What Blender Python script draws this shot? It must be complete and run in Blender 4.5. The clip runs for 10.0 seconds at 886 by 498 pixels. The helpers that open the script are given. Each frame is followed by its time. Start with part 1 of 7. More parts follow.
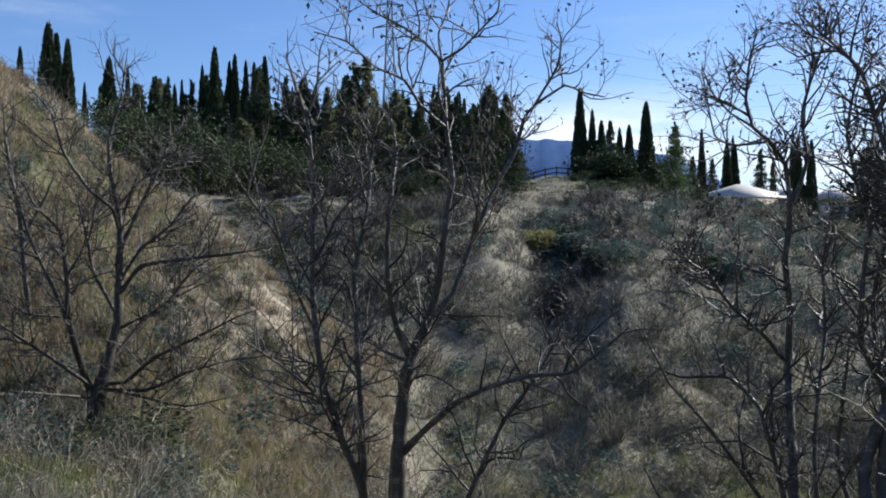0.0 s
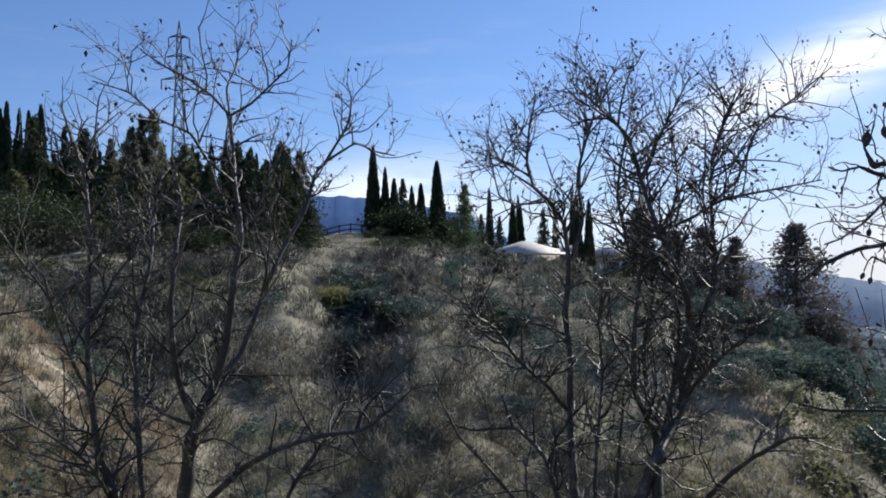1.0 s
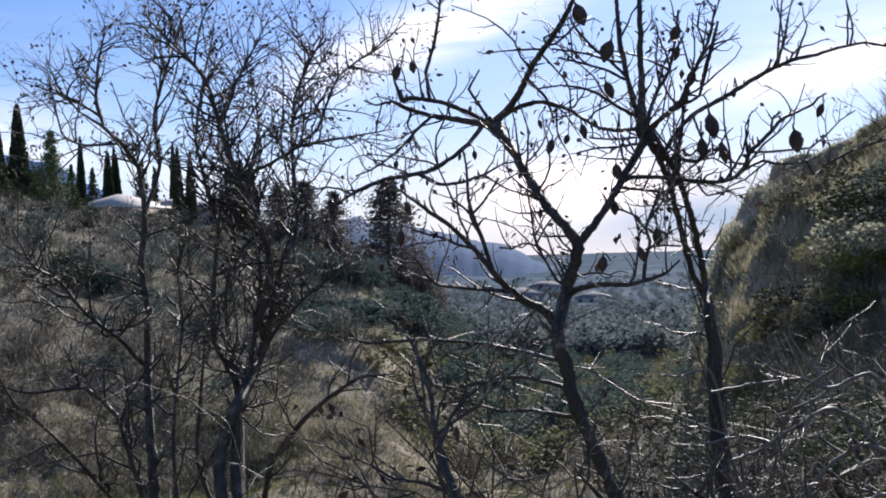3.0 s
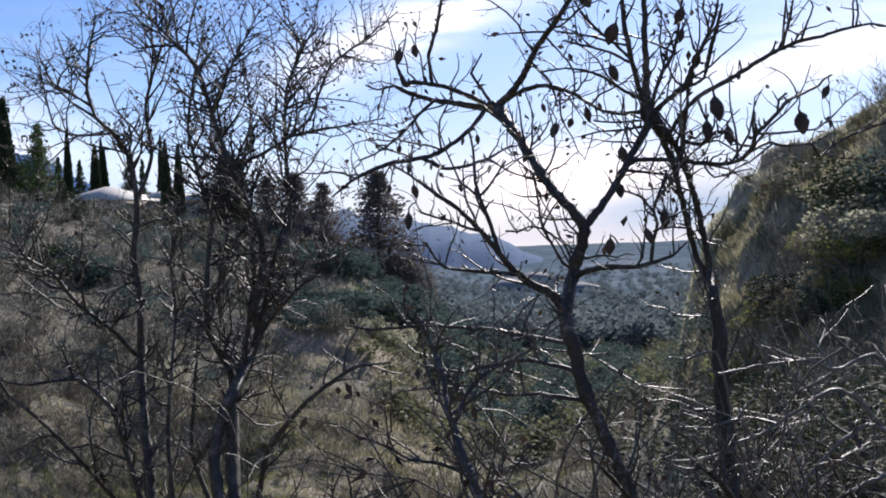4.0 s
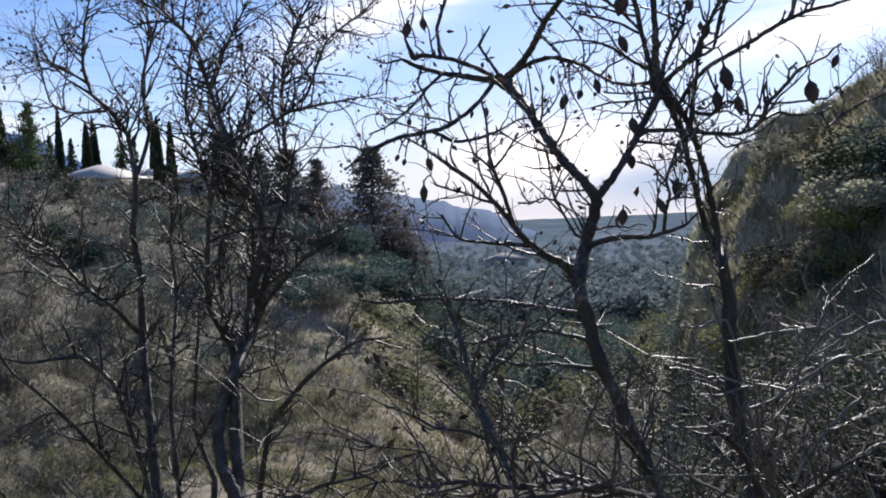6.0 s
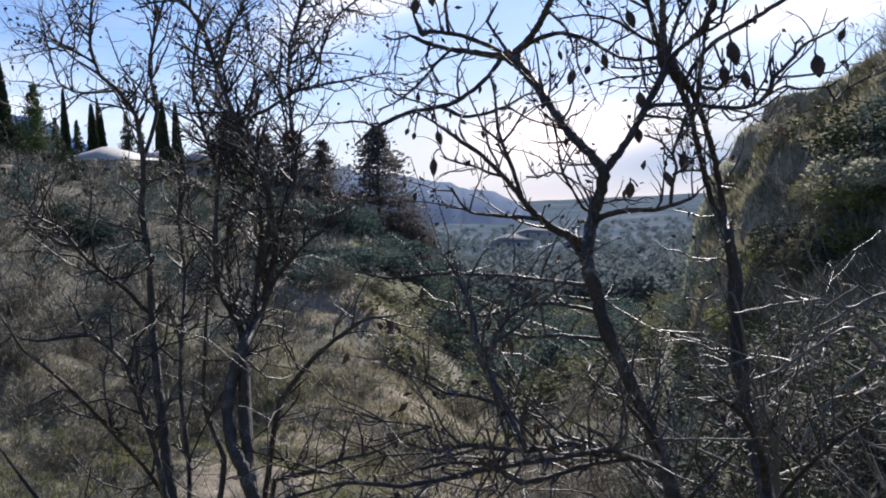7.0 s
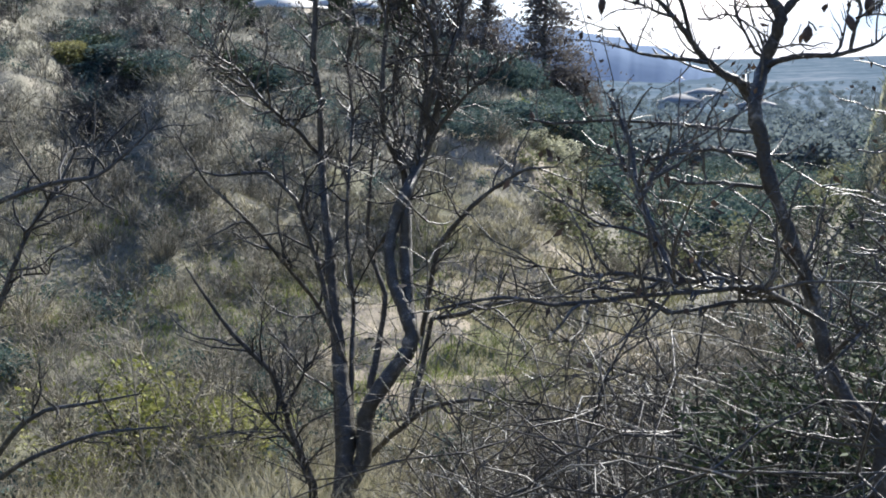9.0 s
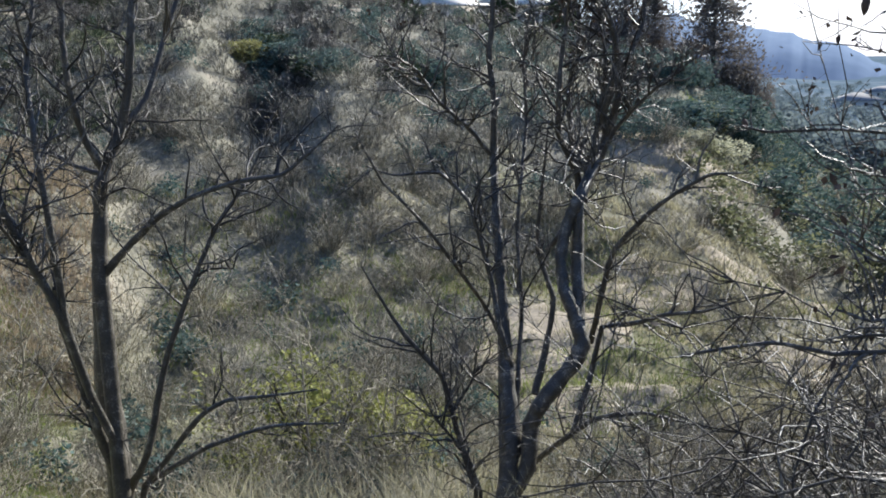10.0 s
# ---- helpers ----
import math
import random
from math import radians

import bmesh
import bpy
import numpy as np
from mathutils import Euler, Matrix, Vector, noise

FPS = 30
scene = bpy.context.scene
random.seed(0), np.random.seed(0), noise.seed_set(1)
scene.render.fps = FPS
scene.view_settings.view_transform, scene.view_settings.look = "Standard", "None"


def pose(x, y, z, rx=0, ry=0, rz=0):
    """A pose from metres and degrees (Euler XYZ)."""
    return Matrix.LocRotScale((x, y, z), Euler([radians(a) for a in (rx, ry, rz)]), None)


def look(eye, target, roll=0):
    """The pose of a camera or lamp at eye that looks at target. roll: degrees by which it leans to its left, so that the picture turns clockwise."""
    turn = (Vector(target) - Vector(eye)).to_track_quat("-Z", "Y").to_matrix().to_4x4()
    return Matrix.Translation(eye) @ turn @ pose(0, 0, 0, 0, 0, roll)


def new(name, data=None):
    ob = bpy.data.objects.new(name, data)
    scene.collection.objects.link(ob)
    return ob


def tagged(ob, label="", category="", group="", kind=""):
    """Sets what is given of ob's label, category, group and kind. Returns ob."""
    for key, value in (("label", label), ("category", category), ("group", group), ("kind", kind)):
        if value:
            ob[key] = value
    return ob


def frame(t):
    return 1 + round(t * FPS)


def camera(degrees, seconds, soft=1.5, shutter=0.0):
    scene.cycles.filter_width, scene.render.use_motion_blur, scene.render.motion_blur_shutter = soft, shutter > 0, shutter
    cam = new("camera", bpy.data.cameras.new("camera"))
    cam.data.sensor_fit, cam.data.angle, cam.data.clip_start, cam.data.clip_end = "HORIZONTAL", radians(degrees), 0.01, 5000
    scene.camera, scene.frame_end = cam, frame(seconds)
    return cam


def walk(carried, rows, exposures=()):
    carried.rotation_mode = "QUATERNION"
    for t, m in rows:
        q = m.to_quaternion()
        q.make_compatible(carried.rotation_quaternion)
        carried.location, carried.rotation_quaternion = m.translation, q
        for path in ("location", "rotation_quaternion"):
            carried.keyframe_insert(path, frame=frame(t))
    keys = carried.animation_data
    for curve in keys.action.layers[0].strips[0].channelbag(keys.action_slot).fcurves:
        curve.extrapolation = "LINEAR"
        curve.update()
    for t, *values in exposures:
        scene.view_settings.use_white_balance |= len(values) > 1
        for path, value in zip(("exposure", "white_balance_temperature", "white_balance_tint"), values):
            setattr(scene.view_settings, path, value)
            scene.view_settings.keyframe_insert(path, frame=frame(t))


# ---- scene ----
cam = camera(51.2, 10.0, 1.85)
PATH = [
    (0, (-0.011, 0.027, 1.6), (-0.011, 2.027, 1.6), 0.0),
    (0.5, (-0.013, 0.02, 1.599), (0.064, 2.018, 1.652), 0.2),
    (1, (0.013, 0.039, 1.603), (0.452, 1.987, 1.722), -0.7),
    (1.5, (0.143, 0.057, 1.592), (1.031, 1.846, 1.7), -1.7),
    (2, (0.216, 0.093, 1.58), (1.345, 1.743, 1.626), -1.5),
    (2.5, (0.248, 0.109, 1.554), (1.429, 1.723, 1.571), -1.5),
    (3, (0.257, 0.103, 1.542), (1.452, 1.707, 1.546), -1.7),
    (4.5, (0.213, 0.145, 1.521), (1.433, 1.73, 1.495), -2.1),
    (5, (0.205, 0.143, 1.521), (1.427, 1.725, 1.48), -2.3),
    (5.5, (0.193, 0.151, 1.522), (1.416, 1.732, 1.465), -2.5),
    (7, (0.157, 0.132, 1.503), (1.367, 1.721, 1.394), -2.7),
    (7.5, (0.138, 0.081, 1.487), (1.315, 1.69, 1.327), -2.6),
    (8, (0.133, 0.035, 1.482), (1.226, 1.69, 1.229), -2.5),
    (8.5, (0.143, 0.013, 1.457), (1.188, 1.691, 1.152), -2.3),
    (9, (0.114, 0.07, 1.468), (1.006, 1.814, 1.064), -1.3),
    (9.5, (0.094, 0.194, 1.473), (0.856, 1.993, 1.048), -0.9),
    (10, (0.043, 0.251, 1.491), (0.63, 2.12, 1.088), -1.4),
]
LIGHTEN = [(0, 0.56, 6400, 9), (0.7, 0.48, 6400, 9), (1.5, 0.26, 6700, 11), (2.5, 0.50, 6600, 16), (5.5, 0.48, 6470, 14), (7, 0.47, 6500, 15), (8, 0.54, 6500, 13), (8.5, 0.95, 6450, 10), (9, 1.30, 6400, 9), (10, 1.24, 6400, 8)]
walk(cam, [(t, look(eye, target, roll)) for t, eye, target, roll in PATH], LIGHTEN)

# ---- world, sun ----
SUN_AZ, SUN_EL = 57.0, 30.0


def heading(az, el=0.0):
    a, e = radians(az), radians(el)
    return Vector((math.sin(a) * math.cos(e), math.cos(a) * math.cos(e), math.sin(e)))


world = bpy.data.worlds.new("winter_sky")
scene.world = world
world.use_nodes = True
wn, wl = world.node_tree.nodes, world.node_tree.links
wn.clear()


def w_math(op, a, b=0.0, c=None):
    n = wn.new("ShaderNodeMath")
    n.operation = op
    for i, v in enumerate((a, b) if c is None else (a, b, c)):
        if isinstance(v, (int, float)):
            n.inputs[i].default_value = v
        else:
            wl.new(v, n.inputs[i])
    return n.outputs[0]


def w_dot(vec, d):
    n = wn.new("ShaderNodeVectorMath")
    n.operation = "DOT_PRODUCT"
    wl.new(vec, n.inputs[0])
    n.inputs[1].default_value = d
    return n.outputs["Value"]


def w_mix(fac, a, colour):
    n = wn.new("ShaderNodeMix")
    n.data_type = "RGBA"
    wl.new(fac, n.inputs[0])
    wl.new(a, n.inputs[6])
    if isinstance(colour, tuple):
        n.inputs[7].default_value = (*colour, 1)
    else:
        wl.new(colour, n.inputs[7])
    return n.outputs[2]


def w_noise(vec, scale, stretch, detail=6, rough=0.55):
    m = wn.new("ShaderNodeMapping")
    m.inputs["Scale"].default_value = stretch
    wl.new(vec, m.inputs["Vector"])
    n = wn.new("ShaderNodeTexNoise")
    n.inputs["Scale"].default_value, n.inputs["Detail"].default_value, n.inputs["Roughness"].default_value = scale, detail, rough
    wl.new(m.outputs[0], n.inputs["Vector"])
    return n.outputs["Fac"]


def w_patch(vec, az, el, su, sv, lean=0.0):
    """A soft oval of sky about az, el, su by sv wide, leaning by some degrees."""
    centre = heading(az, el)
    right = Vector((centre.y, -centre.x, 0)).normalized()
    up = right.cross(centre).normalized()
    c, s = math.cos(radians(lean)), math.sin(radians(lean))
    u = w_math("DIVIDE", w_dot(vec, right * c + up * s), su)
    v = w_math("DIVIDE", w_dot(vec, up * c - right * s), sv)
    r = w_math("ADD", w_math("MULTIPLY", u, u), w_math("MULTIPLY", v, v))
    front = w_math("GREATER_THAN", w_dot(vec, centre), 0.0)
    return w_math("MULTIPLY", w_math("EXPONENT", w_math("MULTIPLY", r, -1.0)), front)


def w_step(x, low, high):
    n = wn.new("ShaderNodeMapRange")
    n.interpolation_type = "SMOOTHSTEP"
    wl.new(x, n.inputs["Value"])
    n.inputs["From Min"].default_value, n.inputs["From Max"].default_value = low, high
    return n.outputs["Result"]


ray = wn.new("ShaderNodeTexCoord").outputs["Generated"]
sky = wn.new("ShaderNodeTexSky")
sky.sky_type, sky.sun_disc = "NISHITA", False
sky.sun_elevation, sky.sun_rotation = radians(SUN_EL), radians(SUN_AZ)
sky.air_density, sky.dust_density, sky.ozone_density, sky.altitude = 1.0, 0.25, 1.6, 300
tint = wn.new("ShaderNodeMix")
tint.data_type, tint.blend_type = "RGBA", "MULTIPLY"
tint.inputs[0].default_value = 1.0
wl.new(sky.outputs[0], tint.inputs[6])
tint.inputs[7].default_value = (0.80, 1.0, 1.38, 1)
tone = tint.outputs[2]

veil = w_step(w_noise(ray, 2.2, (1, 1, 5), 8, 0.6), 0.50, 0.80)
high = w_step(w_dot(ray, (0, 0, 1)), 0.02, 0.25)
tone = w_mix(w_math("MULTIPLY", w_math("MULTIPLY", veil, high), 0.45), tone, (8.2, 8.9, 10.2))
streaks = w_noise(ray, 5.0, (1, 1, 7), 9, 0.62)
for az, el, su, sv, lean, low, gain in (
    (37.0, 13.6, 0.16, 0.028, 20, 0.30, 1.0), (61.0, 10.2, 0.15, 0.026, 8, 0.30, 1.0), (9.5, 6.6, 0.12, 0.035, 0, 0.30, 0.6),
    (24.0, 4.5, 0.20, 0.040, 0, 0.32, 0.35), (70.0, 16.0, 0.2, 0.03, 12, 0.4, 0.4), (-8.0, 5.0, 0.16, 0.030, 0, 0.4, 0.6),
):
    spot_mask = w_math("MULTIPLY", w_patch(ray, az, el, su, sv, lean), w_math("ADD", w_step(streaks, low, 0.62), 0.25))
    tone = w_mix(w_math("MINIMUM", w_math("MULTIPLY", spot_mask, gain), 1.0), tone, (14.0, 14.0, 14.4))
horizon = w_patch(ray, 14.0, 1.0, 0.36, 0.07)
tone = w_mix(w_math("MULTIPLY", horizon, 0.6), tone, (5.6, 6.5, 8.3))
haze = w_patch(ray, 50.0, 6.0, 0.42, 0.13)
tone = w_mix(w_math("MULTIPLY", haze, 0.4), tone, (7.4, 7.4, 8.8))
glow = w_patch(ray, 46.0, 2.5, 0.25, 0.052)
tone = w_mix(w_math("MULTIPLY", glow, 0.75), tone, (9.0, 8.0, 8.3))
core = w_patch(ray, 45.0, 3.3, 0.075, 0.028)
tone = w_mix(core, tone, (23.0, 20.6, 20.2))
low_haze = w_patch(ray, 44.0, 0.0, 0.45, 0.016)
tone = w_mix(w_math("MULTIPLY", low_haze, 0.8), tone, (8.4, 8.1, 8.9))
bank_cloud = w_math("MULTIPLY", w_patch(ray, 53.5, 1.5, 0.17, 0.026), w_step(w_noise(ray, 3.0, (1, 1, 16), 5), 0.26, 0.46))
tone = w_mix(w_math("MULTIPLY", bank_cloud, 0.95), tone, (4.5, 5.8, 7.7))
bg = wn.new("ShaderNodeBackground")
bg.inputs["Strength"].default_value = 0.075
wl.new(tone, bg.inputs["Color"])
wl.new(bg.outputs[0], wn.new("ShaderNodeOutputWorld").inputs[0])

sun = new("sun", bpy.data.lights.new("sun", "SUN"))
sun.data.energy, sun.data.angle, sun.data.color = 5.0, radians(0.6), (1.0, 0.965, 0.91)
sun.matrix_world = look(heading(SUN_AZ, SUN_EL) * 60, (0, 0, 0))


# ---- materials ----
def material(name, stops, rough=0.85, scale=6.0, fine=60.0, bump=0.3, island=0.0, through_light=0.0, spec=0.3, patch=None):
    """A matt natural surface: stops are (position, colour) of a ramp driven by coarse and fine noise and, by island, a value for each
    loose piece. patch: (scale, colour, low, high) lays a second colour in large patches."""
    mat = bpy.data.materials.new(name)
    mat.use_nodes = True
    nt = mat.node_tree
    n, l = nt.nodes, nt.links
    out = n["Principled BSDF"]
    out.inputs["Roughness"].default_value = rough
    out.inputs["Specular IOR Level"].default_value = spec
    geo = n.new("ShaderNodeNewGeometry")
    coarse, grain = n.new("ShaderNodeTexNoise"), n.new("ShaderNodeTexNoise")
    for tex, s, d in ((coarse, scale, 5), (grain, fine, 4)):
        tex.inputs["Scale"].default_value, tex.inputs["Detail"].default_value = s, d
        l.new(geo.outputs["Position"], tex.inputs["Vector"])

    def mth(op, a, b):
        k = n.new("ShaderNodeMath")
        k.operation = op
        for i, v in enumerate((a, b)):
            if isinstance(v, (int, float)):
                k.inputs[i].default_value = v
            else:
                l.new(v, k.inputs[i])
        return k.outputs[0]

    mixed = mth("ADD", mth("MULTIPLY", coarse.outputs["Fac"], 0.6), mth("MULTIPLY", grain.outputs["Fac"], 0.4))
    if island:
        mixed = mth("ADD", mth("MULTIPLY", mixed, 1 - island), mth("MULTIPLY", geo.outputs["Random Per Island"], island))
    ramp = n.new("ShaderNodeValToRGB")
    ramp.color_ramp.elements[0].position, ramp.color_ramp.elements[0].color = stops[0][0], (*stops[0][1], 1)
    ramp.color_ramp.elements[1].position, ramp.color_ramp.elements[1].color = stops[-1][0], (*stops[-1][1], 1)
    for p, c in stops[1:-1]:
        ramp.color_ramp.elements.new(p).color = (*c, 1)
    l.new(mixed, ramp.inputs[0])
    colour = ramp.outputs[0]
    if patch:
        big = n.new("ShaderNodeTexNoise")
        big.inputs["Scale"].default_value, big.inputs["Detail"].default_value = patch[0], 6
        l.new(geo.outputs["Position"], big.inputs["Vector"])
        rng = n.new("ShaderNodeMapRange")
        rng.interpolation_type = "SMOOTHSTEP"
        l.new(big.outputs["Fac"], rng.inputs["Value"])
        rng.inputs["From Min"].default_value, rng.inputs["From Max"].default_value = patch[2], patch[3]
        k = n.new("ShaderNodeMix")
        k.data_type = "RGBA"
        l.new(rng.outputs[0], k.inputs[0])
        l.new(colour, k.inputs[6])
        k.inputs[7].default_value = (*patch[1], 1)
        colour = k.outputs[2]
    l.new(colour, out.inputs["Base Color"])
    if bump:
        b = n.new("ShaderNodeBump")
        b.inputs["Strength"].default_value, b.inputs["Distance"].default_value = bump, 0.6 / fine
        l.new(grain.outputs["Fac"], b.inputs["Height"])
        l.new(b.outputs[0], out.inputs["Normal"])
    if through_light:
        tr = n.new("ShaderNodeBsdfTranslucent")
        l.new(colour, tr.inputs["Color"])
        mx = n.new("ShaderNodeMixShader")
        mx.inputs[0].default_value = through_light
        l.new(out.outputs[0], mx.inputs[1])
        l.new(tr.outputs[0], mx.inputs[2])
        l.new(mx.outputs[0], n["Material Output"].inputs[0])
    return mat


BARK = material("bark", ((0.34, (0.022, 0.019, 0.015)), (0.54, (0.046, 0.040, 0.031)), (0.74, (0.17, 0.15, 0.12))), 0.5, 11, 80, 0.9, spec=0.45)
BARK_PALE = material("bark_pale", ((0.34, (0.026, 0.022, 0.018)), (0.54, (0.055, 0.049, 0.040)), (0.72, (0.27, 0.25, 0.215))), 0.58, 14, 110, 0.9, spec=0.35)
BARK_GREY = material("bark_grey", ((0.34, (0.032, 0.028, 0.022)), (0.54, (0.070, 0.062, 0.049)), (0.70, (0.32, 0.29, 0.24))), 0.48, 11, 90, 0.9, spec=0.5)
TWIG = material("twig_bark", ((0.28, (0.022, 0.019, 0.015)), (0.52, (0.050, 0.044, 0.036)), (0.76, (0.20, 0.18, 0.145))), 0.55, 5, 60, 0, 0.45, spec=0.4)
BRUSHWOOD = material("brushwood", ((0.2, (0.081, 0.075, 0.056)), (0.5, (0.189, 0.179, 0.135)), (0.85, (0.415, 0.389, 0.304))), 0.75, 1.2, 30, 0, 0.6, spec=0.12)
DEAD = material("dead_stems", ((0.2, (0.074, 0.066, 0.048)), (0.5, (0.209, 0.193, 0.147)), (0.85, (0.475, 0.427, 0.332))), 0.65, 1.2, 30, 0, 0.65, spec=0.2)
CANE = material("pale_cane", ((0.2, (0.045, 0.043, 0.034)), (0.5, (0.115, 0.109, 0.092)), (0.85, (0.295, 0.279, 0.238))), 0.5, 3, 60, 0, 0.6, spec=0.45)
# foliage paled and blued: distance haze put into the leaf colour
LEAF_FAR = material("hazed_foliage", ((0.2, (0.10, 0.128, 0.132)), (0.5, (0.14, 0.172, 0.175)), (0.85, (0.19, 0.225, 0.22))), 0.95, 0.05, 0.5, 0, 0.5, 0.4, spec=0.05)
SOIL = material("slope_soil", ((0.3, (0.076, 0.071, 0.050)), (0.5, (0.166, 0.155, 0.112)), (0.70, (0.275, 0.242, 0.183))), 0.95, 0.9, 11, 0.9,
                patch=(0.16, (0.125, 0.125, 0.06), 0.52, 0.66))
BANK = material("bank_earth", ((0.3, (0.28, 0.23, 0.145)), (0.5, (0.45, 0.375, 0.245)), (0.7, (0.52, 0.445, 0.315))), 0.95, 1.2, 14, 0.9, patch=(0.6, (0.15, 0.15, 0.085), 0.50, 0.62))
EARTH = material("bare_earth", ((0.3, (0.183, 0.151, 0.107)), (0.5, (0.275, 0.234, 0.172)), (0.7, (0.417, 0.348, 0.262))), 0.95, 1.5, 18, 0.8)
# field colours with the valley haze mixed in as blue-grey
FAR = material("hazed_fields", ((0.3, (0.068, 0.098, 0.118)), (0.5, (0.105, 0.140, 0.165)), (0.7, (0.21, 0.235, 0.25))), 1.0, 0.012, 0.08, 0, spec=0.0)
GRASS = material("dry_grass", ((0.15, (0.102, 0.102, 0.042)), (0.42, (0.204, 0.180, 0.102)), (0.75, (0.33, 0.29, 0.185))), 0.8, 0.7, 4, 0, 0.5, 0.3,
                 patch=(0.19, (0.11, 0.14, 0.04), 0.48, 0.62))
STRAW = material("pale_straw", ((0.15, (0.230, 0.213, 0.140)), (0.42, (0.344, 0.330, 0.224)), (0.75, (0.48, 0.44, 0.33))), 0.7, 0.7, 4, 0, 0.5, 0.35)
TURF = material("bank_turf", ((0.15, (0.19, 0.20, 0.13)), (0.42, (0.34, 0.345, 0.24)), (0.75, (0.52, 0.51, 0.38))), 0.8, 0.7, 4, 0, 0.5, 0.5)
HAY = material("brown_tussock", ((0.15, (0.139, 0.126, 0.076)), (0.42, (0.246, 0.233, 0.148)), (0.75, (0.373, 0.338, 0.225))), 0.8, 0.7, 4, 0, 0.5, 0.5)
GREEN = material("green_grass", ((0.2, (0.088, 0.125, 0.031)), (0.5, (0.163, 0.213, 0.050)), (0.8, (0.275, 0.312, 0.100))), 0.8, 1.0, 6, 0, 0.5, 0.35)
LEAF_DARK = material("evergreen_foliage", ((0.2, (0.024, 0.036, 0.019)), (0.5, (0.054, 0.075, 0.036)), (0.85, (0.075, 0.092, 0.042))), 0.8, 0.6, 5, 0, 0.5, 0.15, spec=0.2)
LEAF_PINE = material("pine_foliage", ((0.2, (0.042, 0.070, 0.025)), (0.5, (0.084, 0.133, 0.045)), (0.85, (0.168, 0.224, 0.084))), 0.7, 0.6, 5, 0, 0.5, 0.25)
LEAF_OLIVE = material("olive_foliage", ((0.2, (0.065, 0.075, 0.038)), (0.5, (0.14, 0.15, 0.078)), (0.85, (0.25, 0.25, 0.14))), 0.75, 0.6, 5, 0, 0.5, 0.4)
LEAF_SHRUB = material("shrub_foliage", ((0.2, (0.032, 0.062, 0.055)), (0.5, (0.075, 0.120, 0.108)), (0.85, (0.17, 0.21, 0.175))), 0.85, 2, 9, 0, 0.55, 0.3, spec=0.15)
LEAF_BROWN = material("brownish_conifer_foliage", ((0.2, (0.088, 0.080, 0.073)), (0.5, (0.15, 0.135, 0.122)), (0.85, (0.22, 0.20, 0.175))), 0.85, 0.6, 5, 0, 0.5, 0.3, spec=0.1)
LEAF_YELLOW = material("yellow_foliage", ((0.2, (0.112, 0.111, 0.042)), (0.5, (0.217, 0.209, 0.078)), (0.85, (0.375, 0.353, 0.144))), 0.7, 2, 9, 0, 0.5, 0.35)
LEAF_DRY = material("withered_leaf", ((0.2, (0.022, 0.016, 0.013)), (0.5, (0.05, 0.036, 0.028)), (0.85, (0.11, 0.075, 0.05))), 0.8, 8, 60, 0, 0.5, 0.2)
HUSK = material("almond_husk", ((0.3, (0.034, 0.026, 0.024)), (0.5, (0.078, 0.058, 0.048)), (0.72, (0.13, 0.095, 0.075))), 0.85, 40, 260, 0.8)
ROOF = material("white_roof_sheet", ((0.3, (0.50, 0.465, 0.41)), (0.6, (0.60, 0.56, 0.50)), (0.8, (0.68, 0.645, 0.58))), 0.6, 0.4, 3, 0.1, spec=0.2)
WALL = material("rendered_wall", ((0.3, (0.42, 0.38, 0.33)), (0.6, (0.55, 0.50, 0.44)), (0.8, (0.62, 0.58, 0.52))), 0.9, 0.7, 8, 0.2)
WINDOW = material("dark_window", ((0.3, (0.02, 0.025, 0.03)), (0.7, (0.05, 0.055, 0.06))), 0.15, 0.5, 3, 0, spec=0.6)
STEEL = material("dull_steel", ((0.3, (0.045, 0.05, 0.055)), (0.7, (0.09, 0.095, 0.10))), 0.7, 1, 9, 0)
WIRE = material("cable", ((0.3, (0.10, 0.10, 0.11)), (0.7, (0.20, 0.20, 0.21))), 0.5, 1, 9, 0)
# distance haze is painted into these three base colours as blue-grey
HILL_BLUE = material("hazed_mountain", ((0.3, (0.045, 0.085, 0.19)), (0.6, (0.065, 0.115, 0.235)), (0.8, (0.10, 0.15, 0.27))), 1.0, 0.004, 0.03, 0, spec=0.0)
HILL_GREY = material("hazed_hill", ((0.3, (0.12, 0.160, 0.22)), (0.6, (0.16, 0.205, 0.275)), (0.8, (0.20, 0.25, 0.32))), 1.0, 0.008, 0.05, 0, spec=0.0)
HILL_PLAIN = material("hazed_shore", ((0.3, (0.09, 0.125, 0.165)), (0.6, (0.12, 0.155, 0.20)), (0.8, (0.15, 0.185, 0.23))), 1.0, 0.008, 0.05, 0, spec=0.0)
SPUR_HAY = material("spur_grass", ((0.15, (0.15, 0.115, 0.074)), (0.42, (0.255, 0.203, 0.135)), (0.75, (0.40, 0.325, 0.225))), 0.8, 0.7, 4, 0, 0.5, 0.35)
BRUSH = material("brown_turf", ((0.15, (0.108, 0.101, 0.077)), (0.42, (0.174, 0.163, 0.125)), (0.75, (0.26, 0.245, 0.19))), 0.8, 0.7, 4, 0, 0.5, 0.25)
LEAF_LIME = material("yellow_green_foliage", ((0.2, (0.144, 0.162, 0.042)), (0.5, (0.276, 0.288, 0.084)), (0.8, (0.36, 0.35, 0.13))), 0.8, 1.0, 6, 0, 0.5, 0.35)
STONE = material("weathered_stone", ((0.3, (0.16, 0.155, 0.15)), (0.6, (0.25, 0.24, 0.23)), (0.8, (0.34, 0.33, 0.32))), 0.9, 2, 20, 0.5)


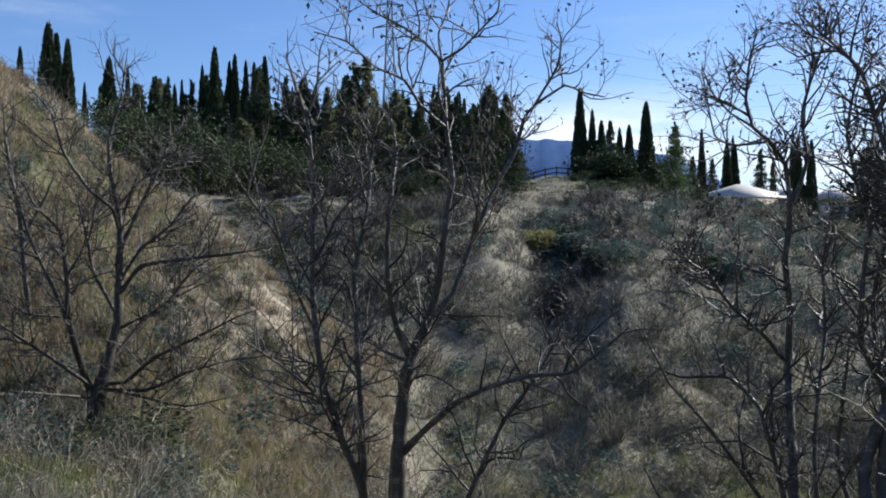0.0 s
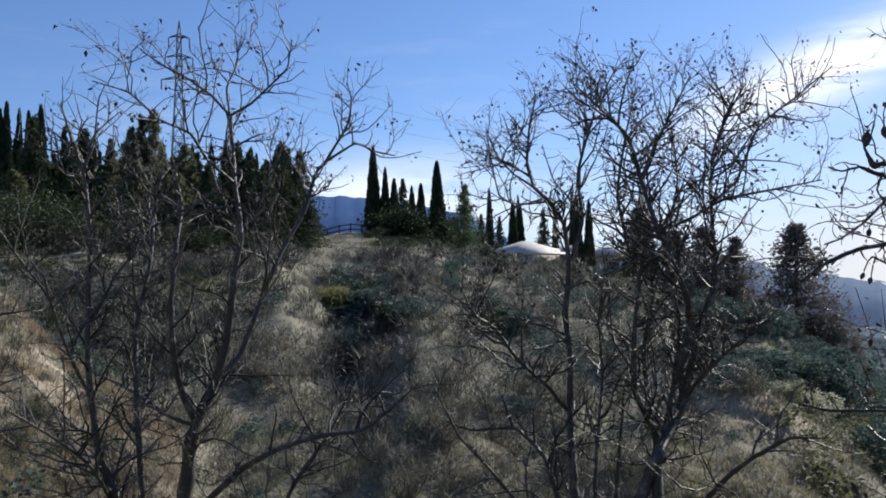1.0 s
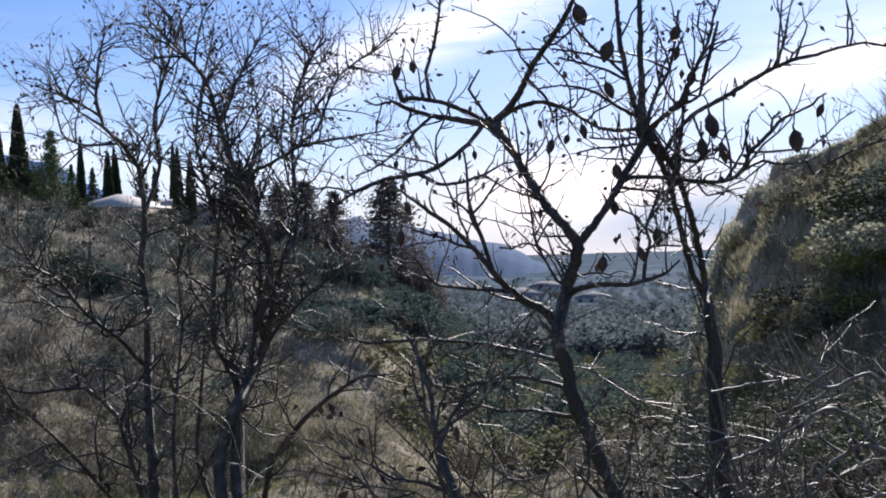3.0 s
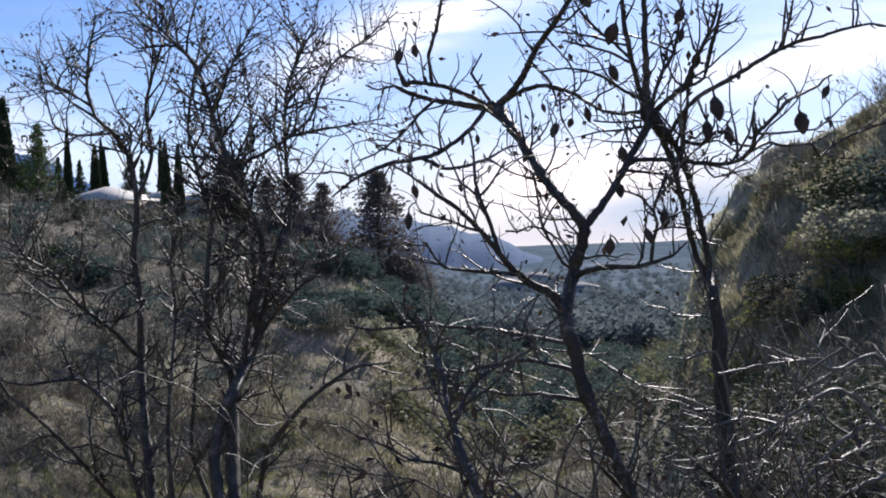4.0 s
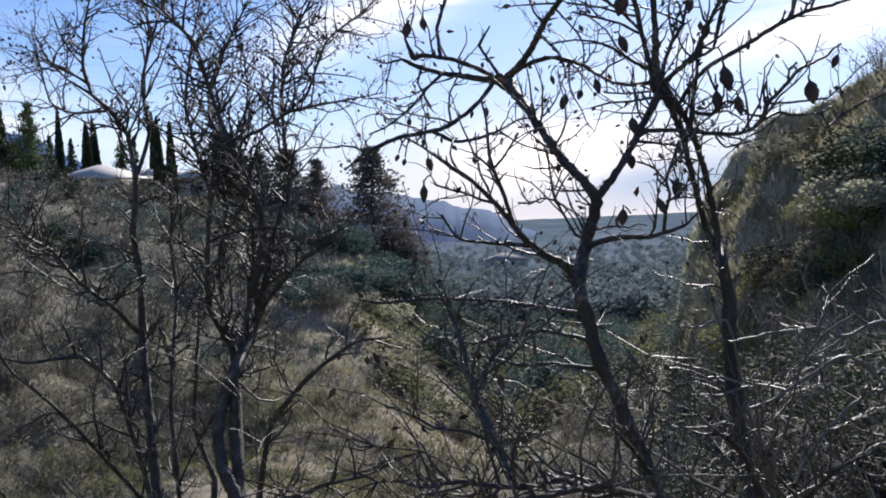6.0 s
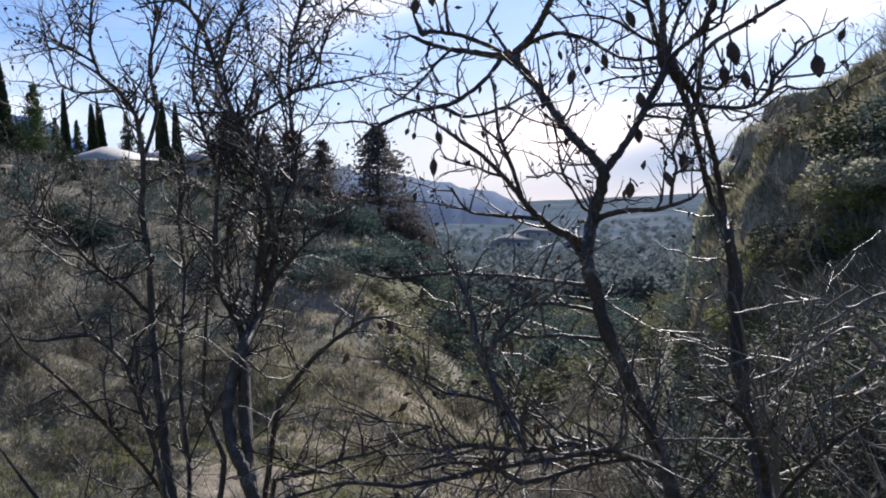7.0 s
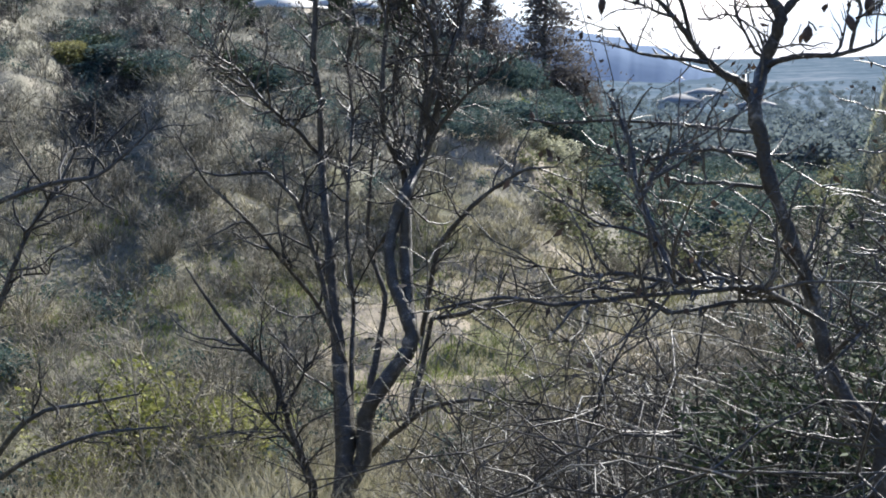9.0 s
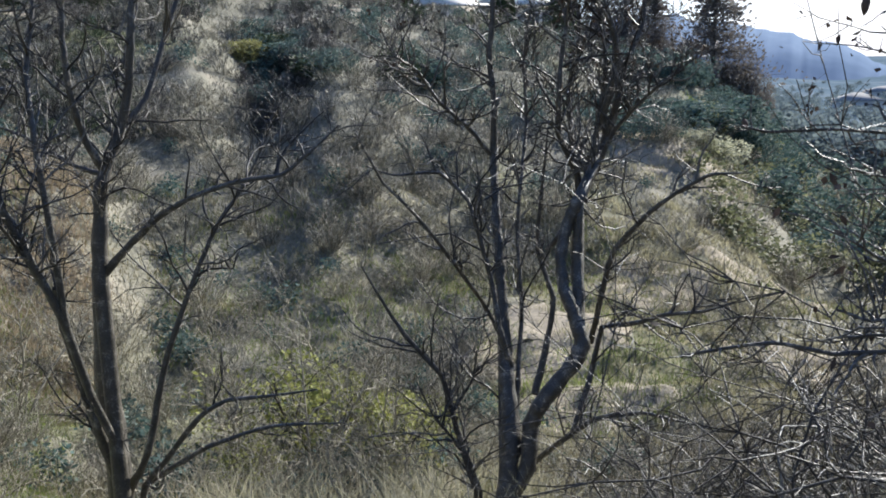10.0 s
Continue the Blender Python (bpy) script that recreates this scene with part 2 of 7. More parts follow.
# ---- mesh helpers ----
def fast_mesh(name, v, faces, mat, smooth=False):
    """A mesh from arrays of points and faces, the faces in arrays of one side count each."""
    v = np.asarray(v, np.float32).reshape(-1, 3)
    faces = [np.asarray(f, np.int32) for f in faces if len(f)]
    me = bpy.data.meshes.new(name)
    me.vertices.add(len(v))
    me.vertices.foreach_set("co", v.ravel())
    me.loops.add(sum(f.size for f in faces))
    me.loops.foreach_set("vertex_index", np.concatenate([f.ravel() for f in faces]))
    sizes = np.concatenate([np.full(len(f), f.shape[1], np.int32) for f in faces])
    me.polygons.add(len(sizes))
    me.polygons.foreach_set("loop_start", np.r_[0, np.cumsum(sizes)[:-1]].astype(np.int32))
    me.polygons.foreach_set("loop_total", sizes)
    if smooth:
        me.polygons.foreach_set("use_smooth", np.ones(len(sizes), bool))
    me.update(calc_edges=True)
    me.materials.append(mat)
    return me


def unit(a):
    return a / np.maximum(np.linalg.norm(a, axis=-1, keepdims=True), 1e-9)


def tubes(paths, radii, sides):
    """Tubes along n paths of m points each: points and quads."""
    paths, radii = np.asarray(paths, float), np.asarray(radii, float)
    n, m, _ = paths.shape
    tan = unit(np.gradient(paths, axis=1))
    ref = np.where(np.abs(tan[:, 0, 2:]) > 0.8, np.array([[1.0, 0, 0]]), np.array([[0, 0, 1.0]]))
    a = np.zeros_like(tan)
    a[:, 0] = unit(np.cross(tan[:, 0], ref))
    for i in range(1, m):
        a[:, i] = unit(a[:, i - 1] - tan[:, i] * (a[:, i - 1] * tan[:, i]).sum(-1, keepdims=True))
    b = np.cross(tan, a)
    ang = np.arange(sides) * 2 * np.pi / sides
    ring = a[:, :, None] * np.cos(ang)[:, None] + b[:, :, None] * np.sin(ang)[:, None]
    v = paths[:, :, None] + ring * radii[:, :, None, None]
    idx = np.arange(n * m * sides).reshape(n, m, sides)
    nxt = np.roll(idx, -1, axis=2)
    q = np.stack([idx[:, :-1], nxt[:, :-1], nxt[:, 1:], idx[:, 1:]], -1).reshape(-1, 4)
    return v.reshape(-1, 3), q


class Heap:
    """Points and faces gathered into one mesh."""

    def __init__(self):
        self.v, self.f, self.n = [], {3: [], 4: []}, 0

    def add(self, v, f):
        if len(v):
            self.v.append(np.asarray(v, np.float32))
            self.f[np.asarray(f).shape[1]].append(np.asarray(f) + self.n)
            self.n += len(v)
        return self

    def mesh(self, name, mat, smooth=False, base=(0, 0, 0)):
        return fast_mesh(name, np.concatenate(self.v) - np.array(base, np.float32), [np.concatenate(f) for f in self.f.values() if f], mat, smooth)


def part(name, mesh, parent=None, label="", kind=""):
    ob = new(name, mesh)
    if parent:
        ob.parent = parent
    return tagged(ob, label, kind=kind)


def smooth_path(pts, step=5):
    """A rounded line through a few points, with their radii in the fourth column."""
    p = np.asarray(pts, float)
    e = np.vstack([2 * p[0] - p[1], p, 2 * p[-1] - p[-2]])
    out = []
    for i in range(1, len(e) - 2):
        for t in np.arange(step) / step:
            a, b, c, d = e[i - 1], e[i], e[i + 1], e[i + 2]
            out.append(0.25 * (2 * b + (c - a) * t + (2 * a - 5 * b + 4 * c - d) * t * t + (3 * b - a - 3 * c + d) * t**3) + 0.5 * (b * (1 - t) + c * t))
    return np.vstack(out + [p[-1]])


def flakes(centres, aims, length, width, rng, bend=0.0):
    """Small pointed leaves as rhombs: points and quads."""
    n = len(centres)
    side = unit(np.cross(aims, unit(rng.normal(size=(n, 3)))))
    length, width = np.broadcast_to(length, n)[:, None], np.broadcast_to(width, n)[:, None]
    mid = centres + aims * length * 0.45
    drop = np.cross(side, aims) * length * bend
    v = np.stack([centres, mid + side * width / 2, centres + aims * length - drop, mid - side * width / 2], 1)
    return v.reshape(-1, 3), np.arange(4 * n).reshape(-1, 4)


# ---- the lie of the land ----
def hashed(i, j, seed):
    h = np.sin(i * 127.1 + j * 311.7 + seed * 74.7) * 43758.5453
    return h - np.floor(h)


def value_noise(x, y, seed=0):
    xi, yi = np.floor(x), np.floor(y)
    fx, fy = x - xi, y - yi
    fx, fy = fx * fx * (3 - 2 * fx), fy * fy * (3 - 2 * fy)
    a = hashed(xi, yi, seed) * (1 - fx) + hashed(xi + 1, yi, seed) * fx
    b = hashed(xi, yi + 1, seed) * (1 - fx) + hashed(xi + 1, yi + 1, seed) * fx
    return a * (1 - fy) + b * fy - 0.5


def rough_noise(x, y, octaves=4, seed=0):
    return sum(value_noise(x * 2**k + 17 * k, y * 2**k - 9 * k, seed + k) * 0.5**k for k in range(octaves))


SECTIONS = {}


def section(az, *pairs):
    """The ground's height along one bearing from the viewpoint: (distance, height)."""
    SECTIONS[az] = pairs


section(-180, (0.5, 0), (5, 0.3), (10, 1.5), (30, 5), (100, 10), (4500, 30))
section(-60, (0.5, 0), (6, 0.3), (12, 2.0), (25, 8), (60, 14), (300, 20), (4500, 40))
# a sunlit spur runs down across the view; behind its crest the ground dips into a shaded fold before the plateau
section(-34, (1, 0), (3, 0), (7, 0), (11, 0.3), (14, 2.0), (19, 6.2), (22, 7.4), (32, 7.6), (70, 8), (200, 6), (4500, 8))
section(-27, (1, 0), (3, -0.1), (7, -0.15), (11, -0.1), (12.5, 0.4), (16, 2.8), (19, 4.9), (21, 5.5), (24, 5.6), (32, 6.0), (45, 6.4), (70, 7), (200, 5), (4500, 5))
section(-22, (1, 0), (3, -0.15), (7, -0.3), (11, -0.2), (12.5, 0.2), (16, 2.1), (19, 3.9), (20.5, 4.4), (24, 4.2), (32, 4.8), (45, 5.3), (70, 6), (200, 5), (4500, 3))
section(-19, (1, 0), (3, -0.2), (7, -0.5), (11, -0.3), (12.5, 0), (16, 1.5), (18.5, 2.95), (20, 3.35), (23, 3.0), (28, 3.2), (36, 4.5), (45, 5), (70, 6), (200, 5), (4500, 0))
section(-16, (1, 0), (3, -0.3), (7, -0.8), (11, -0.7), (13, -0.3), (16, 1.0), (18, 2.25), (19.5, 2.7), (22, 2.2), (27, 2.4), (36, 4.0), (45, 4.7), (70, 5.8), (200, 4), (4500, 0))
section(-13, (1, 0), (3, -0.4), (6, -1.1), (9, -1.3), (13, -1.0), (15.5, 0.3), (17.5, 1.7), (19, 2.2), (21.5, 1.4), (26, 1.3), (31, 2.6), (36, 3.7), (45, 4.3), (70, 5.5), (200, 4), (4500, 0))
section(-10.5, (1, -0.05), (3, -0.5), (6, -1.3), (9, -1.75), (12, -1.8), (14, -1.1), (16.5, 0.5), (18.5, 1.5), (21, 0.6), (25, 0.4), (31, 2.4), (36, 3.6), (45, 4.2), (70, 5.5), (200, 3.5), (4500, 0))
section(-8, (1, -0.1), (3, -0.7), (6, -1.5), (9, -2.0), (12, -2.0), (14.5, -1.2), (16.5, 0.1), (18, 0.85), (20.5, -0.1), (25, 0), (30, 2.2), (35.5, 3.5), (45, 4.2), (70, 5.5), (200, 3), (4500, 0))
section(-5.5, (1, -0.1), (3, -0.8), (6, -1.6), (9, -2.2), (12.5, -2.3), (15, -1.1), (17.3, 0.25), (19.5, -0.6), (24, -0.1), (30, 2.2), (35, 3.4), (45, 4.2), (70, 5.5), (200, 3), (4500, 0))
section(-3, (1, -0.1), (3, -0.8), (6, -1.7), (9, -2.4), (13, -2.5), (15.5, -1.3), (17, -0.5), (19, -1.0), (24, 0.1), (30, 2.1), (35, 3.4), (45, 4.2), (60, 5.5), (200, 3), (4500, 0))
section(0, (1, -0.1), (3, -0.9), (6, -1.8), (9, -2.5), (13, -2.8), (17, -1.9), (19, -1.5), (22, -0.5), (30, 2.0), (35, 3.35), (45, 4.2), (60, 5.6), (75, 6.2), (200, 3), (4500, -5))
section(3, (1, -0.1), (3, -0.9), (6, -1.8), (9, -2.6), (13, -2.9), (17, -2), (22, -0.5), (30, 1.9), (35, 3.3), (46, 4.3), (60, 5.8), (75, 6.5), (200, 3), (4500, -10))
section(7, (1, -0.1), (3, -0.9), (6, -1.8), (9, -2.7), (13, -3.1), (17, -2.5), (22, -1.4), (30, 0.6), (38, 2.8), (48, 4.6), (60, 6.5), (75, 6.9), (200, 3), (4500, -10))
section(11, (1, -0.1), (3, -0.9), (6, -1.8), (9, -2.7), (13, -3.1), (17, -2.2), (22, -0.5), (30, 1.9), (36, 3.2), (46, 4.3), (60, 5.4), (75, 5.8), (200, 2), (4500, -15))
section(18, (1, -0.1), (3, -0.9), (6, -1.8), (9, -2.7), (13, -3.2), (18, -2.6), (24, -0.6), (32, 1.6), (40, 2.9), (50, 3.1), (66, 3.3), (90, 3), (300, -4), (4500, -20))
section(25, (1, -0.1), (3, -0.9), (6, -1.9), (9, -2.8), (13, -3.3), (18, -2.8), (24, -1.2), (32, 0.9), (42, 2.0), (55, 2.2), (70, 2.2), (120, 0), (300, -6), (4500, -25))
section(32, (1, -0.1), (3, -0.8), (6, -1.8), (10, -2.9), (14, -3.2), (20, -2.5), (28, -1), (36, 0.6), (44, 1.2), (60, 0.5), (120, -4), (400, -13), (4500, -30))
section(40, (1, -0.1), (3, -0.6), (6, -1.5), (10, -2.6), (15, -3.3), (24, -4), (40, -5), (80, -7.5), (200, -13), (600, -20), (4500, -32))
section(47, (1, 0), (3, -0.4), (6, -1.2), (10, -2.0), (15, -2.6), (24, -3.5), (40, -5), (80, -7.5), (200, -13), (600, -20), (4500, -32))
section(49.3, (1, 0), (3, -0.35), (6, -1.05), (9, -1.65), (12, -1.95), (14, -2.1), (18, -2.4), (40, -4.6), (80, -7.4), (200, -12.7), (4500, -31))
section(51.4, (1, 0), (3, -0.35), (6, -0.8), (9, -1.1), (12, -0.8), (14, -0.5), (18, -1.0), (40, -4.2), (80, -7.2), (200, -12.5), (4500, -31))
section(52.4, (1, 0), (3, -0.32), (6, -0.7), (9, -0.75), (12, 0.2), (14, 0.85), (18, 0.3), (40, -3.5), (80, -7), (200, -12), (4500, -30))
section(53.2, (1, 0), (3, -0.3), (6, -0.6), (9, -0.45), (12, 0.6), (14, 1.3), (18, 1.0), (40, -3), (80, -7), (200, -12), (4500, -30))
section(54.2, (1, 0), (3, -0.27), (6, -0.4), (9, 0), (11, 0.7), (12.5, 1.5), (14, 1.75), (18, 1.5), (40, -2), (80, -6), (4500, -28))
section(57, (1, 0), (3, -0.2), (6, 0.1), (9, 0.4), (10.5, 1.2), (11.5, 2.05), (13, 2.4), (16, 2.3), (30, 1.7), (80, -4), (4500, -20))
section(60, (1, 0), (3, -0.1), (6, 0.3), (8.5, 0.6), (9.8, 1.5), (11, 2.2), (13, 2.5), (16, 2.6), (30, 2.8), (100, 2), (4500, -5))
section(62.2, (1, 0), (3, 0), (6, 0.45), (8.3, 0.8), (9.3, 1.6), (10.5, 2.3), (12.5, 2.65), (16, 2.7), (30, 3.2), (100, 3), (4500, 0))
section(64, (1, 0), (3, 0), (6, 0.5), (8, 0.9), (9, 1.7), (10.3, 2.4), (12, 2.8), (16, 3.0), (30, 3.6), (100, 4), (4500, 0))
section(80, (0.5, 0), (3, 0.2), (6, 1.2), (9, 2.8), (12, 4.2), (20, 5.5), (100, 8), (4500, 20))
section(180, (0.5, 0), (5, 0.3), (10, 1.5), (30, 5), (100, 10), (4500, 30))

LOG_D = np.linspace(math.log(0.3), math.log(4600), 260)
BEARINGS = np.arange(-180, 180.01, 0.5)


def land_table():
    keys = sorted(SECTIONS)
    lines = np.array([np.interp(LOG_D, [math.log(d) for d, _ in SECTIONS[k]], [z for _, z in SECTIONS[k]]) for k in keys])
    table = np.array([np.interp(BEARINGS, keys, col) for col in lines.T])
    for kernel, axis in ((5, 0), (3, 1)):
        w = np.hanning(kernel + 2)[1:-1]
        w /= w.sum()
        pad = [(kernel // 2,) * 2 if a == axis else (0, 0) for a in (0, 1)]
        p = np.pad(table, pad, mode="edge")
        table = sum(np.take(p, range(k, k + table.shape[axis]), axis) * w[k] for k in range(kernel))
    return table


LAND = land_table()


def land(x, y):
    """The height of the ground at x, y (arrays or numbers)."""
    x, y = np.asarray(x, float), np.asarray(y, float)
    d = np.maximum(np.hypot(x, y), 0.31)
    i = np.clip((np.log(d) - LOG_D[0]) / (LOG_D[1] - LOG_D[0]), 0, len(LOG_D) - 1.001)
    j = np.clip((np.degrees(np.arctan2(x, y)) + 180) / 0.5, 0, len(BEARINGS) - 1.001)
    a, b = i.astype(int), j.astype(int)
    u, v = i - a, j - b
    z = (LAND[a, b] * (1 - u) + LAND[a + 1, b] * u) * (1 - v) + (LAND[a, b + 1] * (1 - u) + LAND[a + 1, b + 1] * u) * v
    near = np.clip((d - 1.5) / 6, 0, 1)
    bank = np.clip((np.degrees(np.arctan2(x, y)) - 51.5) / 3, 0, 1) * np.clip((d - 5.5) / 2, 0, 1) * np.clip((17 - d) / 3, 0, 1)
    z = z + bank * (0.5 * rough_noise(x * 0.6, y * 0.6, 2, 21) + 0.35 * rough_noise(x * 1.7, y * 1.7, 3, 23))
    # the bank is worn into scarps and ledges
    shelf = z / 0.6 + 1.1 * rough_noise(x * 0.45, y * 0.45, 2, 25)
    rise = np.clip((shelf - np.floor(shelf) - 0.62) / 0.30, 0, 1)
    z = z + 0.42 * bank * 0.6 * (np.floor(shelf) + rise * rise * (3 - 2 * rise) - shelf + 0.38)
    far = np.clip((d - 100) / 600, 0, 1)
    z = z + near * (0.5 * rough_noise(x * 0.22, y * 0.22, 3, 3) + 0.35 * rough_noise(x * 0.8, y * 0.8, 3, 8)) + 0.10 * near * rough_noise(x * 3.1, y * 3.1, 2, 5)
    return z + far * 5 * rough_noise(x * 0.006, y * 0.006, 3, 6)


def at(az, d, lift=0.0):
    a = radians(az)
    x, y = d * math.sin(a), d * math.cos(a)
    return np.array([x, y, float(land(x, y)) + lift])


def build_ground():
    az = np.radians(np.r_[np.arange(-180, -34, 4), np.arange(-34, 73, 0.3), np.arange(73, 180, 4)])
    r = np.exp(np.r_[np.linspace(math.log(0.35), math.log(6), 90), np.linspace(math.log(6), math.log(17), 130)[1:], np.linspace(math.log(17), math.log(4500), 180)[1:]])
    A, R = np.meshgrid(az, r)
    x, y = R * np.sin(A), R * np.cos(A)
    v = np.stack([x, y, land(x, y)], -1).reshape(-1, 3)
    idx = np.arange(len(v)).reshape(len(r), len(az))
    nxt = np.roll(idx, -1, axis=1)
    q = np.stack([idx[:-1], nxt[:-1], nxt[1:], idx[1:]], -1)
    v = np.vstack([v, [0, 0, float(v[: len(az), 2].mean())]])
    hub = np.stack([idx[0], np.full(len(az), len(v) - 1), nxt[0]], -1)
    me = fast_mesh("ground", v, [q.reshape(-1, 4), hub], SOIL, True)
    # ground beyond 170 m takes the haze-tinted field colour
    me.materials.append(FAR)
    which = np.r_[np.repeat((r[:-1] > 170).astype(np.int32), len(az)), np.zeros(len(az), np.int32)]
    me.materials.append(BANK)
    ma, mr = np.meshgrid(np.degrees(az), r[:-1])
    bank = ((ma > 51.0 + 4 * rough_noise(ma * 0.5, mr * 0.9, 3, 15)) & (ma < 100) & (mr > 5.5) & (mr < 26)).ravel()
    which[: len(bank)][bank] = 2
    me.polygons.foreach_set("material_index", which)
    tagged(new("ground", me), "rough hillside of dry grass and soil above a valley", "ground", kind="structure")


build_ground()


# ---- bare trees ----
def sprout(path, rad, level, rng, plan, out, tips, clean=-99.0):
    """Side shoots along a path, each with shoots of its own, level by level. plan: per level (shoots a metre, shortest, longest, thickness, points)."""
    if level >= len(plan):
        return
    per_m, short, long_, thick, m = plan[level]
    seg = np.linalg.norm(np.diff(path, axis=0), axis=1)
    run = np.r_[0, np.cumsum(seg)]
    n = rng.poisson(per_m * run[-1])
    start = 0.25 if level == 0 else 0.1
    for s in np.sort(rng.uniform(start, 1, n)) * run[-1]:
        k = min(np.searchsorted(run, s), len(path) - 1)
        k = max(k, 1)
        f = (s - run[k - 1]) / max(seg[k - 1], 1e-6)
        p = path[k - 1] * (1 - f) + path[k] * f
        r0 = rad[k - 1] * (1 - f) + rad[k] * f
        if level == 0 and (r0 > 0.045 or (p[2] < clean and rng.uniform() < 0.72)):
            continue
        tan = (path[k] - path[k - 1]) / max(seg[k - 1], 1e-6)
        side = np.cross(tan, rng.normal(size=3))
        d = unit(0.45 * tan + 0.95 * unit(side) + np.array([0, 0, 0.36]))
        length = rng.uniform(short, long_) * (0.55 + 0.45 * (1 - s / run[-1]))
        pts = [p]
        for _ in range(m - 1):
            d = unit(d + rng.normal(size=3) * (0.22, 0.34, 0.4)[level] + np.array([0, 0, 0.05]))
            pts.append(pts[-1] + d * length / (m - 1))
        pts = np.array(pts)
        r = np.linspace(min(thick, r0 * 0.75), min(thick, r0 * 0.75) * 0.35, m)
        out.setdefault((level, m), []).append((pts, r))
        tips.append((level, pts[-1], d))
        sprout(pts, r, level + 1, rng, plan, out, tips)


NODES = {}


def bare_tree(name, label, limbs, seed, plan, bark=None, leaves=0, leaf_size=0.03, category="tree", top_only=0.0, sides=8, gnarl=0.10, spurs=None, twig=None, clean=-99.0, rise=1.2):
    """A leafless tree from the lines of its main limbs (x, y, z, radius)."""
    rng = np.random.default_rng(seed)
    bark = bark or BARK
    first = np.array(limbs[0][0][:3])
    base = np.array([first[0], first[1], float(land(first[0], first[1]))])
    root = tagged(new(name), label, category)
    root.location = base
    out, tips, built = {}, [], []
    for i, pts in enumerate(limbs):
        p = smooth_path(pts)
        if i == 0 and p[0, 2] > base[2] - 0.1:
            foot = np.array([p[0, 0], p[0, 1], base[2] - 0.12, p[0, 3] * 1.5])
            p = np.vstack([foot, (foot + p[0]) / 2 * np.array([1, 1, 1, 0.92]), p])
        if built and p[0, 2] > float(land(p[0, 0], p[0, 1])) + 0.2:
            old = np.vstack(built)
            across = np.hypot(old[:, 0] - p[0, 0], old[:, 1] - p[0, 1])
            gap = np.linalg.norm(old[:, :3] - p[0, :3], axis=1)
            gap[(gap > 0.06) & (p[0, 2] - old[:, 2] < rise * across)] += 9
            k = np.argmin(gap)
            if 0.012 < gap[k] < 2.0:
                knee = np.r_[old[k, :3] * 0.45 + p[0, :3] * 0.55 - np.array([0, 0, 0.08 * gap[k]]), p[0, 3]]
                p = np.vstack([np.r_[old[k, :3], min(old[k, 3], p[0, 3] * 1.15)], knee, p])
        built.append(p)
        path, rad = p[:, :3].copy(), np.maximum(p[:, 3], 0.0025)
        path[1:-1] += rng.normal(size=path[1:-1].shape) * np.minimum(rad[1:-1, None] * gnarl, 0.0035)
        rad = rad * (1 + 0.06 * rng.normal(size=len(rad)).clip(-1.5, 1.5))
        rad = rad * np.where(rng.uniform(size=len(rad)) < 0.8 * gnarl, 1 + gnarl * 0.8, 1)
        v, q = tubes(path[None], rad[None], sides if rad.max() > 0.01 else 6)
        part("trunk" if i == 0 else "branch", fast_mesh("branch", v - base, [q], bark, True), root)
        sprout(path, rad, 0, rng, plan, out, tips, clean)
        if spurs:
            sprout(path, rad, 0, rng, (spurs,), out, [])
    heap = Heap()
    for (level, m), some in out.items():
        heap.add(*tubes(np.array([s[0] for s in some]), np.array([s[1] for s in some]), (5, 4, 3, 3)[level]))
    if heap.n:
        part("crown", heap.mesh("crown", twig or TWIG, True, base), root, kind="stuff")
    if leaves:
        ends = np.array([t[1] for t in tips if t[1][2] > top_only])
        some = ends[rng.permutation(len(ends))[: max(len(ends) // 2, 30)]]
        pick = some[rng.integers(0, len(some), leaves)] + rng.normal(size=(leaves, 3)) * leaf_size * 0.5
        aims = unit(rng.normal(size=(leaves, 3)) + np.array([0, 0, -0.8]))
        v, q = flakes(pick, aims, rng.uniform(0.6, 1.3, leaves) * leaf_size, rng.uniform(0.35, 0.7, leaves) * leaf_size, rng, 0.25)
        part("dead_foliage", fast_mesh("dead_foliage", v - base, [q], LEAF_DRY), root, "withered brown leaves left on the twigs", "stuff")
    NODES[root.name] = np.vstack([np.array(pts)[:, :3] for pts in (smooth_path(p) for p in limbs)] + [s[0] for some in out.values() for s in some])
    return root


def almond_mesh(seed):
    rng = np.random.default_rng(seed)
    rings, sides = 9, 10
    v = []
    for i in range(rings):
        t = i / (rings - 1)
        r = math.sin(math.pi * min(t * 0.96 + 0.02, 1)) ** 0.75 * (1 - 0.22 * t)
        for j in range(sides):
            a = 2 * math.pi * j / sides
            groove = 1 - 0.16 * math.exp(-((a - math.pi) / 0.35) ** 2)
            k = r * groove * (1 + 0.05 * rng.normal())
            v.append((0.36 * k * math.cos(a), 0.24 * k * math.sin(a), -t))
    idx = np.arange(rings * sides).reshape(rings, sides)
    nxt = np.roll(idx, -1, axis=1)
    q = np.stack([idx[:-1], nxt[:-1], nxt[1:], idx[1:]], -1).reshape(-1, 4)
    stalk, sq = tubes(np.array([[(0, 0, -0.02), (0.02, 0.01, 0.12), (0.0, 0.0, 0.26)]]), np.array([[0.06, 0.04, 0.035]]), 5)
    return fast_mesh("almond", np.vstack([v, stalk]), [np.vstack([q, sq + len(v)])], HUSK, True)


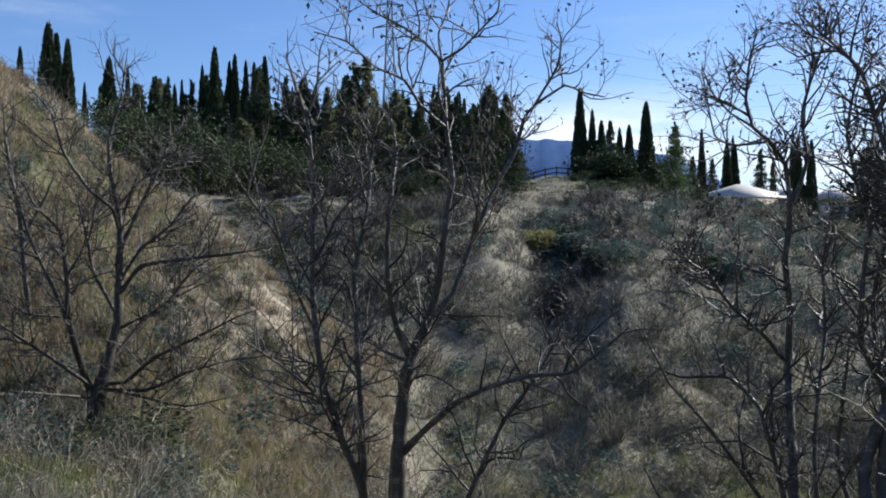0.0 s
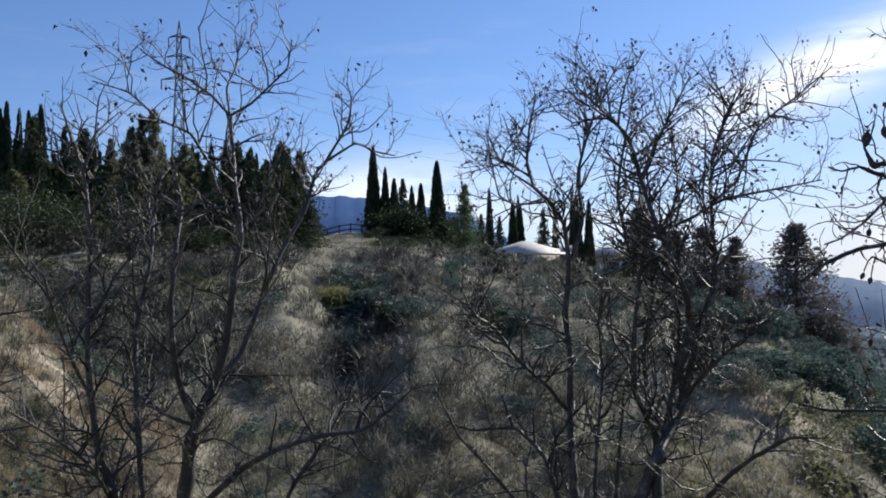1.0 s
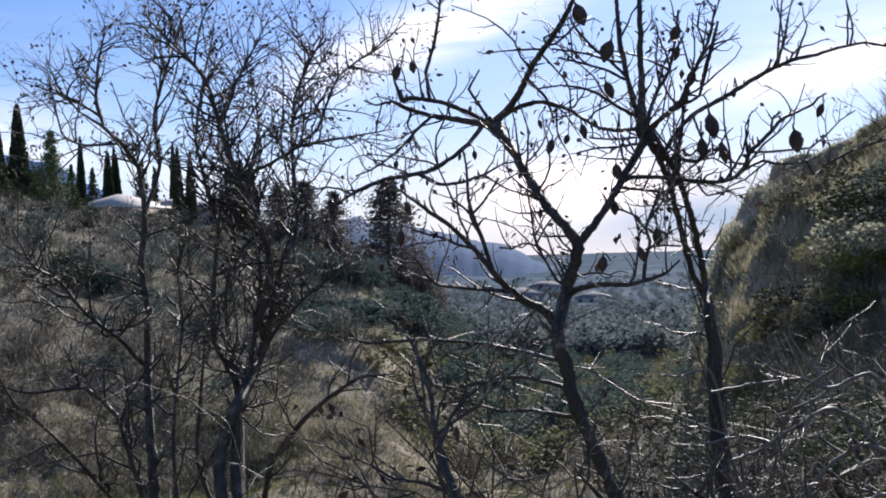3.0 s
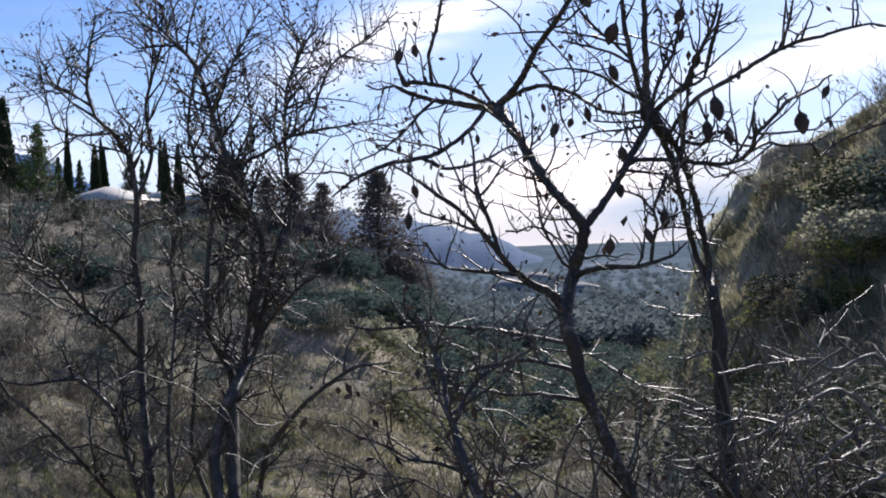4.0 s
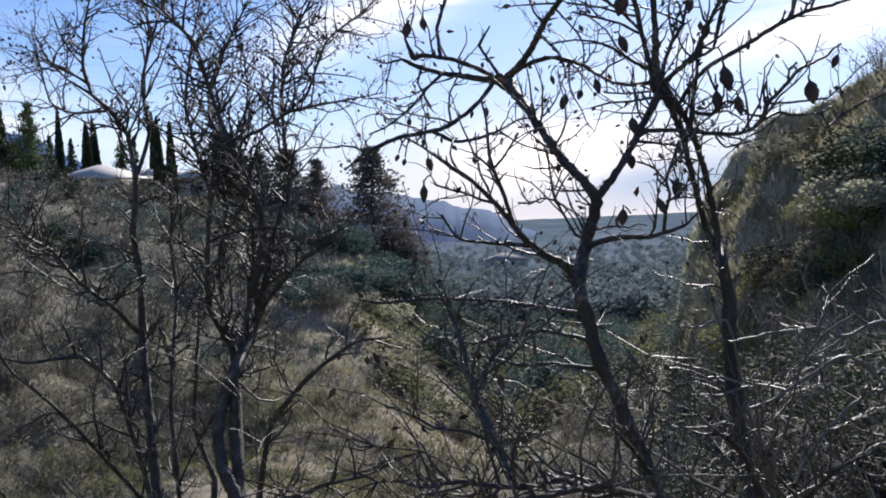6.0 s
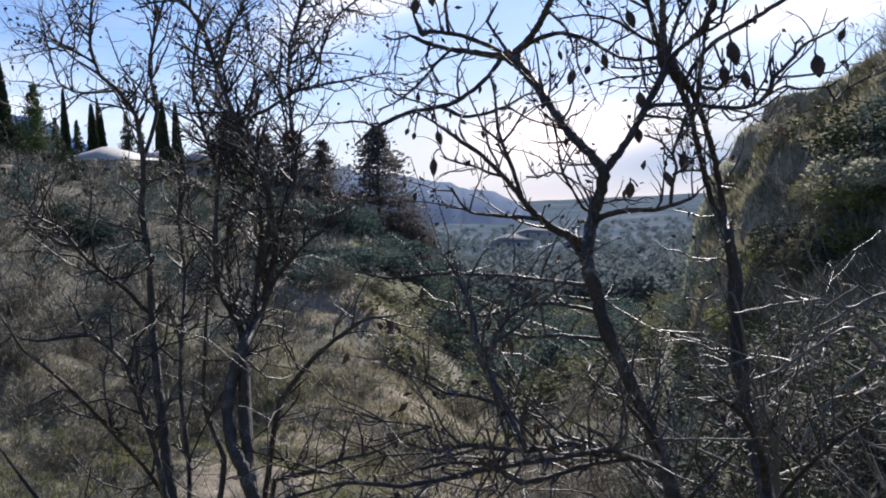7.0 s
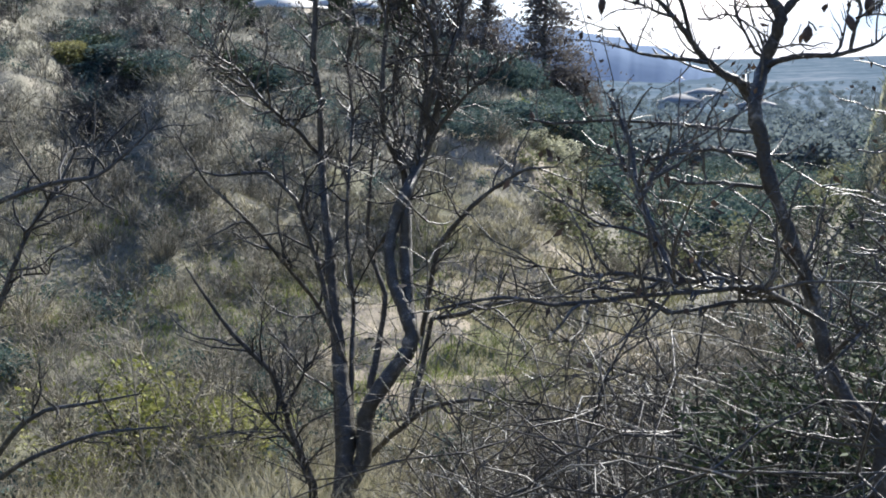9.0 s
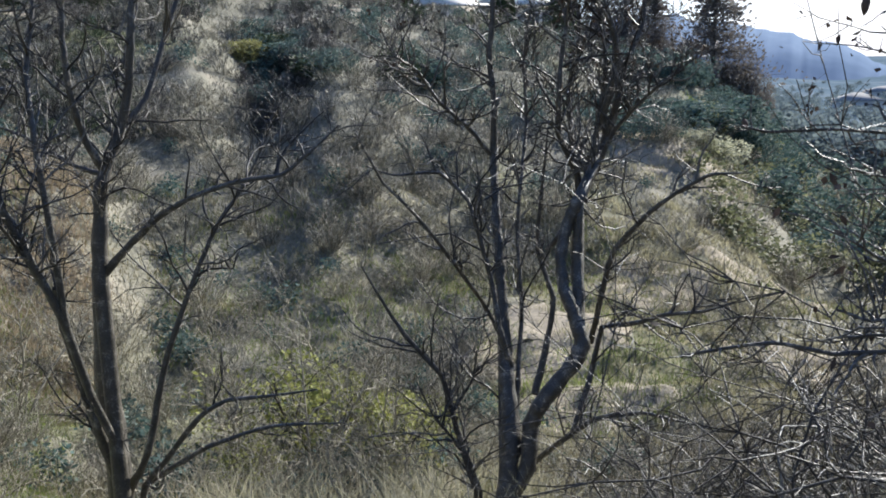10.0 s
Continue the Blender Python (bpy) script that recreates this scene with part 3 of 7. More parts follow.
centre_tree = []
centre_tree.append(((-0.30, 6.02, 0.28, 0.0451), (-0.26, 6.02, 0.69, 0.0401), (-0.22, 6.02, 0.89, 0.0370), (-0.11, 6.03, 1.13, 0.0294), (-0.04, 5.98, 1.38, 0.0262), (-0.01, 5.93, 1.64, 0.0231), (0.02, 5.93, 1.88, 0.0202), (0.05, 5.93, 2.04, 0.0174), (0.01, 5.98, 2.38, 0.0161), (-0.01, 6.03, 2.70, 0.0149), (-0.02, 6.03, 2.82, 0.0150)))
centre_tree.append(((-0.02, 6.03, 2.82, 0.0105), (-0.14, 6.13, 2.97, 0.0092), (-0.27, 6.17, 3.07, 0.0077), (-0.44, 6.21, 3.17, 0.0063), (-0.58, 6.30, 3.28, 0.0040)))
centre_tree.append(((-0.02, 6.03, 2.82, 0.0105), (0.11, 5.93, 2.88, 0.0089), (0.23, 5.82, 2.98, 0.0073), (0.33, 5.82, 3.09, 0.0059), (0.36, 5.82, 3.27, 0.0040)))
centre_tree.append(((-0.02, 6.03, 2.82, 0.0090), (-0.04, 6.03, 3.00, 0.0075), (0.03, 6.13, 3.20, 0.0062), (0.01, 6.13, 3.43, 0.0040)))
centre_tree.append(((0.01, 5.98, 2.38, 0.0103), (-0.15, 5.83, 2.50, 0.0086), (-0.25, 5.72, 2.64, 0.0085), (-0.42, 5.61, 2.70, 0.0070), (-0.59, 5.60, 2.85, 0.0056), (-0.77, 5.48, 2.88, 0.0040)))
centre_tree.append(((-0.22, 6.02, 0.89, 0.0251), (-0.30, 5.92, 1.08, 0.0217), (-0.35, 5.82, 1.36, 0.0185), (-0.36, 5.82, 1.64, 0.0156), (-0.34, 5.82, 1.92, 0.0142), (-0.31, 5.92, 2.22, 0.0116), (-0.35, 5.92, 2.47, 0.0040)))
centre_tree.append(((-0.11, 6.03, 1.13, 0.0206), (0.05, 6.13, 1.30, 0.0179), (0.18, 6.22, 1.64, 0.0167), (0.32, 6.32, 1.97, 0.0154), (0.48, 6.41, 2.26, 0.0142), (0.55, 6.40, 2.50, 0.0126), (0.62, 6.40, 2.59, 0.0111), (0.84, 6.47, 2.74, 0.0081), (0.99, 6.55, 2.70, 0.0065), (1.13, 6.53, 2.67, 0.0040)))
centre_tree.append(((0.62, 6.40, 2.59, 0.0095), (0.76, 6.28, 2.83, 0.0079), (0.79, 6.28, 3.00, 0.0063), (0.76, 6.28, 3.13, 0.0040)))
centre_tree.append(((0.18, 6.22, 1.66, 0.0106), (0.21, 6.02, 1.86, 0.0088), (0.13, 5.93, 2.13, 0.0072), (0.23, 5.92, 2.40, 0.0058), (0.30, 5.92, 2.61, 0.0040)))
centre_tree.append(((-0.27, 6.02, 0.28, 0.0240), (0.01, 5.83, 0.59, 0.0202), (0.22, 5.62, 0.75, 0.0166), (0.51, 5.50, 0.85, 0.0136), (0.74, 5.48, 0.87, 0.0122), (0.90, 5.45, 0.99, 0.0095), (1.07, 5.42, 1.14, 0.0040)))
centre_tree.append(((-0.49, 5.71, 0.07, 0.0260), (-0.61, 5.59, 0.44, 0.0238), (-0.71, 5.48, 0.77, 0.0218), (-0.77, 5.47, 1.20, 0.0189), (-0.78, 5.47, 1.61, 0.0161), (-0.77, 5.47, 1.97, 0.0135), (-0.81, 5.47, 2.35, 0.0109), (-0.88, 5.46, 2.56, 0.0082), (-0.93, 5.45, 2.74, 0.0040)))
centre_tree.append(((-0.49, 5.71, 0.07, 0.0231), (-0.50, 5.61, 0.51, 0.0195), (-0.53, 5.60, 1.06, 0.0179), (-0.55, 5.70, 1.46, 0.0153), (-0.48, 5.81, 1.87, 0.0128), (-0.47, 5.91, 2.18, 0.0102), (-0.42, 5.91, 2.47, 0.0040)))
centre_tree.append(((-0.76, 5.48, 1.10, 0.0108), (-0.86, 5.26, 1.41, 0.0091), (-0.93, 5.15, 1.67, 0.0076), (-1.06, 5.02, 1.88, 0.0062), (-1.15, 5.00, 2.03, 0.0040)))
centre_tree.append(((-0.22, 6.02, 0.87, 0.0163), (-0.40, 6.12, 0.93, 0.0135), (-0.63, 6.20, 1.09, 0.0122), (-0.87, 6.27, 1.20, 0.0040)))
centre_tree.append(((-0.64, 5.59, 0.48, 0.0112), (-0.73, 5.28, 0.77, 0.0092), (-0.88, 5.05, 0.96, 0.0075), (-1.07, 4.91, 1.12, 0.0040)))
centre_tree.append(((-0.77, 5.47, 1.50, 0.0081), (-0.63, 5.49, 1.80, 0.0067), (-0.49, 5.51, 1.97, 0.0054), (-0.52, 5.50, 2.21, 0.0040)))
centre_tree.append(((-0.81, 5.47, 2.35, 0.0068), (-0.76, 5.48, 2.57, 0.0055), (-0.64, 5.59, 2.73, 0.0040)))
centre_tree.append(((-0.32, 6.24, -1.27, 0.0806), (-0.32, 6.24, -0.87, 0.0749), (-0.34, 6.24, -0.33, 0.0619), (-0.31, 6.24, 0.29, 0.0419)))
centre_tree.append(((-0.32, 6.24, -1.23, 0.0419), (-0.42, 6.03, -0.59, 0.0332), (-0.51, 5.92, -0.07, 0.0289), (-0.53, 5.82, 0.26, 0.0252)))
centre_tree.append(((-0.29, 6.24, -1.28, 0.0323), (-0.12, 5.95, -0.86, 0.0226), (0.02, 5.85, -0.29, 0.0187), (0.19, 5.75, 0.17, 0.0152), (0.38, 5.74, 0.56, 0.0123), (0.55, 5.78, 0.78, 0.0096), (0.70, 5.81, 1.04, 0.0069), (0.78, 5.80, 1.27, 0.0040)))
centre_tree.append(((-0.16, 6.15, -1.17, 0.0222), (0.19, 5.75, -0.61, 0.0158), (0.35, 5.64, -0.48, 0.0127), (0.61, 5.52, -0.44, 0.0097), (0.86, 5.39, -0.39, 0.0040)))
centre_tree.append(((-0.12, 6.15, -1.14, 0.0190), (0.24, 5.85, -0.84, 0.0148), (0.62, 5.72, -0.71, 0.0116), (1.05, 5.56, -0.69, 0.0040)))
forked_tree = []
forked_tree.append(((2.20, 5.89, -2.01, 0.1127), (2.28, 6.02, -1.73, 0.0909), (2.36, 6.14, -1.44, 0.0800), (2.41, 6.23, -1.22, 0.0727), (2.45, 6.36, -1.00, 0.0659), (2.48, 6.49, -0.78, 0.0572), (2.51, 6.61, -0.54, 0.0520), (2.54, 6.73, -0.30, 0.0486), (2.57, 6.84, -0.01, 0.0414), (2.59, 6.93, 0.19, 0.0379), (2.63, 7.07, 0.44, 0.0327), (2.68, 7.23, 0.73, 0.0295), (2.69, 7.22, 1.13, 0.0276), (2.66, 7.24, 1.48, 0.0257), (2.69, 7.22, 1.90, 0.0220), (2.66, 7.24, 2.25, 0.0203), (2.52, 7.18, 2.43, 0.0182), (2.40, 7.22, 2.55, 0.0146), (2.35, 7.23, 2.76, 0.0128), (2.37, 7.22, 3.03, 0.0092), (2.43, 7.21, 3.31, 0.0040)))
forked_tree.append(((2.48, 6.06, -1.43, 0.0616), (2.53, 6.14, -1.18, 0.0614), (2.59, 6.13, -1.01, 0.0627), (2.73, 6.13, -0.86, 0.0591), (2.87, 6.12, -0.70, 0.0591), (2.94, 6.13, -0.59, 0.0609), (2.92, 6.18, -0.45, 0.0484), (2.90, 6.24, -0.32, 0.0520), (2.88, 6.34, -0.17, 0.0451), (2.90, 6.42, 0.03, 0.0417), (2.95, 6.46, 0.20, 0.0436), (3.01, 6.46, 0.34, 0.0491), (3.07, 6.45, 0.47, 0.0455), (3.45, 6.82, 0.80, 0.0327), (3.50, 6.68, 1.16, 0.0286), (3.55, 6.65, 1.47, 0.0250)))
forked_tree.append(((3.39, 6.72, 1.04, 0.0286), (3.43, 6.58, 1.40, 0.0247), (3.36, 6.51, 1.66, 0.0226), (3.23, 6.46, 1.91, 0.0206), (3.10, 6.41, 2.14, 0.0186), (2.99, 6.46, 2.53, 0.0171), (2.87, 6.40, 2.83, 0.0152), (2.72, 6.47, 3.02, 0.0119), (2.49, 6.55, 3.27, 0.0040)))
forked_tree.append(((3.28, 6.88, 0.39, 0.0330), (3.26, 6.89, 0.57, 0.0292), (3.16, 6.83, 0.71, 0.0252), (3.04, 6.77, 0.92, 0.0230), (3.00, 6.67, 1.22, 0.0209), (3.02, 6.67, 1.50, 0.0174), (3.05, 6.65, 1.75, 0.0156), (3.02, 6.78, 2.05, 0.0141), (2.95, 6.80, 2.44, 0.0107), (3.01, 6.78, 2.86, 0.0090), (3.10, 6.74, 3.29, 0.0040)))
forked_tree.append(((3.39, 6.72, 1.04, 0.0233), (3.62, 6.83, 1.39, 0.0220), (3.85, 6.93, 1.75, 0.0188), (3.83, 6.94, 2.40, 0.0171), (3.86, 6.93, 2.83, 0.0134), (4.02, 6.95, 3.16, 0.0117), (4.15, 6.88, 3.40, 0.0040)))
forked_tree.append(((3.83, 6.94, 2.40, 0.0133), (4.07, 6.93, 2.60, 0.0116), (4.27, 6.92, 3.04, 0.0098), (4.58, 6.85, 3.29, 0.0080), (4.83, 6.68, 3.53, 0.0040)))
forked_tree.append(((3.10, 6.41, 2.14, 0.0136), (3.24, 6.23, 2.19, 0.0117), (3.43, 6.02, 2.33, 0.0099), (3.66, 5.77, 2.37, 0.0081), (3.93, 5.60, 2.42, 0.0040)))
forked_tree.append(((2.69, 7.22, 1.90, 0.0165), (2.84, 7.28, 2.27, 0.0149), (2.81, 7.29, 2.67, 0.0132), (2.91, 7.25, 3.06, 0.0114), (3.02, 7.21, 3.38, 0.0040)))
forked_tree.append(((2.40, 7.22, 2.55, 0.0110), (2.21, 7.17, 2.65, 0.0090), (2.08, 7.20, 2.81, 0.0073), (2.00, 7.22, 3.02, 0.0040)))
forked_tree.append(((2.52, 7.18, 2.43, 0.0109), (2.21, 7.06, 2.39, 0.0089), (2.04, 7.01, 2.46, 0.0070), (1.95, 7.03, 2.95, 0.0035)))
forked_tree.append(((2.99, 6.46, 2.53, 0.0102), (3.07, 6.32, 2.79, 0.0085), (3.18, 6.26, 3.03, 0.0068), (3.30, 6.21, 3.28, 0.0040)))
forked_tree.append(((2.65, 7.24, 0.73, 0.0166), (2.45, 7.09, 0.93, 0.0161), (2.15, 6.98, 1.18, 0.0139), (1.97, 6.92, 1.41, 0.0120), (1.78, 6.86, 1.53, 0.0084), (1.67, 6.89, 1.78, 0.0040)))
forked_tree.append(((2.50, 6.45, -0.79, 0.0257), (2.43, 6.50, -0.48, 0.0218), (2.41, 6.56, -0.21, 0.0218), (2.37, 6.59, 0.01, 0.0199), (2.31, 6.61, 0.25, 0.0179), (2.26, 6.67, 0.46, 0.0161), (2.08, 6.79, 0.66, 0.0136), (1.70, 6.68, 0.68, 0.0083), (1.51, 6.72, 0.75, 0.0040)))
forked_tree.append(((2.61, 6.94, -0.69, 0.0203), (2.43, 6.89, -0.37, 0.0180), (2.21, 6.65, -0.11, 0.0154), (1.89, 6.43, 0.29, 0.0129), (1.70, 6.37, 0.51, 0.0111), (1.53, 6.31, 0.68, 0.0093), (1.33, 6.24, 1.05, 0.0040)))
forked_tree.append(((3.24, 6.59, -0.73, 0.0255), (3.18, 6.28, -0.21, 0.0223), (3.20, 6.16, 0.09, 0.0201), (3.32, 5.87, 0.41, 0.0177), (3.44, 5.68, 0.58, 0.0142), (3.54, 5.49, 0.70, 0.0124), (3.68, 5.27, 0.73, 0.0040)))
forked_tree.append(((2.84, 6.78, -1.18, 0.0334), (3.00, 6.92, -0.85, 0.0281), (3.10, 6.99, -0.46, 0.0225), (3.02, 7.14, -0.06, 0.0187), (3.06, 7.12, 0.46, 0.0148), (3.10, 7.10, 0.92, 0.0040)))
forked_tree.append(((2.74, 6.60, -1.68, 0.0260), (2.80, 6.25, -1.38, 0.0211), (2.96, 5.95, -1.09, 0.0186), (3.14, 5.62, -0.95, 0.0147), (3.31, 5.40, -0.95, 0.0080), (3.43, 5.20, -0.95, 0.0040)))
forked_tree.append(((3.27, 6.46, -0.57, 0.0214), (3.39, 6.17, -0.48, 0.0191), (3.47, 5.89, -0.35, 0.0151), (3.66, 5.65, -0.28, 0.0099), (3.78, 5.44, -0.16, 0.0040)))
forked_tree.append(((3.25, 6.84, 0.35, 0.0255), (3.36, 6.84, 0.73, 0.0218), (3.41, 6.82, 1.04, 0.0200), (3.45, 6.80, 1.35, 0.0181), (3.43, 6.81, 1.71, 0.0145), (3.39, 6.83, 2.11, 0.0109), (3.46, 6.79, 2.55, 0.0091), (3.44, 6.81, 2.95, 0.0040)))
forked_tree.append(((3.35, 6.74, 0.61, 0.0198), (3.42, 6.59, 0.92, 0.0177), (3.52, 6.31, 1.18, 0.0137), (3.64, 6.14, 1.34, 0.0101), (3.78, 6.05, 1.46, 0.0040)))
forked_tree.append(((2.94, 6.22, -0.44, 0.0396), (3.00, 6.32, -0.26, 0.0455), (3.03, 6.42, -0.07, 0.0476), (3.05, 6.45, 0.14, 0.0403), (3.07, 6.46, 0.38, 0.0292), (3.36, 7.01, 0.36, 0.0280), (3.31, 7.09, 0.77, 0.0224), (3.28, 7.10, 1.22, 0.0186), (3.36, 7.06, 1.67, 0.0149), (3.35, 7.18, 2.13, 0.0113), (3.41, 7.15, 2.59, 0.0040)))
forked_tree.append(((2.52, 6.37, -1.06, 0.0221), (2.60, 6.52, -0.71, 0.0204), (2.67, 6.63, -0.48, 0.0187), (2.71, 6.77, -0.10, 0.0169), (2.74, 6.88, 0.19, 0.0152), (2.78, 6.91, 0.50, 0.0133), (2.97, 7.23, 0.97, 0.0149), (2.95, 7.24, 1.46, 0.0112), (3.00, 7.21, 1.86, 0.0040)))
near_tree = []
near_tree.append(((1.760, 1.239, 0.486, 0.0337), (1.802, 1.296, 0.642, 0.0260), (1.772, 1.369, 0.702, 0.0193), (1.761, 1.426, 0.786, 0.0168), (1.763, 1.471, 0.897, 0.0159), (1.731, 1.505, 1.031, 0.0147), (1.695, 1.543, 1.157, 0.0151), (1.684, 1.570, 1.255, 0.0160), (1.673, 1.591, 1.353, 0.0155), (1.775, 1.667, 1.432, 0.0150), (1.787, 1.657, 1.485, 0.0145), (1.798, 1.645, 1.548, 0.0136), (1.785, 1.672, 1.591, 0.0118), (1.790, 1.736, 1.642, 0.0116), (1.820, 1.813, 1.697, 0.0115), (1.858, 1.896, 1.752, 0.0124), (1.888, 1.969, 1.807, 0.0128), (1.913, 2.035, 1.850, 0.0148), (1.940, 2.110, 1.896, 0.0204), (1.925, 2.136, 1.905, 0.0125)))
near_tree.append(((1.798, 1.645, 1.548, 0.0103), (1.825, 1.631, 1.580, 0.0094), (1.867, 1.626, 1.622, 0.0091), (1.913, 1.631, 1.669, 0.0087), (1.948, 1.632, 1.707, 0.0089), (2.024, 1.658, 1.765, 0.0097), (2.079, 1.680, 1.805, 0.0125)))
near_tree.append(((1.799, 1.294, 0.634, 0.0221), (1.887, 1.298, 0.685, 0.0182), (2.001, 1.353, 0.741, 0.0169), (2.090, 1.444, 0.818, 0.0166), (2.141, 1.521, 0.973, 0.0180), (2.181, 1.558, 1.113, 0.0199), (2.207, 1.579, 1.242, 0.0189), (2.207, 1.591, 1.360, 0.0133), (2.287, 1.664, 1.428, 0.0088), (2.265, 1.663, 1.527, 0.0082), (2.228, 1.659, 1.624, 0.0081), (2.187, 1.656, 1.705, 0.0080), (2.155, 1.658, 1.752, 0.0085), (2.113, 1.671, 1.799, 0.0147), (2.096, 1.687, 1.826, 0.0221), (2.087, 1.691, 1.858, 0.0158), (2.082, 1.684, 1.914, 0.0089), (2.070, 1.675, 1.997, 0.0079), (2.065, 1.669, 2.081, 0.0069), (2.067, 1.669, 2.194, 0.0052), (2.048, 1.650, 2.285, 0.0026)))
near_tree.append(((2.308, 1.665, 1.381, 0.0122), (2.269, 1.690, 1.459, 0.0083), (2.244, 1.691, 1.536, 0.0077), (2.207, 1.686, 1.626, 0.0076), (2.167, 1.680, 1.711, 0.0075), (2.136, 1.680, 1.764, 0.0080), (2.103, 1.681, 1.814, 0.0116)))
near_tree.append(((2.089, 1.689, 1.857, 0.0095), (2.064, 1.694, 1.900, 0.0073), (2.033, 1.692, 1.982, 0.0068), (2.015, 1.691, 2.051, 0.0063), (2.004, 1.689, 2.134, 0.0051), (1.986, 1.677, 2.212, 0.0025)))
near_tree.append(((2.096, 1.681, 1.850, 0.0063), (2.098, 1.671, 1.887, 0.0058), (2.113, 1.655, 1.940, 0.0051), (2.131, 1.636, 1.981, 0.0045), (2.146, 1.628, 2.046, 0.0039), (2.138, 1.606, 2.132, 0.0026)))
near_tree.append(((2.103, 1.674, 1.842, 0.0068), (2.116, 1.635, 1.870, 0.0058), (2.124, 1.604, 1.890, 0.0094), (2.131, 1.593, 1.900, 0.0104), (2.126, 1.571, 1.938, 0.0057), (2.126, 1.539, 1.987, 0.0044), (2.132, 1.511, 2.040, 0.0038), (2.128, 1.486, 2.116, 0.0019)))
near_tree.append(((2.132, 1.594, 1.892, 0.0057), (2.168, 1.572, 1.913, 0.0038), (2.177, 1.556, 1.985, 0.0058), (2.178, 1.538, 2.030, 0.0051), (2.185, 1.523, 2.091, 0.0026)))
near_tree.append(((2.131, 1.669, 1.767, 0.0063), (2.146, 1.621, 1.833, 0.0058), (2.165, 1.589, 1.868, 0.0064), (2.190, 1.547, 1.891, 0.0064), (2.212, 1.511, 1.911, 0.0064), (2.237, 1.464, 1.940, 0.0058), (2.252, 1.415, 1.962, 0.0051), (2.266, 1.367, 1.976, 0.0051), (2.282, 1.318, 1.980, 0.0044), (2.295, 1.269, 1.988, 0.0038), (2.310, 1.218, 1.991, 0.0031), (2.328, 1.167, 1.973, 0.0019)))
near_tree.append(((2.252, 1.415, 1.962, 0.0038), (2.254, 1.401, 1.992, 0.0032), (2.255, 1.383, 2.034, 0.0025), (2.250, 1.371, 2.078, 0.0019)))
near_tree.append(((2.242, 1.456, 1.944, 0.0026), (2.261, 1.437, 1.967, 0.0026), (2.262, 1.428, 1.988, 0.0013)))
near_tree.append(((2.167, 1.650, 1.696, 0.0052), (2.149, 1.629, 1.773, 0.0051), (2.143, 1.608, 1.842, 0.0045), (2.132, 1.594, 1.889, 0.0038)))
near_tree.append(((2.160, 1.657, 1.714, 0.0058), (2.136, 1.617, 1.756, 0.0057), (2.146, 1.571, 1.745, 0.0050), (2.146, 1.532, 1.769, 0.0050), (2.147, 1.497, 1.766, 0.0043), (2.132, 1.453, 1.733, 0.0036), (2.099, 1.396, 1.722, 0.0030)))
near_tree.append(((2.165, 1.590, 1.862, 0.0038), (2.166, 1.579, 1.829, 0.0032), (2.161, 1.559, 1.790, 0.0025), (2.142, 1.590, 1.759, 0.0019)))
near_tree.append(((1.934, 1.635, 1.690, 0.0054), (1.961, 1.616, 1.706, 0.0060), (1.992, 1.548, 1.701, 0.0053), (2.016, 1.485, 1.689, 0.0053), (2.036, 1.423, 1.681, 0.0052), (2.040, 1.380, 1.690, 0.0046), (2.051, 1.362, 1.713, 0.0052), (2.052, 1.354, 1.741, 0.0052), (2.078, 1.349, 1.759, 0.0047), (2.124, 1.344, 1.792, 0.0047), (2.169, 1.339, 1.825, 0.0042), (2.219, 1.331, 1.843, 0.0031), (2.249, 1.314, 1.859, 0.0031), (2.263, 1.306, 1.875, 0.0025), (2.278, 1.296, 1.884, 0.0012)))
near_tree.append(((2.051, 1.362, 1.706, 0.0035), (2.136, 1.376, 1.729, 0.0036), (2.196, 1.374, 1.723, 0.0031), (2.270, 1.348, 1.729, 0.0025), (2.300, 1.333, 1.745, 0.0013)))
near_tree.append(((2.053, 1.355, 1.737, 0.0029), (2.031, 1.345, 1.767, 0.0023), (2.032, 1.339, 1.789, 0.0012)))
near_tree.append(((2.124, 1.344, 1.789, 0.0030), (2.124, 1.337, 1.822, 0.0024), (2.131, 1.321, 1.835, 0.0012)))
near_tree.append(((2.287, 1.358, 1.731, 0.0019), (2.324, 1.359, 1.701, 0.0019), (2.379, 1.360, 1.727, 0.0026), (2.443, 1.342, 1.756, 0.0033), (2.504, 1.330, 1.774, 0.0041), (2.568, 1.311, 1.792, 0.0041)))
near_tree.append(((1.932, 1.623, 1.680, 0.0041), (1.975, 1.603, 1.675, 0.0036), (2.020, 1.580, 1.667, 0.0024), (2.100, 1.610, 1.649, 0.0019)))
near_tree.append(((1.937, 2.126, 1.898, 0.0114), (1.898, 2.171, 1.909, 0.0091), (1.847, 2.222, 1.924, 0.0075), (1.814, 2.259, 1.936, 0.0063), (1.787, 2.289, 1.951, 0.0070), (1.759, 2.306, 1.965, 0.0063), (1.745, 2.326, 1.978, 0.0042), (1.713, 2.361, 1.970, 0.0028), (1.688, 2.387, 1.986, 0.0014)))
near_tree.append(((1.924, 2.135, 1.912, 0.0068), (1.860, 2.156, 1.941, 0.0069), (1.813, 2.177, 1.958, 0.0061), (1.769, 2.197, 1.966, 0.0061), (1.737, 2.220, 1.972, 0.0061), (1.719, 2.234, 1.967, 0.0090), (1.707, 2.237, 1.994, 0.0054), (1.695, 2.238, 2.025, 0.0034), (1.703, 2.222, 2.066, 0.0020)))
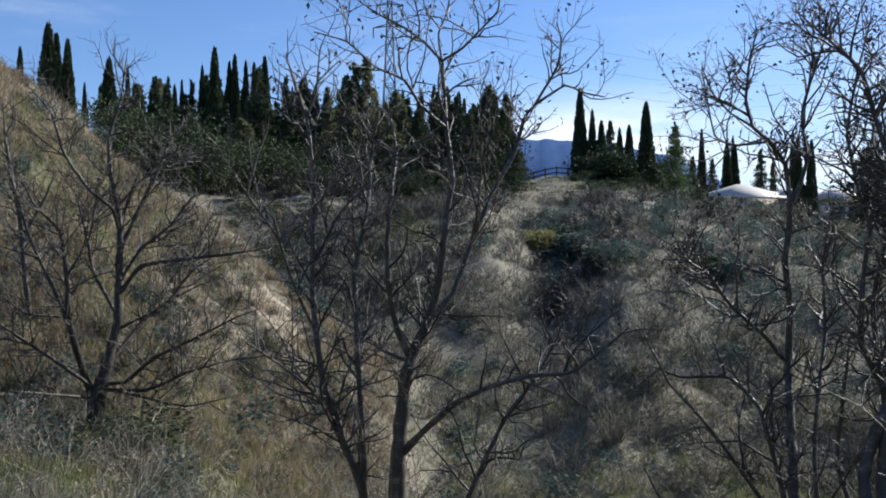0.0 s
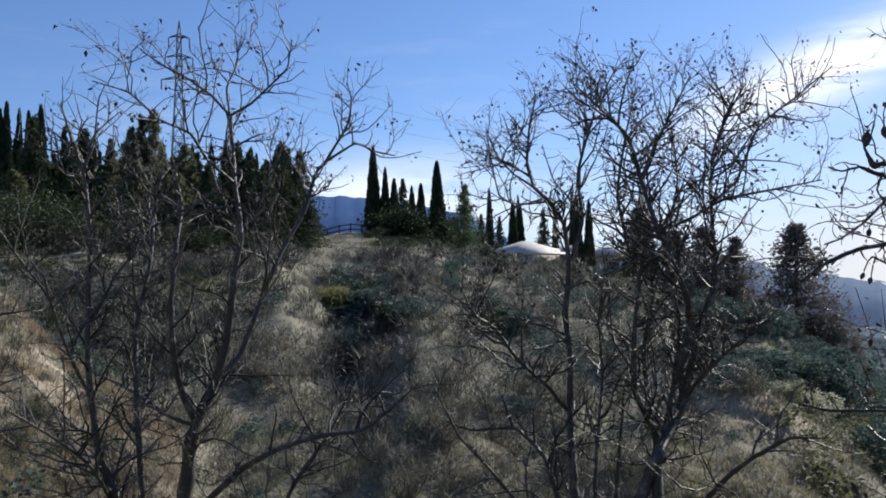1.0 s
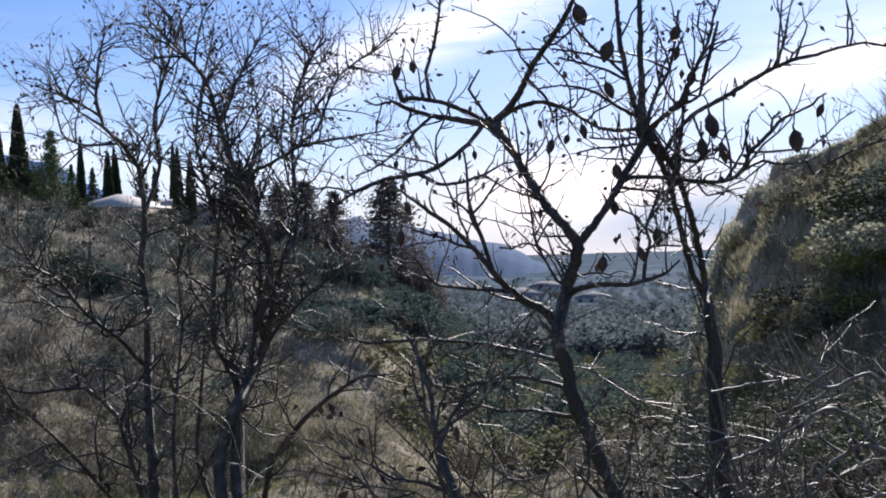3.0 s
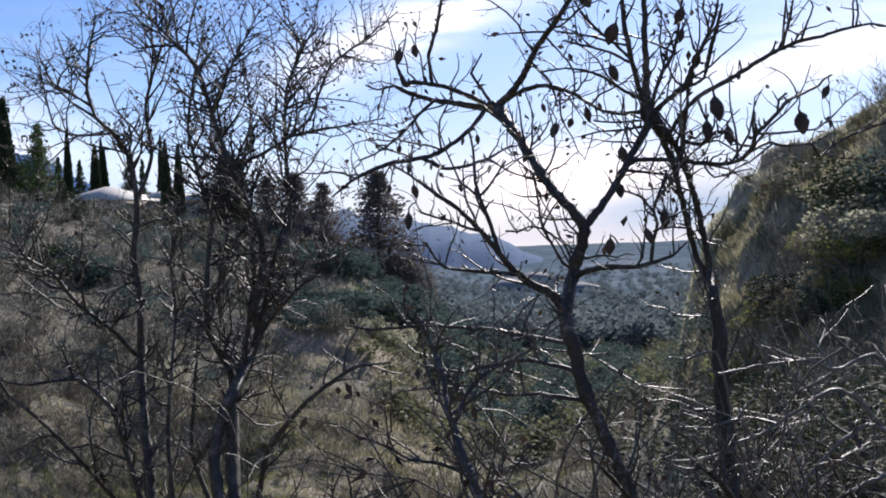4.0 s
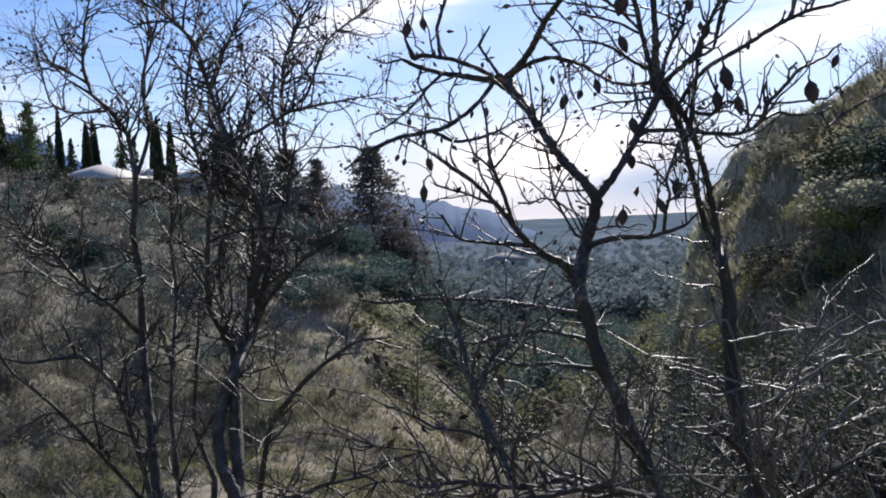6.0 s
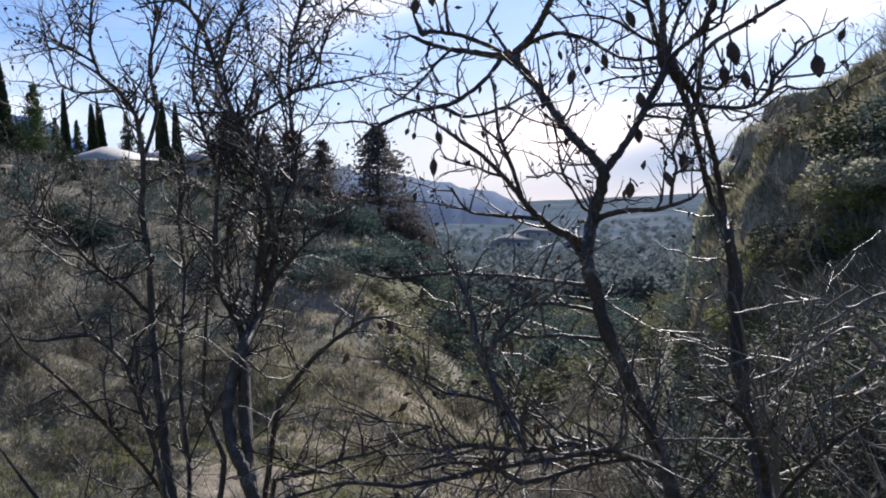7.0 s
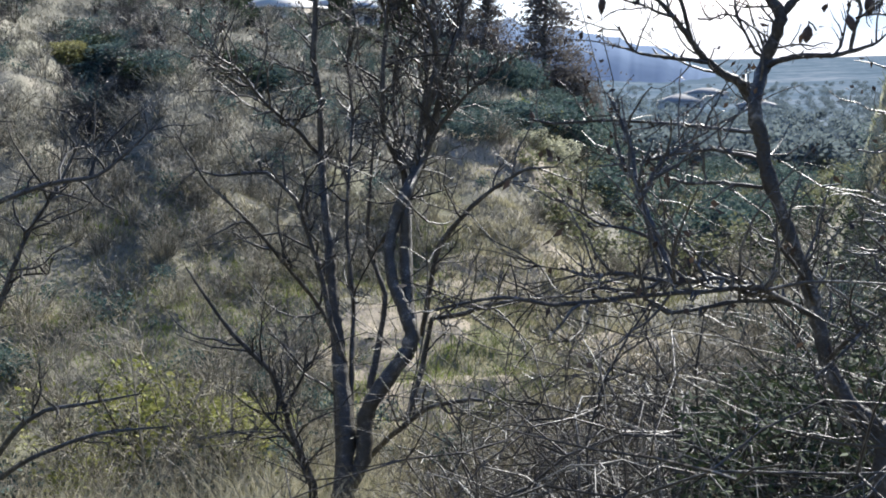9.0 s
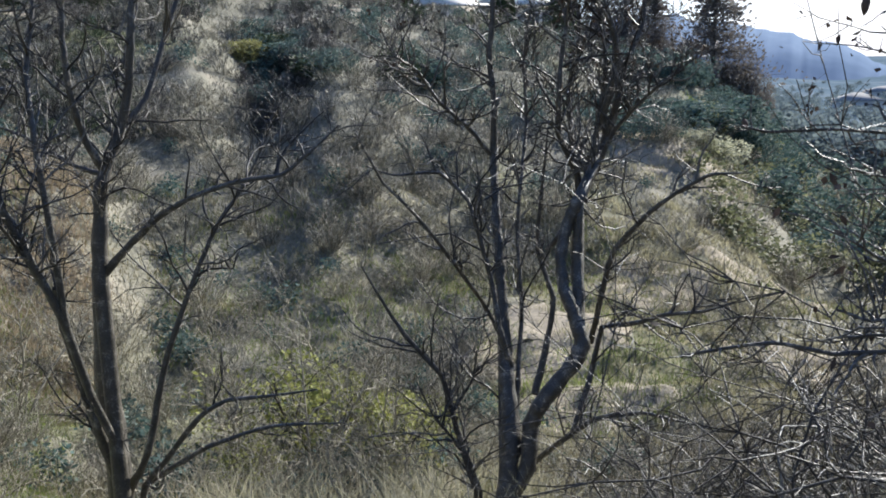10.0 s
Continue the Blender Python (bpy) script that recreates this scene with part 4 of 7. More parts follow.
near_tree.append(((1.779, 2.189, 1.967, 0.0054), (1.766, 2.177, 2.008, 0.0047), (1.754, 2.167, 2.037, 0.0047), (1.748, 2.136, 2.072, 0.0047), (1.741, 2.104, 2.111, 0.0047), (1.730, 2.067, 2.173, 0.0033), (1.711, 2.028, 2.249, 0.0020)))
near_tree.append(((1.936, 2.124, 1.914, 0.0055), (1.908, 2.138, 1.962, 0.0041), (1.888, 2.147, 1.997, 0.0041), (1.896, 2.135, 2.021, 0.0028), (1.905, 2.119, 2.049, 0.0014)))
near_tree.append(((1.942, 2.093, 1.907, 0.0113), (1.943, 2.031, 1.937, 0.0095), (1.931, 1.980, 1.966, 0.0088), (1.914, 1.934, 1.993, 0.0086), (1.883, 1.872, 2.017, 0.0079), (1.861, 1.817, 2.035, 0.0077), (1.846, 1.769, 2.051, 0.0071), (1.836, 1.726, 2.077, 0.0060), (1.833, 1.688, 2.110, 0.0060), (1.832, 1.639, 2.158, 0.0042), (1.857, 1.599, 2.184, 0.0018)))
near_tree.append(((1.947, 2.088, 1.909, 0.0073), (1.964, 2.041, 1.930, 0.0062), (1.978, 1.998, 1.940, 0.0068), (1.985, 1.950, 1.938, 0.0060), (1.997, 1.898, 1.921, 0.0053), (2.007, 1.863, 1.904, 0.0046), (2.015, 1.830, 1.879, 0.0045), (2.032, 1.788, 1.851, 0.0045), (2.049, 1.740, 1.838, 0.0051), (2.081, 1.702, 1.841, 0.0064)))
near_tree.append(((1.918, 1.931, 1.989, 0.0052), (1.934, 1.921, 1.971, 0.0039), (1.955, 1.906, 1.943, 0.0039), (1.968, 1.901, 1.911, 0.0033), (1.975, 1.899, 1.884, 0.0026)))
near_tree.append(((1.861, 1.817, 2.032, 0.0031), (1.899, 1.817, 2.005, 0.0025), (1.937, 1.815, 1.975, 0.0025), (1.957, 1.816, 1.948, 0.0026), (1.978, 1.835, 1.901, 0.0019)))
near_tree.append(((1.923, 2.140, 1.893, 0.0074), (1.878, 2.133, 1.848, 0.0062), (1.809, 2.118, 1.803, 0.0060), (1.737, 2.104, 1.767, 0.0059), (1.667, 2.096, 1.746, 0.0063), (1.576, 2.101, 1.732, 0.0056), (1.512, 2.111, 1.711, 0.0055), (1.465, 2.120, 1.687, 0.0037), (1.414, 2.131, 1.648, 0.0018)))
near_tree.append(((1.671, 2.093, 1.745, 0.0057), (1.694, 2.040, 1.717, 0.0050), (1.722, 1.993, 1.716, 0.0044), (1.758, 1.933, 1.734, 0.0031), (1.795, 1.898, 1.760, 0.0025), (1.840, 1.882, 1.766, 0.0012)))
near_tree.append(((1.761, 1.932, 1.731, 0.0031), (1.784, 1.888, 1.699, 0.0025), (1.812, 1.837, 1.675, 0.0024), (1.839, 1.798, 1.661, 0.0012)))
near_tree.append(((1.821, 2.242, 1.927, 0.0049), (1.767, 2.240, 1.885, 0.0048), (1.720, 2.231, 1.843, 0.0041), (1.661, 2.218, 1.803, 0.0033), (1.593, 2.208, 1.766, 0.0026), (1.558, 2.233, 1.750, 0.0013)))
near_tree.append(((1.787, 2.289, 1.948, 0.0035), (1.780, 2.301, 1.911, 0.0028), (1.794, 2.296, 1.881, 0.0028), (1.803, 2.272, 1.835, 0.0021)))
near_tree.append(((2.080, 1.696, 1.870, 0.0058), (2.028, 1.721, 1.898, 0.0044), (1.978, 1.739, 1.929, 0.0038), (1.933, 1.754, 1.942, 0.0031), (1.884, 1.775, 1.947, 0.0025), (1.828, 1.805, 1.938, 0.0012)))
near_tree.append(((2.082, 1.708, 1.802, 0.0038), (2.032, 1.737, 1.794, 0.0032), (1.989, 1.756, 1.793, 0.0025), (1.939, 1.782, 1.780, 0.0012)))
near_tree.append(((2.081, 1.706, 1.819, 0.0032), (2.026, 1.740, 1.815, 0.0025), (1.973, 1.768, 1.820, 0.0013)))
near_tree.append(((2.024, 1.696, 2.004, 0.0038), (1.963, 1.703, 2.009, 0.0031), (1.914, 1.722, 2.021, 0.0025), (1.845, 1.761, 2.032, 0.0012)))
near_tree.append(((2.034, 1.697, 1.962, 0.0038), (1.985, 1.715, 1.985, 0.0031), (1.941, 1.758, 2.006, 0.0025), (1.900, 1.796, 2.022, 0.0013)))
near_tree.append(((2.034, 1.693, 1.971, 0.0044), (1.989, 1.704, 2.006, 0.0038), (1.942, 1.716, 2.037, 0.0037), (1.917, 1.733, 2.070, 0.0031), (1.892, 1.745, 2.111, 0.0019)))
near_tree.append(((1.756, 1.681, 1.360, 0.0112), (1.726, 1.685, 1.393, 0.0102), (1.674, 1.695, 1.421, 0.0092), (1.627, 1.700, 1.453, 0.0081), (1.574, 1.695, 1.497, 0.0066), (1.519, 1.690, 1.549, 0.0056), (1.473, 1.701, 1.593, 0.0047), (1.436, 1.716, 1.621, 0.0047), (1.404, 1.738, 1.651, 0.0036), (1.378, 1.756, 1.675, 0.0026), (1.350, 1.774, 1.694, 0.0016)))
near_tree.append(((1.577, 1.693, 1.495, 0.0054), (1.553, 1.687, 1.548, 0.0048), (1.534, 1.689, 1.594, 0.0042), (1.526, 1.695, 1.621, 0.0042), (1.525, 1.706, 1.656, 0.0037), (1.529, 1.712, 1.692, 0.0032), (1.531, 1.718, 1.733, 0.0027), (1.529, 1.727, 1.773, 0.0016)))
near_tree.append(((1.526, 1.695, 1.621, 0.0032), (1.553, 1.696, 1.641, 0.0027), (1.580, 1.697, 1.670, 0.0022), (1.607, 1.696, 1.702, 0.0012)))
near_tree.append(((1.523, 1.687, 1.544, 0.0037), (1.479, 1.685, 1.554, 0.0031), (1.438, 1.692, 1.570, 0.0026), (1.408, 1.702, 1.578, 0.0020), (1.378, 1.712, 1.589, 0.0012)))
near_tree.append(((1.769, 1.689, 1.466, 0.0040), (1.754, 1.705, 1.507, 0.0034), (1.739, 1.720, 1.548, 0.0040), (1.733, 1.725, 1.588, 0.0023), (1.727, 1.727, 1.639, 0.0023), (1.720, 1.731, 1.682, 0.0012)))
near_tree.append(((1.739, 1.720, 1.548, 0.0029), (1.716, 1.742, 1.554, 0.0023), (1.696, 1.760, 1.543, 0.0023), (1.674, 1.781, 1.546, 0.0012)))
near_tree.append(((1.739, 1.720, 1.545, 0.0029), (1.766, 1.694, 1.522, 0.0029), (1.781, 1.678, 1.505, 0.0023), (1.787, 1.672, 1.485, 0.0017)))
near_tree.append(((1.643, 1.699, 1.443, 0.0050), (1.564, 1.677, 1.452, 0.0048), (1.489, 1.675, 1.460, 0.0042), (1.411, 1.674, 1.470, 0.0030), (1.381, 1.673, 1.495, 0.0020), (1.362, 1.675, 1.525, 0.0012)))
near_tree.append(((1.769, 1.673, 1.426, 0.0080), (1.774, 1.611, 1.449, 0.0074), (1.786, 1.554, 1.456, 0.0068), (1.804, 1.503, 1.455, 0.0058), (1.836, 1.465, 1.466, 0.0049), (1.874, 1.449, 1.479, 0.0033), (1.900, 1.433, 1.506, 0.0017)))
near_tree.append(((1.828, 1.475, 1.461, 0.0049), (1.832, 1.470, 1.511, 0.0044), (1.838, 1.462, 1.548, 0.0038), (1.833, 1.468, 1.580, 0.0038), (1.858, 1.467, 1.624, 0.0028), (1.881, 1.466, 1.668, 0.0017)))
near_tree.append(((1.833, 1.468, 1.576, 0.0027), (1.815, 1.489, 1.610, 0.0022), (1.792, 1.514, 1.624, 0.0016)))
near_tree.append(((1.836, 1.466, 1.536, 0.0022), (1.872, 1.452, 1.540, 0.0022), (1.910, 1.436, 1.537, 0.0017)))
near_tree.append(((1.761, 1.468, 0.885, 0.0087), (1.476, 1.285, 0.994, 0.0065), (1.242, 1.145, 1.089, 0.0052), (1.142, 1.155, 1.093, 0.0043), (1.043, 1.195, 1.091, 0.0036), (0.973, 1.208, 1.090, 0.0039), (0.897, 1.232, 1.089, 0.0035), (0.823, 1.256, 1.106, 0.0030), (0.763, 1.274, 1.100, 0.0019), (0.705, 1.298, 1.088, 0.0012)))
near_tree.append(((1.407, 1.248, 1.023, 0.0043), (1.257, 1.182, 1.070, 0.0043), (1.184, 1.176, 1.107, 0.0038), (1.143, 1.184, 1.103, 0.0037), (1.104, 1.203, 1.104, 0.0041), (1.040, 1.244, 1.118, 0.0036), (0.996, 1.273, 1.113, 0.0028), (0.959, 1.301, 1.126, 0.0016)))
near_tree.append(((1.442, 1.267, 1.009, 0.0043), (1.247, 1.186, 1.056, 0.0039), (1.168, 1.200, 1.051, 0.0038), (1.114, 1.217, 1.047, 0.0033), (1.066, 1.240, 1.085, 0.0025), (1.009, 1.259, 1.094, 0.0016), (0.969, 1.284, 1.088, 0.0012)))
near_tree.append(((2.017, 1.379, 0.837, 0.0113), (1.860, 1.283, 0.930, 0.0080), (1.658, 1.169, 1.045, 0.0058), (1.598, 1.144, 1.083, 0.0052), (1.567, 1.140, 1.105, 0.0048)))
near_tree.append(((2.004, 1.355, 0.754, 0.0072), (1.969, 1.273, 0.848, 0.0054), (1.924, 1.189, 0.925, 0.0051), (1.878, 1.103, 0.997, 0.0038), (1.829, 1.010, 1.054, 0.0021)))
near_tree.append(((1.757, 1.430, 0.786, 0.0053), (1.692, 1.312, 0.890, 0.0049), (1.637, 1.238, 0.940, 0.0042), (1.570, 1.224, 0.909, 0.0030), (1.481, 1.224, 0.863, 0.0020)))
near_tree.append(((1.764, 1.472, 0.904, 0.0058), (1.647, 1.406, 1.000, 0.0049), (1.558, 1.370, 1.061, 0.0042), (1.501, 1.370, 1.117, 0.0025)))
near_tree.append(((1.117, 1.208, 1.111, 0.0068), (1.130, 1.262, 1.157, 0.0083), (1.156, 1.327, 1.196, 0.0072), (1.193, 1.394, 1.228, 0.0052), (1.219, 1.446, 1.287, 0.0042), (1.237, 1.500, 1.339, 0.0038), (1.247, 1.558, 1.394, 0.0020)))
near_tree.append(((1.178, 1.365, 1.211, 0.0045), (1.218, 1.380, 1.259, 0.0036), (1.286, 1.394, 1.295, 0.0028), (1.362, 1.399, 1.323, 0.0014)))
near_tree.append(((1.130, 1.262, 1.157, 0.0038), (1.096, 1.292, 1.177, 0.0029), (1.058, 1.322, 1.186, 0.0021), (1.028, 1.347, 1.209, 0.0013)))
near_tree.append(((1.699, 1.618, 1.288, 0.0057), (1.849, 1.891, 1.274, 0.0052), (2.013, 2.282, 1.260, 0.0053), (1.988, 2.558, 1.255, 0.0048), (1.911, 2.733, 1.239, 0.0050), (1.843, 2.780, 1.259, 0.0033)))
near_tree.append(((1.696, 1.614, 1.233, 0.0051), (1.702, 1.749, 1.240, 0.0048), (1.672, 1.842, 1.224, 0.0049), (1.641, 1.930, 1.201, 0.0037), (1.604, 2.025, 1.216, 0.0019)))
near_tree.append(((1.695, 1.602, 1.167, 0.0057), (1.708, 1.729, 1.161, 0.0054), (1.690, 1.813, 1.152, 0.0043), (1.660, 1.909, 1.168, 0.0031), (1.621, 2.003, 1.156, 0.0019)))
left_tree = []
left_tree.append(((-3.87, 10.33, -0.03, 0.1360), (-3.81, 10.35, 0.11, 0.1222), (-3.73, 10.38, 0.49, 0.0805), (-3.66, 10.40, 0.79, 0.0688), (-3.65, 10.41, 1.26, 0.0572), (-3.64, 10.41, 1.87, 0.0486), (-3.73, 10.38, 2.45, 0.0344), (-3.75, 10.37, 2.81, 0.0259), (-3.63, 10.42, 3.32, 0.0174), (-3.56, 10.44, 3.87, 0.0040)))
left_tree.append(((-3.90, 10.32, -0.03, 0.0752), (-3.94, 10.30, 0.03, 0.0635), (-3.99, 10.07, 0.49, 0.0508), (-4.03, 9.95, 0.87, 0.0390), (-4.05, 9.94, 1.36, 0.0306), (-4.11, 9.91, 1.79, 0.0250), (-4.34, 9.81, 2.08, 0.0167), (-4.49, 9.74, 2.44, 0.0040)))
left_tree.append(((-3.65, 10.41, 1.80, 0.0286), (-3.65, 10.20, 2.05, 0.0281), (-3.80, 9.93, 2.24, 0.0248), (-3.99, 9.74, 2.60, 0.0219), (-4.07, 9.60, 3.02, 0.0164), (-4.29, 9.50, 3.30, 0.0040)))
left_tree.append(((-3.64, 10.41, 1.87, 0.0257), (-3.55, 10.65, 2.32, 0.0233), (-3.28, 10.95, 2.61, 0.0178), (-2.83, 11.18, 2.70, 0.0040)))
left_tree.append(((-3.79, 10.36, 0.09, 0.0346), (-3.48, 10.15, 0.15, 0.0309), (-3.13, 9.95, 0.42, 0.0272), (-2.69, 9.87, 0.63, 0.0213), (-2.19, 9.79, 0.88, 0.0130), (-1.95, 9.84, 0.97, 0.0040)))
left_tree.append(((-3.66, 10.40, 0.70, 0.0258), (-3.16, 10.46, 0.96, 0.0199), (-2.84, 10.45, 1.35, 0.0168), (-2.48, 10.54, 1.61, 0.0040)))
left_tree.append(((-4.03, 9.95, 0.87, 0.0223), (-4.32, 9.60, 0.93, 0.0164), (-4.51, 9.41, 1.14, 0.0108), (-4.69, 9.32, 1.32, 0.0040)))
left_tree.append(((-3.90, 10.32, -0.06, 0.0260), (-4.20, 9.77, 0.07, 0.0223), (-4.46, 9.32, 0.18, 0.0162), (-4.69, 9.09, 0.33, 0.0040)))
left_tree.append(((-3.65, 10.41, 1.22, 0.0286), (-3.43, 10.48, 1.60, 0.0229), (-3.13, 10.58, 1.86, 0.0200), (-2.89, 10.64, 2.19, 0.0143), (-2.59, 10.72, 2.32, 0.0040)))
left_tree.append(((-4.05, 9.94, 1.30, 0.0195), (-3.83, 10.02, 1.73, 0.0167), (-3.77, 10.04, 2.16, 0.0111), (-3.72, 10.06, 2.46, 0.0040)))
left_tree.append(((-3.79, 10.36, 0.03, 0.0260), (-3.36, 10.09, 0.01, 0.0223), (-2.77, 9.95, -0.09, 0.0163), (-2.20, 9.89, 0.04, 0.0040)))
left_tree.append(((-3.64, 10.41, 1.10, 0.0401), (-3.39, 10.39, 1.41, 0.0340), (-2.90, 10.43, 1.49, 0.0281), (-2.43, 10.45, 1.54, 0.0223), (-1.91, 10.46, 1.62, 0.0040)))
left_tree.append(((-3.63, 10.41, 1.60, 0.0372), (-3.46, 10.58, 2.10, 0.0318), (-3.29, 10.74, 2.55, 0.0263), (-3.19, 10.77, 2.92, 0.0040)))
left_tree.append(((-3.73, 10.38, 0.34, 0.0374), (-3.46, 10.79, 0.82, 0.0324), (-3.27, 11.05, 1.20, 0.0269), (-2.99, 11.24, 1.67, 0.0211), (-2.79, 11.29, 2.09, 0.0040)))
left_tree.append(((-4.03, 9.95, 0.82, 0.0307), (-4.32, 10.04, 1.36, 0.0255), (-4.52, 10.06, 1.78, 0.0229), (-4.74, 10.07, 2.53, 0.0040)))
left_tree.append(((-3.66, 10.40, 0.84, 0.0315), (-4.01, 10.60, 1.35, 0.0264), (-4.13, 10.66, 1.86, 0.0237), (-4.28, 10.71, 2.32, 0.0040)))
left_tree.append(((-3.82, 10.35, 0.03, 0.0347), (-3.18, 9.93, 0.09, 0.0273), (-2.71, 9.76, 0.30, 0.0212), (-2.27, 9.67, 0.43, 0.0040)))
left_tree.append(((-3.88, 10.33, 0.03, 0.0347), (-4.10, 9.81, 0.41, 0.0277), (-4.32, 9.49, 0.68, 0.0217), (-4.51, 9.18, 0.93, 0.0040)))
thin_tree = []
thin_tree.append(((-5.27, 11.91, 0.30, 0.0447), (-5.36, 11.87, 1.17, 0.0382), (-5.41, 11.85, 1.91, 0.0318), (-5.50, 11.81, 2.48, 0.0255), (-5.57, 11.78, 2.97, 0.0192), (-5.60, 11.76, 3.47, 0.0040)))
thin_tree.append(((-5.39, 11.86, 1.75, 0.0223), (-5.15, 11.97, 2.26, 0.0191), (-5.03, 12.02, 2.63, 0.0040)))
sapling = []
sapling.append(((1.90, 5.53, -1.28, 0.0306), (1.82, 5.56, -1.00, 0.0225), (1.75, 5.58, -0.73, 0.0192), (1.69, 5.60, -0.48, 0.0174), (1.50, 5.66, -0.24, 0.0143), (1.39, 5.69, -0.06, 0.0114), (1.32, 5.70, 0.07, 0.0085), (1.23, 5.72, 0.25, 0.0040)))
sapling.append(((1.75, 5.58, -0.73, 0.0118), (1.88, 5.54, -0.51, 0.0087), (1.91, 5.53, -0.32, 0.0040)))
sapling.append(((1.82, 5.56, -1.00, 0.0105), (1.62, 5.52, -0.73, 0.0073), (1.52, 5.55, -0.50, 0.0040)))
dead_shrub = []
dead_shrub.append(((2.56, 1.27, 0.58, 0.0122), (2.51, 1.26, 0.88, 0.0106), (2.46, 1.25, 1.09, 0.0084), (2.47, 1.23, 1.23, 0.0065), (2.46, 1.24, 1.37, 0.0020)))
dead_shrub.append(((2.46, 1.24, 1.12, 0.0056), (2.39, 1.27, 1.22, 0.0050), (2.29, 1.32, 1.19, 0.0042), (2.21, 1.34, 1.22, 0.0034), (2.10, 1.41, 1.21, 0.0026), (2.01, 1.44, 1.20, 0.0019)))
dead_shrub.append(((2.46, 1.24, 0.98, 0.0056), (2.37, 1.31, 1.11, 0.0050), (2.29, 1.33, 1.14, 0.0042), (2.16, 1.42, 1.05, 0.0034), (2.07, 1.45, 1.03, 0.0020)))
dead_shrub.append(((2.46, 1.24, 1.01, 0.0056), (2.38, 1.29, 1.05, 0.0050), (2.29, 1.32, 1.01, 0.0042), (2.20, 1.37, 0.91, 0.0034), (2.13, 1.36, 0.86, 0.0020)))
dead_shrub.append(((2.46, 1.24, 0.92, 0.0057), (2.39, 1.26, 0.93, 0.0051), (2.31, 1.30, 0.90, 0.0043), (2.22, 1.32, 0.85, 0.0020)))
dead_stump = []
dead_stump.append(((2.29, 1.54, 0.65, 0.0160), (2.25, 1.51, 0.81, 0.0145), (2.22, 1.49, 0.89, 0.0133)))
dead_stump.append(((2.25, 1.51, 0.76, 0.0061), (2.18, 1.52, 0.85, 0.0054), (2.11, 1.53, 0.94, 0.0034), (2.06, 1.51, 0.98, 0.0020)))
dead_stump.append(((2.25, 1.51, 0.81, 0.0047), (2.20, 1.50, 0.96, 0.0040), (2.15, 1.48, 1.07, 0.0033), (2.06, 1.51, 1.06, 0.0028), (1.98, 1.54, 1.07, 0.0020)))
dead_stump.append(((2.25, 1.51, 0.76, 0.0047), (2.19, 1.51, 0.90, 0.0040), (2.13, 1.50, 0.99, 0.0034), (2.04, 1.54, 0.98, 0.0028), (1.97, 1.55, 0.99, 0.0020)))
dead_stump.append(((2.25, 1.51, 0.81, 0.0047), (2.18, 1.52, 1.02, 0.0040), (2.13, 1.51, 1.16, 0.0033), (2.08, 1.50, 1.24, 0.0027), (2.00, 1.52, 1.23, 0.0022), (1.93, 1.52, 1.24, 0.0016)))
dead_stump.append(((2.24, 1.52, 0.73, 0.0047), (2.11, 1.61, 0.81, 0.0040), (1.99, 1.68, 0.91, 0.0034), (1.91, 1.70, 0.98, 0.0028), (1.83, 1.71, 1.02, 0.0020)))
dead_stump.append(((2.25, 1.51, 0.81, 0.0047), (2.23, 1.44, 0.96, 0.0040), (2.21, 1.39, 1.11, 0.0033), (2.19, 1.32, 1.20, 0.0027), (2.18, 1.23, 1.26, 0.0020)))
almond_places = [(2.000, 1.730, 1.960, 0.048), (1.970, 1.680, 2.050, 0.056), (1.980, 1.800, 1.860, 0.042), (1.960, 1.890, 1.830, 0.046), (1.990, 1.860, 1.840, 0.028), (2.150, 1.530, 1.860, 0.067), (2.130, 1.540, 1.800, 0.059), (2.130, 1.480, 1.780, 0.052), (2.240, 1.390, 1.790, 0.059), (2.270, 1.300, 1.860, 0.035), (2.210, 1.500, 1.920, 0.024), (2.130, 1.560, 1.970, 0.039), (2.140, 1.610, 2.040, 0.036), (1.930, 1.640, 1.740, 0.039), (1.920, 1.640, 1.650, 0.036), (1.860, 1.460, 1.580, 0.041), (1.820, 1.480, 1.540, 0.041), (1.770, 1.540, 1.520, 0.039), (1.870, 2.110, 1.820, 0.029), (1.830, 2.120, 1.810, 0.022)]
almond_places += [(1.650, 2.170, 1.790, 0.028), (1.790, 2.180, 1.820, 0.025), (1.730, 2.200, 2.070, 0.035), (1.700, 2.230, 2.060, 0.045), (1.360, 1.730, 1.590, 0.039), (1.390, 1.750, 1.650, 0.034), (1.930, 1.930, 1.800, 0.018), (1.970, 1.950, 1.890, 0.028), (1.840, 1.670, 2.120, 0.057), (2.130, 1.600, 2.090, 0.045), (1.840, 1.880, 1.740, 0.021), (1.830, 1.800, 1.660, 0.020), (1.350, 1.780, 1.650, 0.017), (1.340, 1.790, 1.660, 0.017), (1.500, 1.730, 1.650, 0.018), (1.670, 2.060, 1.730, 0.018), (1.380, 1.750, 1.690, 0.017), (1.870, 2.810, 1.280, 0.042)]

